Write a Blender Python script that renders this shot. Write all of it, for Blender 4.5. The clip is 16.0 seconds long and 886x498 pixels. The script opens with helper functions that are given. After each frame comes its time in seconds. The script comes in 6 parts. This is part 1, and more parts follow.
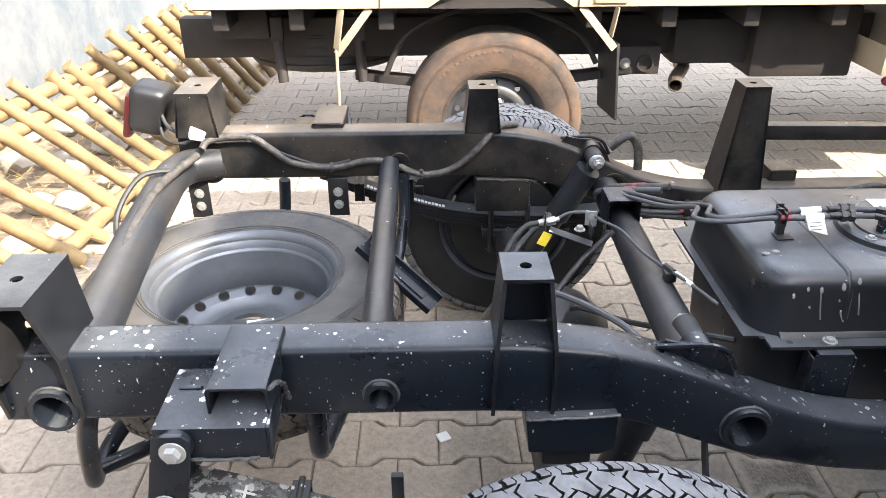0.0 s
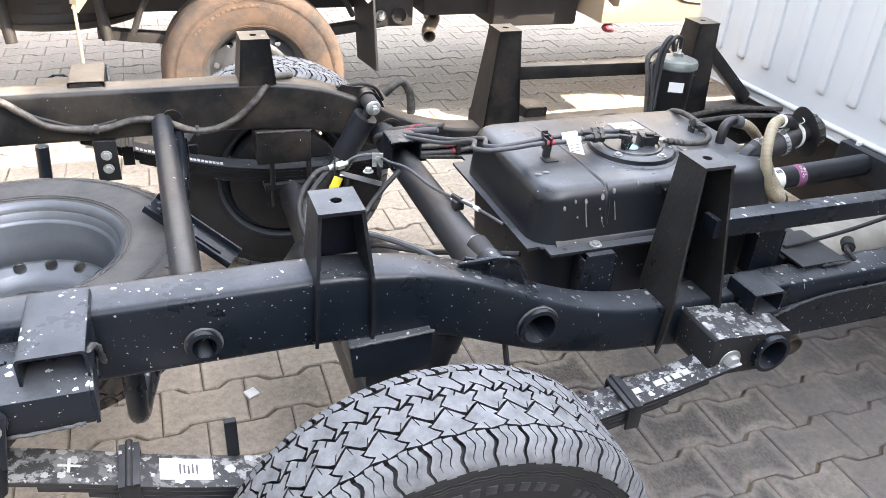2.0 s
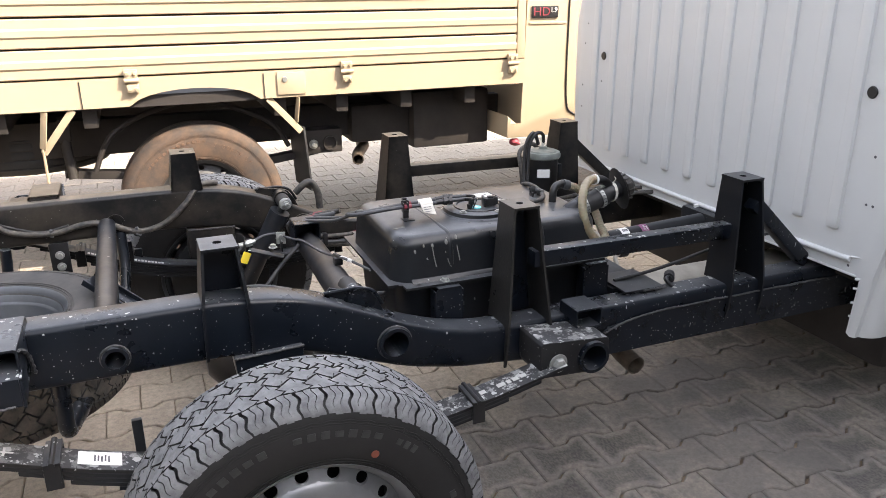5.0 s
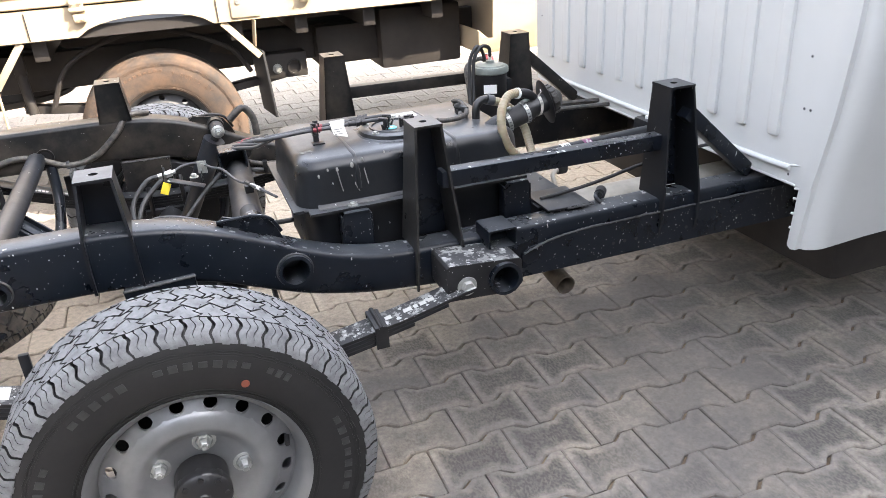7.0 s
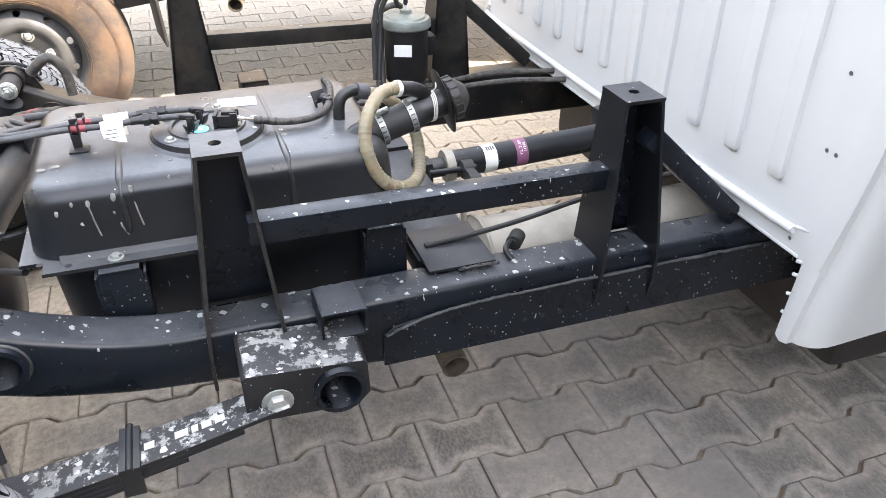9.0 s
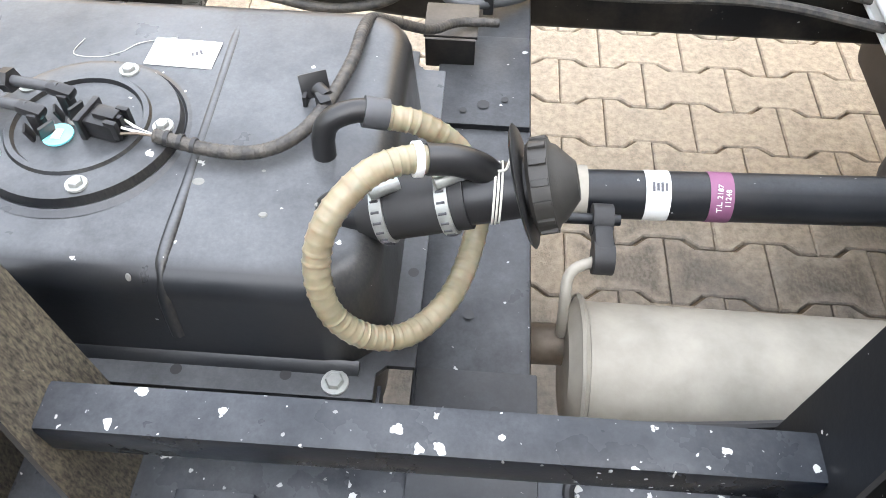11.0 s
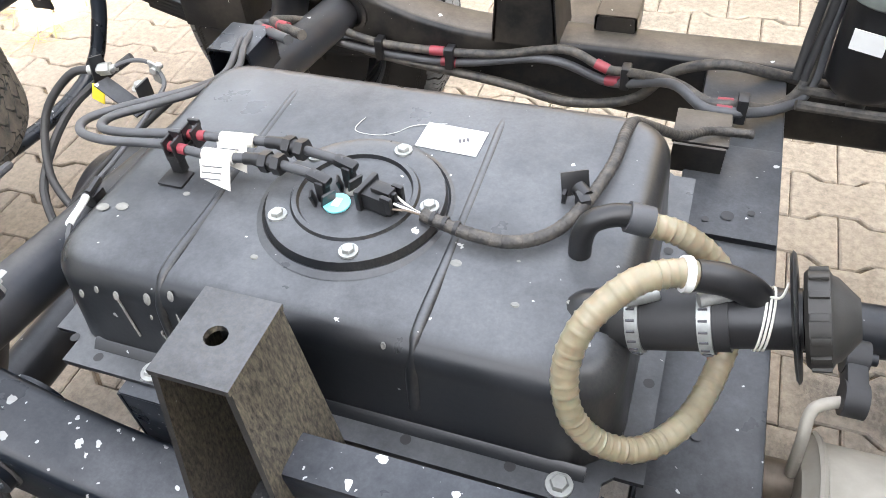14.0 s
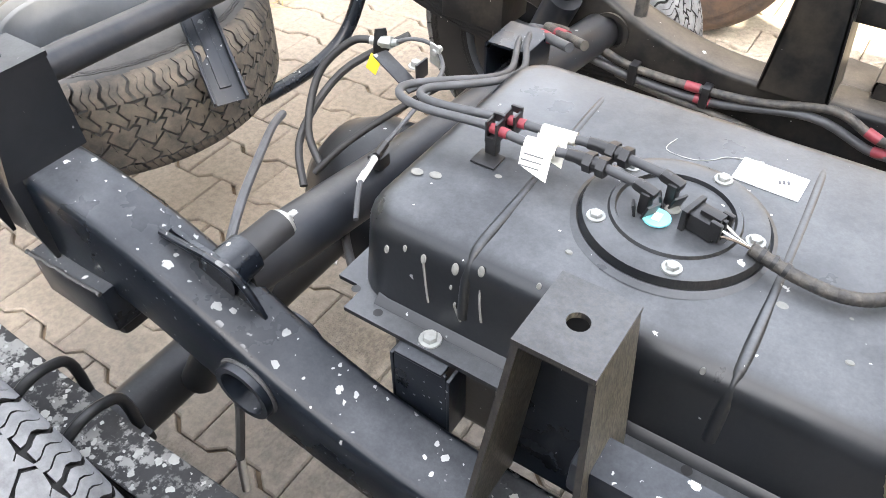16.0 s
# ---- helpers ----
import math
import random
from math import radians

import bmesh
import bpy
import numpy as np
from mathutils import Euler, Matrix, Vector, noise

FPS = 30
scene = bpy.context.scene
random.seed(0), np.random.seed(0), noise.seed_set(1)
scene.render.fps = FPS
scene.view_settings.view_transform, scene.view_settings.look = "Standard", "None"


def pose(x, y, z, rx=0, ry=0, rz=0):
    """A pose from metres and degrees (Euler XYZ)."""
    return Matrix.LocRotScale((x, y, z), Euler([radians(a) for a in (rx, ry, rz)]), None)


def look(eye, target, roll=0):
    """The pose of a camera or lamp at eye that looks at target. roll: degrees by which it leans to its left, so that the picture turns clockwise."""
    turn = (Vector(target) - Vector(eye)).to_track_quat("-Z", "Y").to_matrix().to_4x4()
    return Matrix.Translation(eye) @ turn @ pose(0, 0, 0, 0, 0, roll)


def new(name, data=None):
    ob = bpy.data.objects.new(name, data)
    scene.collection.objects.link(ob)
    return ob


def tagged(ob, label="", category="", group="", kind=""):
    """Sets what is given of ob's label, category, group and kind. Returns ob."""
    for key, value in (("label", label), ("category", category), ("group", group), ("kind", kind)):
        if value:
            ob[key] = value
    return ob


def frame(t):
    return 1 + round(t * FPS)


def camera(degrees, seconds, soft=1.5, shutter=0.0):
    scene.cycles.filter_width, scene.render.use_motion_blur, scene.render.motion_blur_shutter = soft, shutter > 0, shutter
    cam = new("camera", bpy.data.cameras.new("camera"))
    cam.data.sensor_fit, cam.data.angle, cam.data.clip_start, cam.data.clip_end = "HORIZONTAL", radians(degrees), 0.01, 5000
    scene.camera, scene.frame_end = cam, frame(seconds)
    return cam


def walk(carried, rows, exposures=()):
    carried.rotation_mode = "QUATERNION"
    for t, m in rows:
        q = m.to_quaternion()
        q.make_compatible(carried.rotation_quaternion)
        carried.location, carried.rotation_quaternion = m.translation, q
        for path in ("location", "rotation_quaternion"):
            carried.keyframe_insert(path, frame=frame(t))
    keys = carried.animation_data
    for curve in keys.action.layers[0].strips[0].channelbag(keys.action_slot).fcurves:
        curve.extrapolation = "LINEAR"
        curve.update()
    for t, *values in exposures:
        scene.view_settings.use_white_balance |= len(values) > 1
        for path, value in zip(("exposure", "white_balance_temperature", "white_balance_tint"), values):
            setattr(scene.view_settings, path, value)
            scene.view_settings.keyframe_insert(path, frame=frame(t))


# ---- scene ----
cam = camera(61.0, 16.0, soft=0.6)
PATH = [
    (0, (-0.238, -0.927, 1.42), (-0.205, 0.832, 0.469), -0.3),
    (0.5, (-0.287, -0.955, 1.419), (-0.2, 0.765, 0.402), 0.9),
    (1, (-0.296, -0.964, 1.422), (-0.008, 0.741, 0.417), 2.1),
    (1.5, (-0.306, -0.973, 1.42), (0.175, 0.692, 0.422), 2.9),
    (2, (-0.324, -0.986, 1.406), (0.315, 0.613, 0.387), 3.9),
    (2.4, (-0.309, -1.06, 1.393), (0.281, 0.531, 0.334), 2.3),
    (2.5, (-0.286, -1.104, 1.385), (0.267, 0.508, 0.339), 1.2),
    (3, (-0.186, -1.297, 1.351), (0.221, 0.359, 0.306), 0.4),
    (3.5, (-0.159, -1.405, 1.339), (0.178, 0.242, 0.255), -0.9),
    (4, (-0.187, -1.453, 1.341), (0.278, 0.164, 0.259), -0.6),
    (4.5, (-0.196, -1.478, 1.363), (0.424, 0.222, 0.513), -0.8),
    (5, (-0.217, -1.491, 1.372), (0.493, 0.253, 0.698), -0.3),
    (5.2, (-0.219, -1.488, 1.372), (0.538, 0.243, 0.716), 0.0),
    (7.3, (0.14, -1.557, 1.34), (0.678, 0.13, 0.409), -4.4),
    (7.5, (0.171, -1.551, 1.351), (0.657, 0.13, 0.382), -4.0),
    (8, (0.261, -1.467, 1.33), (0.863, 0.139, 0.301), -4.3),
    (8.5, (0.41, -1.203, 1.331), (1.095, 0.318, 0.229), 1.4),
    (9, (0.592, -0.98, 1.319), (1.159, 0.606, 0.241), 0.8),
    (9.2, (0.658, -0.883, 1.32), (1.109, 0.749, 0.255), 2.2),
    (11.3, (0.997, -0.163, 1.269), (0.817, 0.986, -0.358), -3.7),
    (11.5, (1.004, -0.161, 1.263), (0.737, 0.976, -0.36), -7.2),
    (12, (0.99, -0.161, 1.271), (0.653, 0.967, -0.346), -9.9),
    (12.5, (0.969, -0.167, 1.276), (0.565, 0.951, -0.332), -12.1),
    (13, (0.954, -0.171, 1.283), (0.502, 0.961, -0.303), -12.1),
    (13.5, (0.927, -0.185, 1.29), (0.418, 1.007, -0.233), -10.1),
    (14, (0.91, -0.193, 1.296), (0.367, 1.075, -0.153), -5.9),
    (14.5, (0.908, -0.199, 1.301), (0.34, 1.14, -0.072), -4.1),
    (15, (0.911, -0.219, 1.307), (0.295, 1.146, -0.018), -1.7),
    (15.5, (0.875, -0.252, 1.29), (0.092, 0.968, -0.088), -0.6),
    (15.7, (0.819, -0.271, 1.286), (0.021, 0.923, -0.106), 0.0),
    (16, (0.731, -0.293, 1.289), (-0.067, 0.894, -0.11), -0.5),
]
EXPOSURES = [(0, 3.7, 6250, 12), (2, 4.12, 6250, 12), (3.5, 4.42, 6250, 12), (4.1, 4.48, 6250, 12), (4.7, 3.62, 6500, 13), (5.2, 3.25, 6550, 14), (7.4, 4.12, 6400, 12), (8.0, 4.3, 6450, 12), (8.5, 4.34, 6450, 12), (9.0, 4.22, 6500, 12), (9.6, 4.25, 6550, 11), (11.2, 4.45, 6700, 9), (13, 4.3, 6650, 9), (14.5, 4.2, 6700, 10), (16, 4.3, 6700, 10)]
walk(cam, [(t, look(e, g, r)) for t, e, g, r in PATH], EXPOSURES)

# ---- light ----
SUN = Vector((1.1, -0.92, 1.32)).normalized()
world = bpy.data.worlds.new("sky")
scene.world = world
world.use_nodes = True
wn = world.node_tree.nodes
sky = wn.new("ShaderNodeTexSky")
sky.sky_type = "NISHITA"
sky.sun_disc = False
sky.sun_elevation = math.asin(SUN.z)
sky.sun_rotation = math.atan2(SUN.x, SUN.y)
sky.dust_density = 3.0
haze = wn.new("ShaderNodeHueSaturation")
haze.inputs["Saturation"].default_value = 0.36
world.node_tree.links.new(sky.outputs["Color"], haze.inputs["Color"])
world.node_tree.links.new(haze.outputs["Color"], wn["Background"].inputs["Color"])
wn["Background"].inputs["Strength"].default_value = 0.10
sun = new("sun", bpy.data.lights.new("sun", "SUN"))
sun.data.energy, sun.data.angle, sun.data.color = 1.55, radians(0.53), (1.0, 0.88, 0.69)
sun.matrix_world = look(SUN * 30, (0, 0, 0))


# ---- materials ----
class Mat:
    """A node material: a principled surface and small helpers."""

    def __init__(self, name, rough=0.5, metal=0.0):
        self.m = bpy.data.materials.new(name)
        self.m.use_nodes = True
        self.t = self.m.node_tree
        self.n = self.t.nodes
        self.b = self.n["Principled BSDF"]
        self.b.inputs["Roughness"].default_value = rough
        self.b.inputs["Metallic"].default_value = metal
        self.co = self.n.new("ShaderNodeTexCoord").outputs["Object"]

    def link(self, a, b):
        self.t.links.new(a, b)

    def geo(self):
        self.co = self.n.new("ShaderNodeNewGeometry").outputs["Position"]
        return self

    def noise(self, scale, detail=4.0, rough=0.6, stretch=None):
        nd = self.n.new("ShaderNodeTexNoise")
        nd.inputs["Scale"].default_value, nd.inputs["Detail"].default_value = scale, detail
        nd.inputs["Roughness"].default_value = rough
        src = self.co
        if stretch:
            mp = self.n.new("ShaderNodeMapping")
            mp.inputs["Scale"].default_value = stretch
            self.link(src, mp.inputs["Vector"])
            src = mp.outputs["Vector"]
        self.link(src, nd.inputs["Vector"])
        return nd.outputs["Fac"]

    def ramp(self, fac, stops):
        r = self.n.new("ShaderNodeValToRGB")
        while len(r.color_ramp.elements) < len(stops):
            r.color_ramp.elements.new(0.5)
        for e, (p, c) in zip(r.color_ramp.elements, stops):
            e.position = p
            e.color = (*c, 1) if isinstance(c, tuple) else (c, c, c, 1)
        self.link(fac, r.inputs["Fac"])
        return r.outputs["Color"]

    def mix(self, fac, a, b, blend="MIX"):
        x = self.n.new("ShaderNodeMix")
        x.data_type, x.blend_type = "RGBA", blend
        for sock, v in ((x.inputs["Factor"], fac), (x.inputs["A"], a), (x.inputs["B"], b)):
            if isinstance(v, (int, float)):
                sock.default_value = v
            elif isinstance(v, tuple):
                sock.default_value = (*v, 1)
            else:
                self.link(v, sock)
        return x.outputs["Result"]

    def math(self, op, a, b=0.0):
        x = self.n.new("ShaderNodeMath")
        x.operation = op
        for sock, v in zip(x.inputs, (a, b)):
            if isinstance(v, (int, float)):
                sock.default_value = v
            else:
                self.link(v, sock)
        return x.outputs[0]

    def spots(self, scale, least, most, density=0.5, stretch=(1, 1, 1)):
        """A mask of splashed drops of uneven size; density is the share of cells that hold one."""
        mp = self.n.new("ShaderNodeMapping")
        mp.inputs["Scale"].default_value = stretch
        wob = self.n.new("ShaderNodeTexNoise")
        wob.inputs["Scale"].default_value = scale * 2.2
        add = self.n.new("ShaderNodeMix")
        add.data_type, add.blend_type = "RGBA", "LINEAR_LIGHT"
        add.inputs["Factor"].default_value = 0.3 / scale
        self.link(self.co, mp.inputs["Vector"])
        self.link(mp.outputs["Vector"], wob.inputs["Vector"])
        self.link(mp.outputs["Vector"], add.inputs["A"])
        self.link(wob.outputs["Color"], add.inputs["B"])
        v = self.n.new("ShaderNodeTexVoronoi")
        v.inputs["Scale"].default_value = scale
        self.link(add.outputs["Result"], v.inputs["Vector"])
        sep = self.n.new("ShaderNodeSeparateColor")
        self.link(v.outputs["Color"], sep.inputs["Color"])
        size = self.math("MULTIPLY_ADD", self.math("POWER", sep.outputs[0], 3.0), most - least)
        size.node.inputs[2].default_value = least
        has = self.math("LESS_THAN", sep.outputs[1], density)
        return self.math("MULTIPLY", self.math("LESS_THAN", v.outputs["Distance"], size), has)

    def color(self, c):
        if isinstance(c, tuple):
            self.b.inputs["Base Color"].default_value = (*c, 1)
        else:
            self.link(c, self.b.inputs["Base Color"])
        return self

    def rough(self, fac):
        self.link(fac, self.b.inputs["Roughness"])
        return self

    def bump(self, fac, strength=0.3, distance=0.002):
        k = self.n.new("ShaderNodeBump")
        k.inputs["Strength"].default_value, k.inputs["Distance"].default_value = strength, distance
        self.link(fac, k.inputs["Height"])
        self.link(k.outputs["Normal"], self.b.inputs["Normal"])
        return self

    def random(self):
        return self.n.new("ShaderNodeObjectInfo").outputs["Random"]


def paint_black(name, base, spot, dust=0.25, rough=0.36, least=0.05, most=0.34, scale=70, dust_sheen=0.3, streak=0.0, spec=0.26, blotch=0.0, film_col=(0.155, 0.163, 0.174)):
    k = Mat(name).geo()
    n1, n2 = k.noise(9, 5), k.noise(140, 3)
    c = k.mix(k.ramp(n1, [(0.35, 0.0), (0.75, 1.0)]), base, tuple(v * 1.6 + 0.002 for v in base))
    dusty = k.math("MULTIPLY", k.ramp(k.noise(4, 6, 0.7), [(0.45, 0.0), (0.8, 1.0)]), dust)
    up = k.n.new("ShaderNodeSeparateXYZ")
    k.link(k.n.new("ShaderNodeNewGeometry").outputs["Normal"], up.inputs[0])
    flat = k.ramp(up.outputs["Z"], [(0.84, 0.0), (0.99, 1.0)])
    # upward faces turn paler: lying dust, plus sky sheen painted into the colour
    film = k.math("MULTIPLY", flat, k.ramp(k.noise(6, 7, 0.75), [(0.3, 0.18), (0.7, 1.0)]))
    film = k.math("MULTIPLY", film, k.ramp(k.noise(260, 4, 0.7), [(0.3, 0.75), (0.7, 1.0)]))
    c = k.mix(dusty, c, (0.15, 0.125, 0.095))
    c = k.mix(k.math("MULTIPLY", film, dust_sheen), c, film_col)
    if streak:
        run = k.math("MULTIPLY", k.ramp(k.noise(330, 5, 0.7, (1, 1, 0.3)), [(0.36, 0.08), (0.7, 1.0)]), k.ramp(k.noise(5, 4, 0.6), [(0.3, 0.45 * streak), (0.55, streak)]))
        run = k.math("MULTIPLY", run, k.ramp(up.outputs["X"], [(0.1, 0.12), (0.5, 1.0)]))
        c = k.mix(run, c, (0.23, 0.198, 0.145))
    if spot:
        patch = k.ramp(k.noise(3.1, 3, 0.6), [(0.36, 0.0), (0.46, 1.0)])
        c = k.mix(k.math("MULTIPLY", k.spots(scale, least, most, spot), flat), c, (0.42, 0.425, 0.415))
        c = k.mix(k.math("MULTIPLY", k.spots(scale * 2.3, 0.05, 0.26, spot * 0.32), patch), c, (0.36, 0.36, 0.35))
        c = k.mix(k.math("MULTIPLY", k.spots(scale * 1.5, 0.02, 0.15, spot * 0.55, (1, 1, 0.22)), patch), c, (0.40, 0.40, 0.38))
    if blotch:
        lump = k.math("MULTIPLY", k.ramp(k.noise(42, 5, 0.7), [(0.50, 0.0), (0.56, 1.0)]), k.ramp(k.noise(7, 3, 0.6), [(0.35, 0.25), (0.6, 1.0)]))
        c = k.mix(k.math("MULTIPLY", k.math("MULTIPLY", lump, flat), blotch), c, (0.36, 0.365, 0.355))
    k.color(c).rough(k.ramp(n1, [(0.3, rough - 0.07), (0.8, rough + 0.12)]))
    k.b.inputs["Specular IOR Level"].default_value = spec
    return k.bump(n2, 0.12, 0.001).m


def plain(name, col, rough=0.5, metal=0.0, var=0.25, scale=25, grain=0.15, geo=True):
    k = Mat(name, rough, metal)
    if geo:
        k.geo()
    n1 = k.noise(scale, 5)
    k.color(k.mix(k.ramp(n1, [(0.3, 0.0), (0.75, 1.0)]), tuple(v * (1 - var) for v in col), tuple(min(1, v * (1 + var)) for v in col)))
    return k.bump(k.noise(scale * 9, 3), grain, 0.001).m


FRAME = paint_black("frame_paint", (0.0042, 0.0062, 0.0098), 0.74, 0.02, 0.3, 0.05, 0.38, 60, dust_sheen=0.5)
TUBE = paint_black("cross_tube_paint", (0.011, 0.013, 0.017), 0.1, 0.22, 0.40, dust_sheen=0.4, film_col=(0.16, 0.152, 0.14))
FRAME_FAR = paint_black("frame_paint_dusty", (0.0055, 0.0058, 0.0066), 0.06, 0.42, 0.36, dust_sheen=0.85, film_col=(0.175, 0.152, 0.125))
POST = paint_black("post_paint", (0.006, 0.007, 0.009), 0.12, 0.06, 0.34, dust_sheen=0.6)
POST_DUSTY = paint_black("post_paint_dusty", (0.006, 0.007, 0.009), 0.12, 0.08, 0.34, dust_sheen=0.6, streak=0.95)
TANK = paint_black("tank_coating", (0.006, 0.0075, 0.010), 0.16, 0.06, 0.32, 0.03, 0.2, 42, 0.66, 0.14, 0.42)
AXLE = paint_black("axle_paint", (0.008, 0.009, 0.011), 0.12, 0.12)
SPRING = paint_black("spring_steel", (0.011, 0.011, 0.012), 0.9, 0.1, 0.5, 0.12, 0.6, 66, blotch=0.85)
RUBBER = plain("black_rubber", (0.018, 0.018, 0.019), 0.6, 0, 0.3)
PLASTIC = plain("black_plastic", (0.012, 0.012, 0.013), 0.4, 0, 0.2)
SILVER = plain("silver_wheel_paint", (0.225, 0.231, 0.24), 0.35, 0.5, 0.16, 12)
GREYRIM = plain("grey_wheel_paint", (0.088, 0.096, 0.108), 0.38, 0.35, 0.2, 12)
DARKRIM = plain("dark_wheel_paint", (0.05, 0.05, 0.052), 0.5, 0.2, 0.3, 14)
ZINC = plain("zinc_bolt", (0.34, 0.35, 0.335), 0.36, 0.5, 0.22, 60)
CREAM = plain("cream_truck_paint", (0.378, 0.302, 0.207), 0.4, 0, 0.03, 3, 0.03)
WHITE = plain("white_cab_primer", (0.555, 0.568, 0.565), 0.34, 0, 0.03, 4, 0.03)
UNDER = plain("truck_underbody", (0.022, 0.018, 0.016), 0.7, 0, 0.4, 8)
WARM_STEEL = plain("muffler_steel", (0.32, 0.295, 0.25), 0.65, 0.15, 0.22, 14)
RUST = plain("rusty_pipe", (0.13, 0.105, 0.08), 0.55, 0.5, 0.45, 30)
LABEL = plain("white_label", (0.7, 0.7, 0.68), 0.5, 0, 0.04, 60, 0.05)
INK = plain("label_ink", (0.08, 0.08, 0.09), 0.6)


# ---- mesh helpers ----
ORIGIN = {}


def thing(name, at, label, category, group="", kind=""):
    ob = new(name)
    ob.location = at
    ob.empty_display_size = 0.05
    ORIGIN[ob.name] = Vector(at)
    return tagged(ob, label, category, group, kind)


def part(name, bm, material, parent=None, label="", smooth=40):
    """Links a bmesh, built in the world's metres, as one mesh under a thing or a part."""
    at = ORIGIN[parent.name] if parent else Vector((0, 0, 0))
    if at.length > 0:
        bm.transform(Matrix.Translation(-at))
    bmesh.ops.recalc_face_normals(bm, faces=bm.faces)
    me = bpy.data.meshes.new(name)
    bm.to_mesh(me)
    bm.free()
    me.materials.append(material.m if isinstance(material, Mat) else material)
    if smooth:
        me.shade_smooth()
        me.set_sharp_from_angle(angle=radians(smooth))
    ob = new(name, me)
    if parent:
        ob.parent = parent
        ORIGIN[ob.name] = at
    else:
        ORIGIN[ob.name] = at
    if label:
        ob["label"] = label
    return ob


def join(*bms):
    out = bms[0]
    for b in bms[1:]:
        me = bpy.data.meshes.new("tmp")
        b.to_mesh(me)
        out.from_mesh(me)
        b.free()
        bpy.data.meshes.remove(me)
    return out


def box(c, size, bevel=0.0, m=None, seg=2):
    bm = bmesh.new()
    bmesh.ops.create_cube(bm, size=1.0, matrix=Matrix.Diagonal((*size, 1)))
    if bevel:
        bmesh.ops.bevel(bm, geom=bm.edges[:], offset=bevel, segments=seg, affect="EDGES", profile=0.6)
    bm.transform(Matrix.Translation(c) @ (m or Matrix()))
    return bm


def rot(rx=0, ry=0, rz=0):
    return Euler([radians(a) for a in (rx, ry, rz)]).to_matrix().to_4x4()


def prism(outline, depth, m=None, bevel=0.0, seg=2):
    """A plate: the outline in x and z, thickened along y from 0 to depth, then moved by m."""
    bm = bmesh.new()
    a = [bm.verts.new((x, 0, z)) for x, z in outline]
    b = [bm.verts.new((x, depth, z)) for x, z in outline]
    n = len(a)
    bm.faces.new(a)
    bm.faces.new(b[::-1])
    for i in range(n):
        bm.faces.new((a[i], b[i], b[(i + 1) % n], a[(i + 1) % n]))
    if bevel:
        bmesh.ops.bevel(bm, geom=bm.edges[:], offset=bevel, segments=seg, affect="EDGES", profile=0.6)
    if m:
        bm.transform(m)
    return bm


def smooth_path(pts, n=8, closed=False):
    """A Catmull-Rom curve through the points."""
    p = [Vector(q) for q in pts]
    out = []
    k = len(p)
    for i in range(k if closed else k - 1):
        if closed:
            a, b, c, d = p[i - 1], p[i], p[(i + 1) % k], p[(i + 2) % k]
        else:
            a, b, c, d = p[max(i - 1, 0)], p[i], p[i + 1], p[min(i + 2, k - 1)]
        for j in range(n):
            t = j / n
            out.append(0.5 * (2 * b + (c - a) * t + (2 * a - 5 * b + 4 * c - d) * t * t + (3 * b - a - 3 * c + d) * t ** 3))
    if not closed:
        out.append(p[-1])
    return out


def tube(pts, r, seg=10, n=6, closed=False, bore=0.0, radii=None):
    """A round bar or pipe along a smooth curve; bore: the inner radius of an open pipe. n=0 keeps the points as they are."""
    path = smooth_path(pts, n, closed) if n else [Vector(q) for q in pts]
    k = len(path)
    bm = bmesh.new()
    up = None
    rings, inner = [], []
    for i, q in enumerate(path):
        if closed:
            d = path[(i + 1) % k] - path[i - 1]
        else:
            d = path[min(i + 1, k - 1)] - path[max(i - 1, 0)]
        d.normalize()
        if up is None:
            up = d.orthogonal()
        up = (up - d * up.dot(d)).normalized()
        side = d.cross(up)
        rr = radii(i / max(1, k - 1)) if radii else r
        ring = [math.cos(2 * math.pi * s / seg) * up + math.sin(2 * math.pi * s / seg) * side for s in range(seg)]
        rings.append([bm.verts.new(q + v * rr) for v in ring])
        if bore:
            inner.append([bm.verts.new(q + v * bore) for v in ring])

    def skin(rs):
        for i in range(k if closed else k - 1):
            a, b = rs[i], rs[(i + 1) % k]
            for s in range(seg):
                bm.faces.new((a[s], a[(s + 1) % seg], b[(s + 1) % seg], b[s]))

    skin(rings)
    if bore:
        skin(inner)
        for e in (0, -1):
            for s in range(seg):
                bm.faces.new((rings[e][s], rings[e][(s + 1) % seg], inner[e][(s + 1) % seg], inner[e][s]))
    elif not closed:
        bm.faces.new(rings[0])
        bm.faces.new(rings[-1][::-1])
    return bm


def lathe(profile, seg=48, m=None, closed=False):
    """Turns a profile of (radius, height) about the z axis."""
    bm = bmesh.new()
    rings = []
    for r, h in profile:
        if r < 1e-6:
            rings.append([bm.verts.new((0, 0, h))])
        else:
            rings.append([bm.verts.new((r * math.cos(2 * math.pi * s / seg), r * math.sin(2 * math.pi * s / seg), h)) for s in range(seg)])
    pairs = list(zip(rings, rings[1:])) + ([(rings[-1], rings[0])] if closed else [])
    for a, b in pairs:
        for s in range(seg):
            q = (s + 1) % seg
            if len(a) == 1 and len(b) == 1:
                continue
            if len(a) == 1:
                bm.faces.new((a[0], b[q], b[s]))
            elif len(b) == 1:
                bm.faces.new((a[s], a[q], b[0]))
            else:
                bm.faces.new((a[s], a[q], b[q], b[s]))
    if m:
        bm.transform(m)
    return bm


def rod(a, b, r, seg=16, bore=0.0):
    return tube([a, b], r, seg, 0, bore=bore)


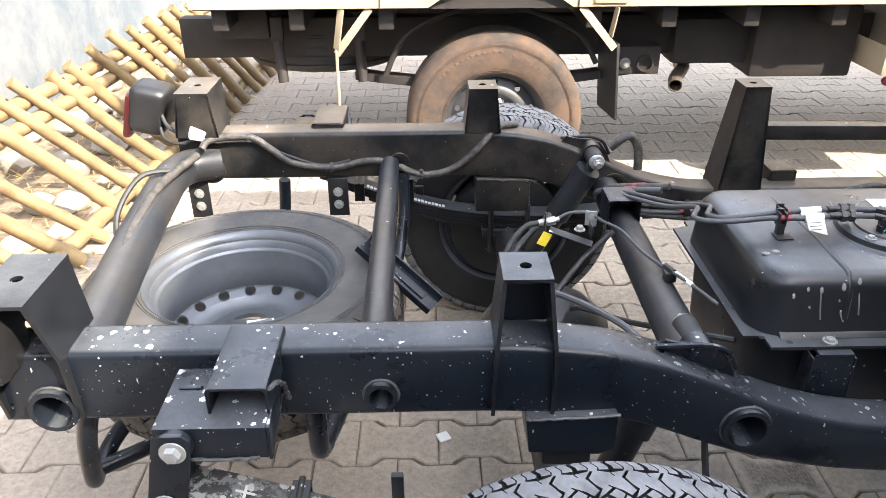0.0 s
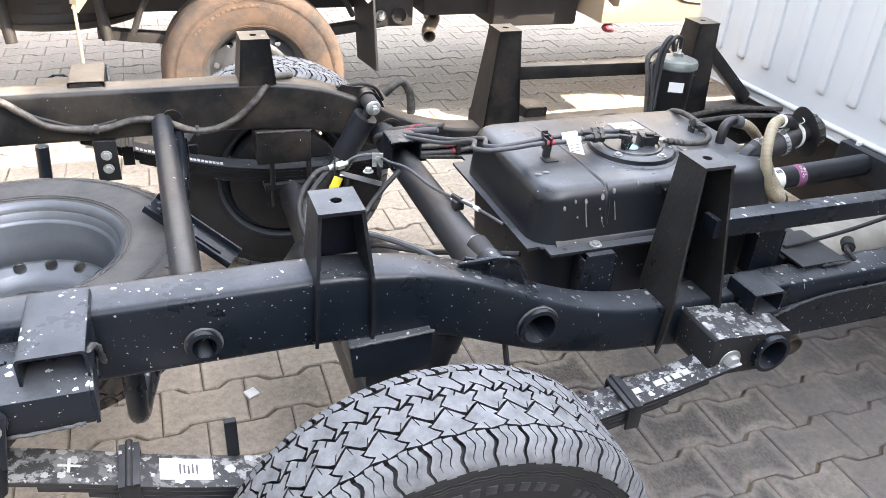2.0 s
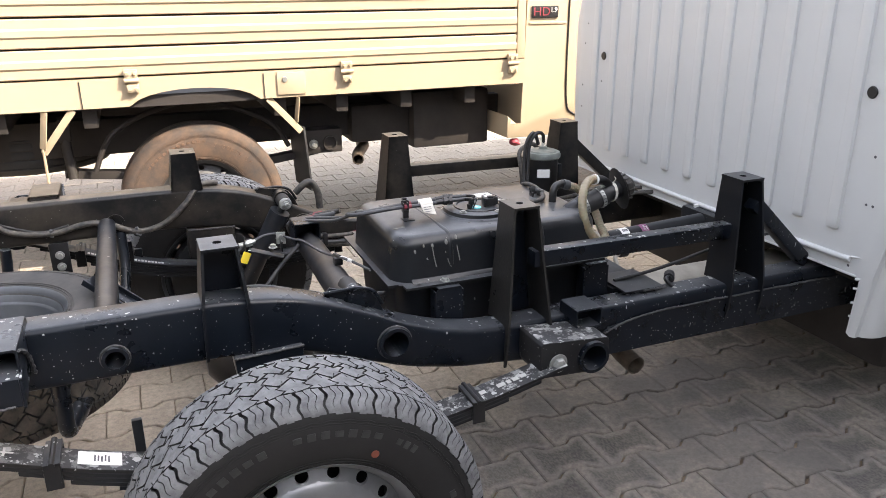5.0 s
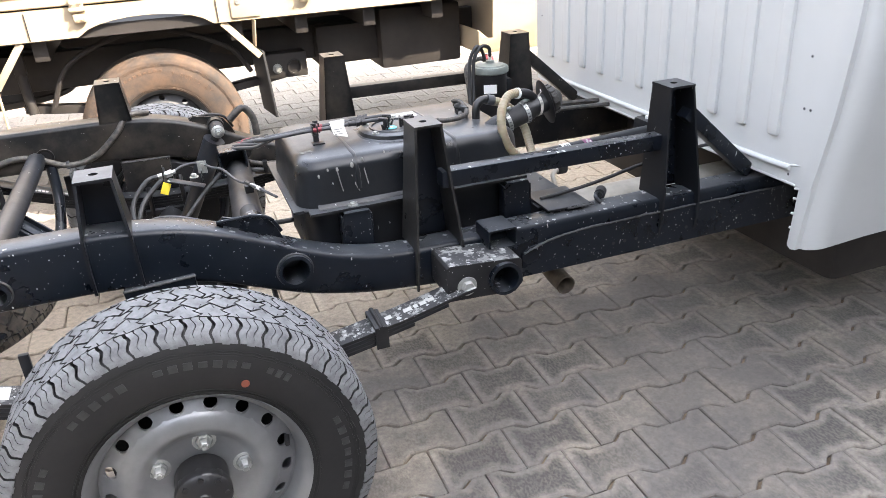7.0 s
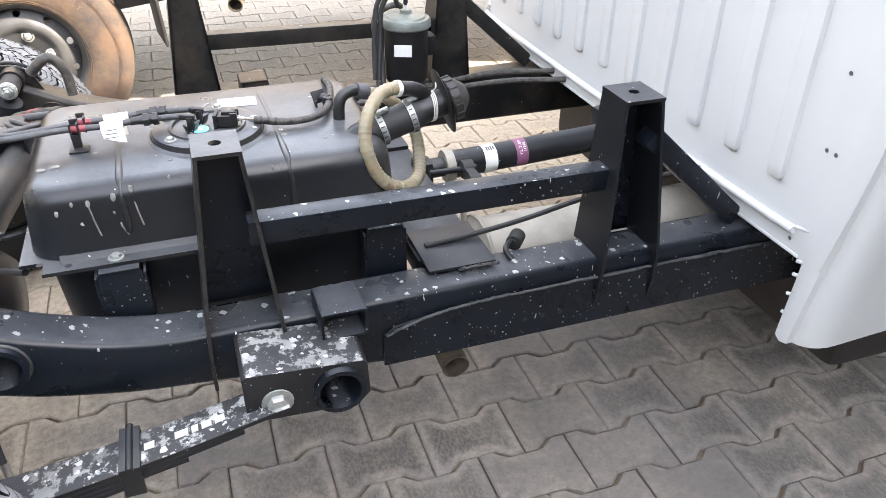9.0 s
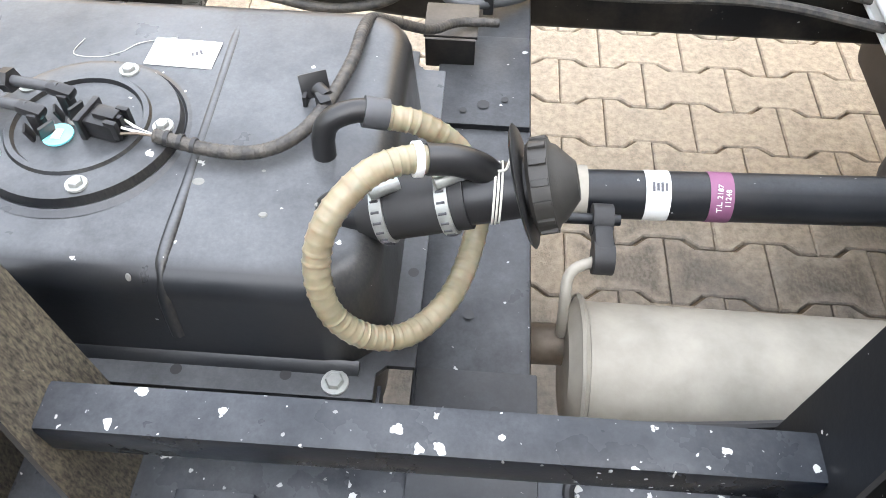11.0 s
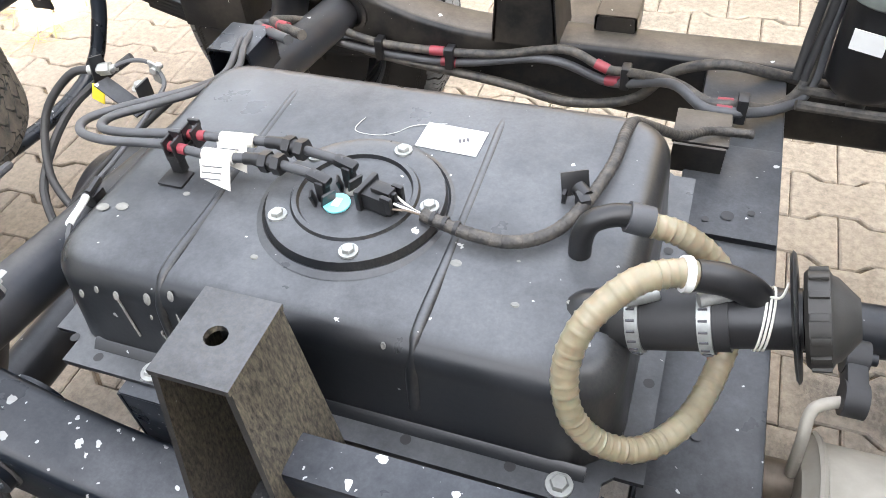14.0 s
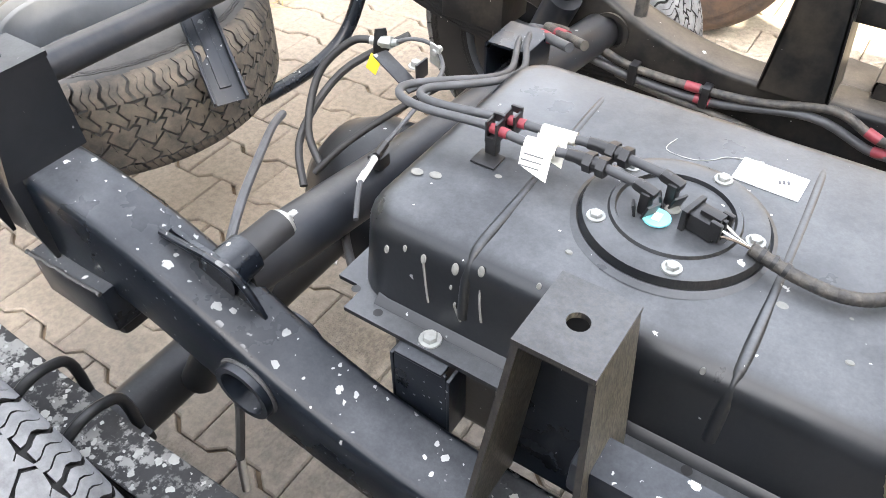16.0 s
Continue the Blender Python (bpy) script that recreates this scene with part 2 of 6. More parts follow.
def hexbolt(at, axis, r=0.009, h=0.008, washer=True):
    """A hex head with its washer, pointing along axis."""
    m = Matrix.Translation(at) @ Vector(axis).to_track_quat("Z", "Y").to_matrix().to_4x4()
    head = lathe([(0, h), (r * 0.85, h), (r, h * 0.8), (r, 0), (0, 0)], 6, m)
    if washer:
        head = join(head, lathe([(0, 0.002), (r * 1.45, 0.002), (r * 1.5, 0), (0, 0)], 16, m))
    return head


def sweep_section(path, section):
    """Sweeps a closed section, given as (across, up) at each x, along x; path: rows of (x, section points)."""
    bm = bmesh.new()
    rings = [[bm.verts.new((x, y, z)) for y, z in section(x)] for x in path]
    n = len(rings[0])
    for a, b in zip(rings, rings[1:]):
        for s in range(n):
            bm.faces.new((a[s], a[(s + 1) % n], b[(s + 1) % n], b[s]))
    bm.faces.new(rings[0])
    bm.faces.new(rings[-1][::-1])
    return bm


# ---- ground and the walls that close the yard ----
def ground_sheet():
    bm = bmesh.new()
    bmesh.ops.create_grid(bm, x_segments=4, y_segments=4, size=60, matrix=Matrix.Translation((0, 0, -0.012)))
    return bm


SOIL = Mat("joint_soil", 0.95).geo()
SOIL.color(SOIL.mix(SOIL.ramp(SOIL.noise(14, 6), [(0.35, 0.0), (0.7, 1.0)]), (0.10, 0.075, 0.05), (0.24, 0.18, 0.12)))
SOIL.bump(SOIL.noise(90, 5), 0.6, 0.006)
tagged(part("ground", ground_sheet(), SOIL.m), "sandy soil showing in the joints of the paving", "ground", kind="structure")

PLASTER = Mat("weathered_plaster", 0.85).geo()
PLASTER.color(PLASTER.mix(PLASTER.ramp(PLASTER.noise(2.2, 8, 0.7), [(0.42, 0.0), (0.62, 1.0)]), (0.075, 0.092, 0.104), (0.135, 0.138, 0.137)))
PLASTER.bump(PLASTER.noise(26, 6), 0.5, 0.006)
tagged(part("wall_west", box((-2.75, 3.5, 1.6), (0.25, 16, 3.24)), PLASTER.m), "pale blue-white plaster wall with flaking paint", "wall", kind="structure")
# unseen wall, added to darken whatever faces south
tagged(part("south_shade_wall", box((6, -4.9, 1.76), (30, 0.3, 3.56)), PLASTER.m), "unseen plastered wall added to keep light off the south-facing sides", "wall", kind="structure")
# unseen slab, its edges set only by where the shade should end
tagged(part("shade_slab", box((6.4, -2.74, 3.7), (9.0, 4.78, 0.2)), PLASTER.m), "unseen flat slab added overhead to shade the yard", "roof", kind="structure")
tagged(part("wall_north", box((2, 9.0, 1.4), (40, 0.3, 2.84)), PLASTER.m), "plain plastered boundary wall behind the truck", "wall", kind="structure")

# ---- chassis frame ----
YC = 0.527
W = 0.085


def eased(xs, zs):
    fine = np.linspace(-1.3, 3.8, 1021)
    z = np.interp(fine, xs, zs)
    k = np.ones(17) / 17
    z = np.convolve(np.pad(z, 8, "edge"), k, "valid")
    return lambda x: float(np.interp(x, fine, z))


rail_top = eased([-0.9, -0.1, 0.02, 0.1, 0.2, 0.3, 0.4, 0.5, 0.6, 3.4], [0.748, 0.748, 0.735, 0.715, 0.674, 0.623, 0.588, 0.570, 0.570, 0.575])
rail_bottom = eased([-0.9, -0.15, 0.0, 0.1, 0.2, 0.3, 0.43, 0.6, 0.8, 0.9, 3.4], [0.617, 0.619, 0.612, 0.590, 0.547, 0.509, 0.481, 0.465, 0.437, 0.428, 0.426])


def rail_section(y0):
    def section(x):
        t, b, r, out = rail_top(x), rail_bottom(x), 0.013, []
        for cy, cz, a0 in ((W - r, t - r, 0), (r, t - r, 90), (r, b + r, 180), (W - r, b + r, 270)):
            out += [(y0 + cy + r * math.cos(radians(a0 + a)), cz + r * math.sin(radians(a0 + a))) for a in (0, 30, 60, 90)]
        return out
    return section


def far(y):
    return 2 * YC - y


frame_t = thing("chassis_frame", (0, YC, 0.6), "black steel ladder frame of an unfinished pickup, splashed with white drops", "truck frame", "chassis truck")
xs_rail = [-0.9 + 0.025 * i for i in range(75)] + [1.1, 1.3, 1.6, 2.2, 3.3]
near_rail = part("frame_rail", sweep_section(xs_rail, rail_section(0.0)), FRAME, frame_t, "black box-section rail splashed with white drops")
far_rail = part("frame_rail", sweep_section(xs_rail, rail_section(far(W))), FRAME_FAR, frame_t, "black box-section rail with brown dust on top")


def flip(bm, side):
    """Mirrors a part of the near side across the frame's centre line."""
    if side:
        for v in bm.verts:
            v.co.y = far(v.co.y)
        bmesh.ops.reverse_faces(bm, faces=bm.faces[:])
    return bm


def body_post(x, top, half_top, half_low, low, side, mat, y_out=0.004, y_in=0.104):
    """A folded body-mount post: a web at the back, two flanges down over the rail, and a plate with a hole on top."""
    th = 0.006
    base = rail_top(x) - 0.004
    web = prism([(x - half_low * 0.97, base), (x + half_low * 0.97, base), (x + half_top * 0.97, top), (x - half_top * 0.97, top)], th, Matrix.Translation((0, y_in - th, 0)))
    bits = [web]
    for s in (-1, 1):
        bm = bmesh.new()
        rows = ((top, half_top, y_out), (base, half_low * 0.96, -0.018), (low + 0.05, half_low, -0.016), (low, half_low, -0.006))
        for a, b in zip(rows, rows[1:]):
            back_a, back_b = y_in, (y_in if b[0] >= base else -0.001)
            if b[0] < base:
                back_a = -0.001
            q = []
            for dx in (-th / 2, th / 2):
                for (z, h, y), yb in ((a, back_a), (b, back_b)):
                    q += [bm.verts.new((x + s * h + dx, y, z)), bm.verts.new((x + s * h + dx, yb, z))]
            for f in ((0, 1, 3, 2), (4, 6, 7, 5), (0, 4, 5, 1), (2, 3, 7, 6), (0, 2, 6, 4), (1, 5, 7, 3)):
                bm.faces.new([q[i] for i in f])
        bits.append(bm)
    post = part("body_post", flip(bits[0], side), FRAME_FAR if side else FRAME, frame_t, "tapered black body-mount post")
    for bm in bits[1:]:
        bmesh.ops.remove_doubles(bm, verts=bm.verts[:], dist=0.0002)
        part("post_flange", flip(bm, side), mat, post)
    # the plate on top, with a round hole
    n, r = 16, 0.0095
    bm = bmesh.new()
    cy = (y_out + y_in) / 2
    hw, hd = half_top + 0.003, (y_in - y_out) / 2 + 0.002
    rings = []
    for z in (top, top + 0.006):
        sq, ci = [], []
        for i in range(n):
            a = 2 * math.pi * i / n
            c, s = math.cos(a), math.sin(a)
            k = 1 / max(abs(c), abs(s))
            sq.append(bm.verts.new((x + c * k * hw, cy + s * k * hd, z)))
            ci.append(bm.verts.new((x + c * r, cy + s * r, z)))
        rings.append((sq, ci))
    for i in range(n):
        j = (i + 1) % n
        (s0, c0), (s1, c1) = rings
        bm.faces.new((s0[i], s0[j], c0[j], c0[i]))
        bm.faces.new((s1[i], c1[i], c1[j], s1[j]))
        bm.faces.new((s0[i], s1[i], s1[j], s0[j]))
        bm.faces.new((c0[i], c0[j], c1[j], c1[i]))
    part("mount_plate", flip(bm, side), mat, post)
    return post


for side, mat in ((0, POST), (1, FRAME_FAR)):
    body_post(-0.096, 0.857, 0.034, 0.047, 0.62, side, mat, 0.008, 0.088)
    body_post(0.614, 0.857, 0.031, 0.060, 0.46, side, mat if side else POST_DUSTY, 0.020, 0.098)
    body_post(1.300, 0.857, 0.034, 0.058, 0.46, side, mat, 0.016, 0.094)
    body_post(-0.842, 0.857, 0.040, 0.056, 0.63, side, mat, -0.045)


def square_bar(a, b, w, bevel=0.006):
    a, b = Vector(a), Vector(b)
    d = b - a
    m = d.to_track_quat("X", "Z").to_matrix().to_4x4()
    return box((a + b) / 2, (d.length, w, w), bevel, m)


for side, mat in ((0, FRAME), (1, FRAME_FAR)):
    part("side_bar", flip(square_bar((0.64, 0.04, 0.725), (1.27, 0.045, 0.718), 0.042), side), mat, frame_t, "black square tube between the posts")
    part("brace", flip(square_bar((1.33, 0.04, 0.79), (1.56, 0.045, 0.585), 0.04), side), mat, frame_t, "black diagonal brace")

# cross members
part("cross_tube", rod((-0.33, 0.08, 0.70), (-0.345, 0.98, 0.655), 0.026, 20), TUBE, frame_t, "round black cross tube")
part("rear_bar", tube([(-0.82, 0.07, 0.663), (-0.835, 0.18, 0.662), (-0.872, 0.48, 0.66), (-0.898, 0.76, 0.66), (-0.902, 0.88, 0.662), (-0.878, 0.95, 0.664), (-0.80, 0.985, 0.664)], 0.045, 24, 6), TUBE, frame_t, "bent round bar across the tail")
part("cross_member", join(box((0.99, YC, 0.552), (0.125, 0.87, 0.045), 0.008), box((0.985, 0.64, 0.578), (0.13, 0.19, 0.012), 0.004)), POST, frame_t, "wide flat cross member with punched holes")

# ---- wheels ----
OUT = rot(90, 0, 0)


def tyre_body(R, half, bead):
    """The carcass: side walls, and the floor of the tread."""
    k = R - bead
    prof = [(bead, half * 0.80), (bead + 0.012, half * 0.93), (bead + k * 0.22, half * 1.01), (bead + k * 0.45, half * 1.045), (bead + k * 0.62, half * 1.03), (R - 0.048, half * 1.0), (R - 0.036, half * 0.985), (R - 0.027, half * 0.94), (R - 0.0195, half * 0.86), (R - 0.013, half * 0.74)]
    prof += [(R - 0.0105, half * 0.4), (R - 0.0095, 0)]
    prof += [(r, -h) for r, h in prof[-2::-1]]
    prof += [(bead - 0.004, -half * 0.7), (bead - 0.004, half * 0.7)]
    return lathe(prof, 96, None, True)


def moulded_ring(r, h, wave):
    """A fine ridge round a side wall."""
    return tube([((r + wave * (1 if i % 2 else -1)) * math.cos(2 * math.pi * i / 108), (r + wave * (1 if i % 2 else -1)) * math.sin(2 * math.pi * i / 108), h) for i in range(108)], 0.0011, 5, 0, True)


def tread(R, half, n=46):
    """Interlocking all-terrain blocks: three rows parted by wavy grooves, each block slotted, and ribbed blocks that roll over the shoulders."""
    bm = bmesh.new()
    step = 2 * math.pi / n
    edges = [-1.0, -0.615, -0.2, 0.2, 0.615, 1.0]
    wave = [0.0, 0.025, 0.11, 0.11, 0.025, 0.0]
    wph = [0.0, 0.0, 0.5, 0.2, 0.7, 0.0]
    shift = [0.05, 0.55, 0.25, 0.8, 0.35]
    zig = [(0.0, 0.02), (0.3, -0.15), (0.52, 0.0), (0.75, 0.15), (1.0, -0.02)]

    def tri(p):
        p = p % 1.0
        return 4 * p - 1 if p < 0.5 else 3 - 4 * p

    def at(u, v, lift):
        q = abs(v)
        r = R - 0.0015 * q * q - 0.021 * (max(0.0, q - 0.6) / 0.4) ** 2.2 + lift
        return (r * math.cos(u), r * math.sin(u), v * half)

    def block(poly):
        top = [bm.verts.new(at(u, v, 0.0)) for u, v in poly]
        low = [bm.verts.new(at(u, v, -0.0105)) for u, v in poly]
        bm.faces.new(top)
        for q in range(len(poly)):
            bm.faces.new((top[q], low[q], low[(q + 1) % len(poly)], top[(q + 1) % len(poly)])).material_index = 1

    for k in (1, 2, 3):
        sgn = -1 if k % 2 else 1
        for i in range(n):
            c = (i + shift[k]) * step

            def bound(e, u):
                return edges[e] + wave[e] * tri(u / step + wph[e])

            def side(f, d):
                return c + d * step * 0.452 + sgn * step * float(np.interp(f, [p[0] for p in zig], [p[1] for p in zig]))

            def V(f, u):
                lo, hi = bound(k, u) + 0.027, bound(k + 1, u) - 0.027
                return lo + (hi - lo) * f
            left = [(side(f, -1), f) for f in (1.0, 0.75, 0.52, 0.3, 0.0)]
            right = [(side(f, 1), f) for f in (0.0, 0.3, 0.52, 0.75, 1.0)]
            u0, u1 = left[-1][0], right[0][0]
            w0, w1 = right[-1][0], left[0][0]
            um, wm = (u0 + u1) / 2, (w0 + w1) / 2
            slot = 0.02 * step
            low_edge = [(u0 + (u1 - u0) * 0.25, 0.0), (um - slot, 0.0), (um - slot + sgn * 0.10 * step, 0.26), (um + slot + sgn * 0.10 * step, 0.26), (um + slot, 0.0), (u0 + (u1 - u0) * 0.75, 0.0)]
            top_edge = [(w0 + (w1 - w0) * 0.28, 1.0), (wm + slot, 1.0), (wm + slot - sgn * 0.10 * step, 0.74), (wm - slot - sgn * 0.10 * step, 0.74), (wm - slot, 1.0), (w0 + (w1 - w0) * 0.8, 1.0)]
            block([(u, V(f, u)) for u, f in left + low_edge + right + top_edge])
    # shoulder blocks: three wavy ribs each, rolling over the edge and thinning out on the side wall
    def shoulder(sgn, u, f, lift):
        th = radians(80 * f)
        v, r = 0.60 * half + 0.0412 * math.sin(th), R - 0.0006 - 0.0415 * (1 - math.cos(th))
        v, r = v + lift * math.sin(th), r + lift * math.cos(th)
        return (r * math.cos(u), r * math.sin(u), sgn * v)

    def swerve(f):
        return 0.085 * step * math.sin(f * 11 + 0.6) * (1 - 0.3 * f)

    rows = [m / 9 for m in range(10)]
    for sgn, k in ((-1, 0), (1, 4)):
        for i in range(n):
            c = (i + shift[k]) * step
            for d0, d1, f0, f1 in ((-0.43, -0.165, 0.04, 0.97), (-0.125, 0.13, 0.0, 1.0), (0.17, 0.43, 0.06, 0.95)):
                top, low = [], []
                for f in rows:
                    g = f0 + (f1 - f0) * f
                    w = swerve(g) * sgn
                    close = 0.05 * step * max(0.0, g - 0.45)
                    a, b = c + d0 * step + w - close, c + d1 * step + w + close
                    top.append([bm.verts.new(shoulder(sgn, u, g, 0.0)) for u in (a, b)])
                    low.append([bm.verts.new(shoulder(sgn, u, g, -0.008 + 0.0055 * g)) for u in (a, b)])
                for m in range(len(rows) - 1):
                    bm.faces.new((top[m][0], top[m][1], top[m + 1][1], top[m + 1][0]))
                    for e in (0, 1):
                        bm.faces.new((top[m][e], top[m + 1][e], low[m + 1][e], low[m][e])).material_index = 1
                for m in (0, -1):
                    bm.faces.new((top[m][0], top[m][1], low[m][1], low[m][0])).material_index = 1 if m == 0 else 0
    return bm


def ribbed_tread(R, half):
    """A worn road tread: rounded shoulders and four plain ribs parted by narrow grooves."""
    prof = [(R - 0.052, half * 0.99), (R - 0.04, half * 1.0), (R - 0.026, half * 0.955), (R - 0.014, half * 0.86), (R - 0.006, half * 0.74)]
    for v in (0.6, 0.2, -0.2, -0.6):
        prof += [(R - 0.002, half * (v + 0.06)), (R - 0.003, half * (v + 0.035)), (R - 0.008, half * (v + 0.025)), (R - 0.008, half * (v - 0.025)), (R - 0.003, half * (v - 0.035)), (R - 0.002, half * (v - 0.06))]
    prof += [(r, -h) for r, h in prof[4::-1]]
    return lathe(prof, 96, None, False)


def holed_band(r0, h0, r1, h1, n, hole, seg=16):
    """A conical band with n round holes, between two radii."""
    bm = bmesh.new()
    rm = (r0 + r1) / 2
    for i in range(n):
        a0, a1 = 2 * math.pi * i / n, 2 * math.pi * (i + 1) / n
        am = (a0 + a1) / 2
        per, cir = [], []
        for s in range(seg):
            t = 2 * math.pi * (s + 0.5) / seg
            c, q = math.cos(t), math.sin(t)
            k = 1 / max(abs(c), abs(q))
            per.append((am + c * k * (a1 - a0) / 2, 0.5 + q * k * 0.5))
            cir.append((am + c * hole / rm, 0.5 + q * hole / abs(math.hypot(r1 - r0, h1 - h0))))

        def P(a, f, d=0.0):
            r, h = r0 + (r1 - r0) * f, h0 + (h1 - h0) * f - d
            return bm.verts.new((r * math.cos(a), r * math.sin(a), h))
        A, B, C = [P(*p) for p in per], [P(*p) for p in cir], [P(*p, 0.006) for p in cir]
        for s in range(seg):
            j = (s + 1) % seg
            bm.faces.new((A[s], A[j], B[j], B[s]))
            bm.faces.new((B[s], B[j], C[j], C[s]))
    bmesh.ops.remove_doubles(bm, verts=bm.verts[:], dist=0.0004)
    return bm


def wheel(name, centre, turn, R, half, rim_mat, tyre_mat, label, group, hub=True, tread_mat=None, holes=16, spin=0.0, parent=None, road=False):
    """A steel wheel: its rim is the root, with disc, tyre, tread, nuts and hub end as parts."""
    b = 0.197
    lip = half * 0.92
    barrel = lathe([(0.206, lip), (0.2095, lip + 0.003), (0.2105, lip - 0.004), (0.2, lip - 0.012), (0.192, lip - 0.022), (0.187, lip - 0.05), (0.183, lip - 0.06), (0.182, -0.035), (0.185, -0.05), (0.192, -lip + 0.02), (0.2, -lip + 0.012), (0.2105, -lip + 0.004), (0.2095, -lip - 0.003), (0.204, -lip), (0.1975, -lip + 0.010), (0.1945, -lip + 0.030), (0.183, -lip + 0.037), (0.1815, -lip + 0.041), (0.1815, -0.025), (0.1775, -0.019), (0.1775, lip - 0.064), (0.183, lip - 0.054), (0.188, lip - 0.022), (0.197, lip - 0.01)], 72, None, True)
    w = part(name, barrel, rim_mat, None)
    place = Matrix.Translation(centre) @ turn @ rot(0, 0, spin)
    if parent:
        w.parent = parent
        place = Matrix.Translation(-ORIGIN[parent.name]) @ place
        w["label"] = label
    else:
        tagged(w, label, "wheel", group)
    w.matrix_basis = place

    def piece(nm, bm, mat, lab=""):
        o = part(nm, bm, mat, None, lab)
        o.parent = w
        return o

    piece("tyre", tyre_body(R, half, b), tyre_mat)
    for r, h, wv in ((R - 0.0475, 1.008, 0.0014), (R - 0.0525, 1.016, 0.0012), (R - 0.0565, 1.021, 0.0), (b + 0.02, 0.975, 0.0), (b + 0.026, 0.995, 0.0)):
        for sd in ((1,) if hub else (1, -1)):
            piece("moulded_ring", moulded_ring(r, sd * half * h, wv), tyre_mat)
    blocks = piece("tread", ribbed_tread(R, half) if road else tread(R, half), tread_mat or tyre_mat)
    # second, darker material on the block sides paints shade into the grooves
    blocks.data.materials.append(tyre_mat.m if isinstance(tyre_mat, Mat) else tyre_mat)
    disc = join(lathe([(0.193, 0.012), (0.190, 0.028), (0.186, 0.0345), (0.181, 0.0365), (0.174, 0.0375)], 72), holed_band(0.180, 0.036, 0.148, 0.054, holes, 0.0132), lathe([(0.154, 0.0495), (0.148, 0.0545), (0.138, 0.062), (0.121, 0.065), (0.112, 0.063), (0.103, 0.055), (0.094, 0.05), (0.055, 0.049), (0.05, 0.046), (0.05, 0.035)], 72))
    bmesh.ops.remove_doubles(disc, verts=disc.verts[:], dist=0.0005)
    disc.transform(Matrix.Translation((0, 0, 0.006 if hub else 0.0)))
    piece("wheel_disc", disc, rim_mat)
    # balance weight clipped to the lip
    a0 = radians(250 if hub else 62)
    arc = [((0.2055) * math.cos(a0 + 0.028 * i), (0.2055) * math.sin(a0 + 0.028 * i), (lip if hub else -lip) * 1.0) for i in range(9)]
    piece("balance_weight", tube(arc, 0.006, 8, 0), rim_mat)
    piece("valve", tube([(0.172, 0.03, lip * 0.35), (0.168, 0.03, lip * 0.75)], 0.005, 10, 0), RUBBER)
    if hub:
        for i in range(5):
            a = radians(72 * i + 77)
            p = (0.083 * math.cos(a), 0.083 * math.sin(a), 0.056)
            piece("wheel_nut", join(lathe([(0, 0.021), (0.008, 0.021), (0.0105, 0.018), (0.0115, 0.015), (0.0115, 0.006), (0.0145, 0.004), (0.0155, 0), (0, 0)], 6, Matrix.Translation(p)), lathe([(0, 0.0255), (0.005, 0.0255), (0.0055, 0.02)], 12, Matrix.Translation(p)), lathe([(0.0165, 0.001), (0.022, 0.0), (0.027, -0.006)], 20, Matrix.Translation(p))), ZINC)
        cap = lathe([(0, 0.112), (0.012, 0.112), (0.014, 0.109), (0.036, 0.107), (0.041, 0.103), (0.05, 0.1), (0.053, 0.096), (0.053, 0.082), (0.048, 0.078), (0.05, 0.07), (0.05, 0.03)], 40)
        for i in range(8):
            a = 2 * math.pi * i / 8
            cap = join(cap, lathe([(0, 0.106), (0.006, 0.106), (0.007, 0.098)], 6, Matrix.Translation((0.042 * math.cos(a), 0.042 * math.sin(a), 0))), box((0.047 * math.cos(a), 0.047 * math.sin(a), 0.088), (0.012, 0.012, 0.022), 0.003, rot(0, 0, math.degrees(a))))
        cap.transform(Matrix.Translation((0, 0, 0.018)))
        piece("hub_cap", cap, PLASTIC, "black bolted hub end")
    return w


TYRE = Mat("tyre_rubber", 0.6)
TYRE.color(TYRE.mix(TYRE.ramp(TYRE.noise(5, 6, 0.7), [(0.35, 0.0), (0.75, 1.0)]), (0.011, 0.011, 0.0118), (0.022, 0.0215, 0.0215)))
TYRE.b.inputs["Specular IOR Level"].default_value = 0.34
TYRE.bump(TYRE.noise(120, 4), 0.2, 0.001)
TREAD = Mat("dusty_tread_rubber", 0.85)
TREAD.color(TREAD.mix(TREAD.ramp(TREAD.noise(30, 6, 0.7), [(0.3, 0.0), (0.7, 1.0)]), (0.075, 0.078, 0.082), (0.178, 0.182, 0.188)))
TREAD.bump(TREAD.noise(160, 4), 0.3, 0.001)
DUSTY_TYRE = Mat("dusty_tyre_rubber", 0.8)
DUSTY_TYRE.color(DUSTY_TYRE.mix(DUSTY_TYRE.ramp(DUSTY_TYRE.noise(7, 6, 0.7), [(0.35, 0.0), (0.75, 1.0)]), (0.032, 0.032, 0.033), (0.085, 0.08, 0.074)))
DUSTY_TYRE.bump(DUSTY_TYRE.noise(120, 4), 0.2, 0.001)
BROWN = Mat("brown_tread_rubber", 0.8)
BROWN.color(BROWN.mix(BROWN.ramp(BROWN.noise(25, 6, 0.7), [(0.35, 0.0), (0.7, 1.0)]), (0.04, 0.036, 0.032), (0.13, 0.108, 0.082)))
BROWN.bump(BROWN.noise(160, 4), 0.3, 0.001)
MUDDY = Mat("muddy_tyre_rubber", 0.85)
MUDDY.color(MUDDY.mix(MUDDY.ramp(MUDDY.noise(6, 7, 0.75), [(0.38, 0.0), (0.62, 1.0)]), (0.028, 0.025, 0.023), (0.092, 0.057, 0.037)))
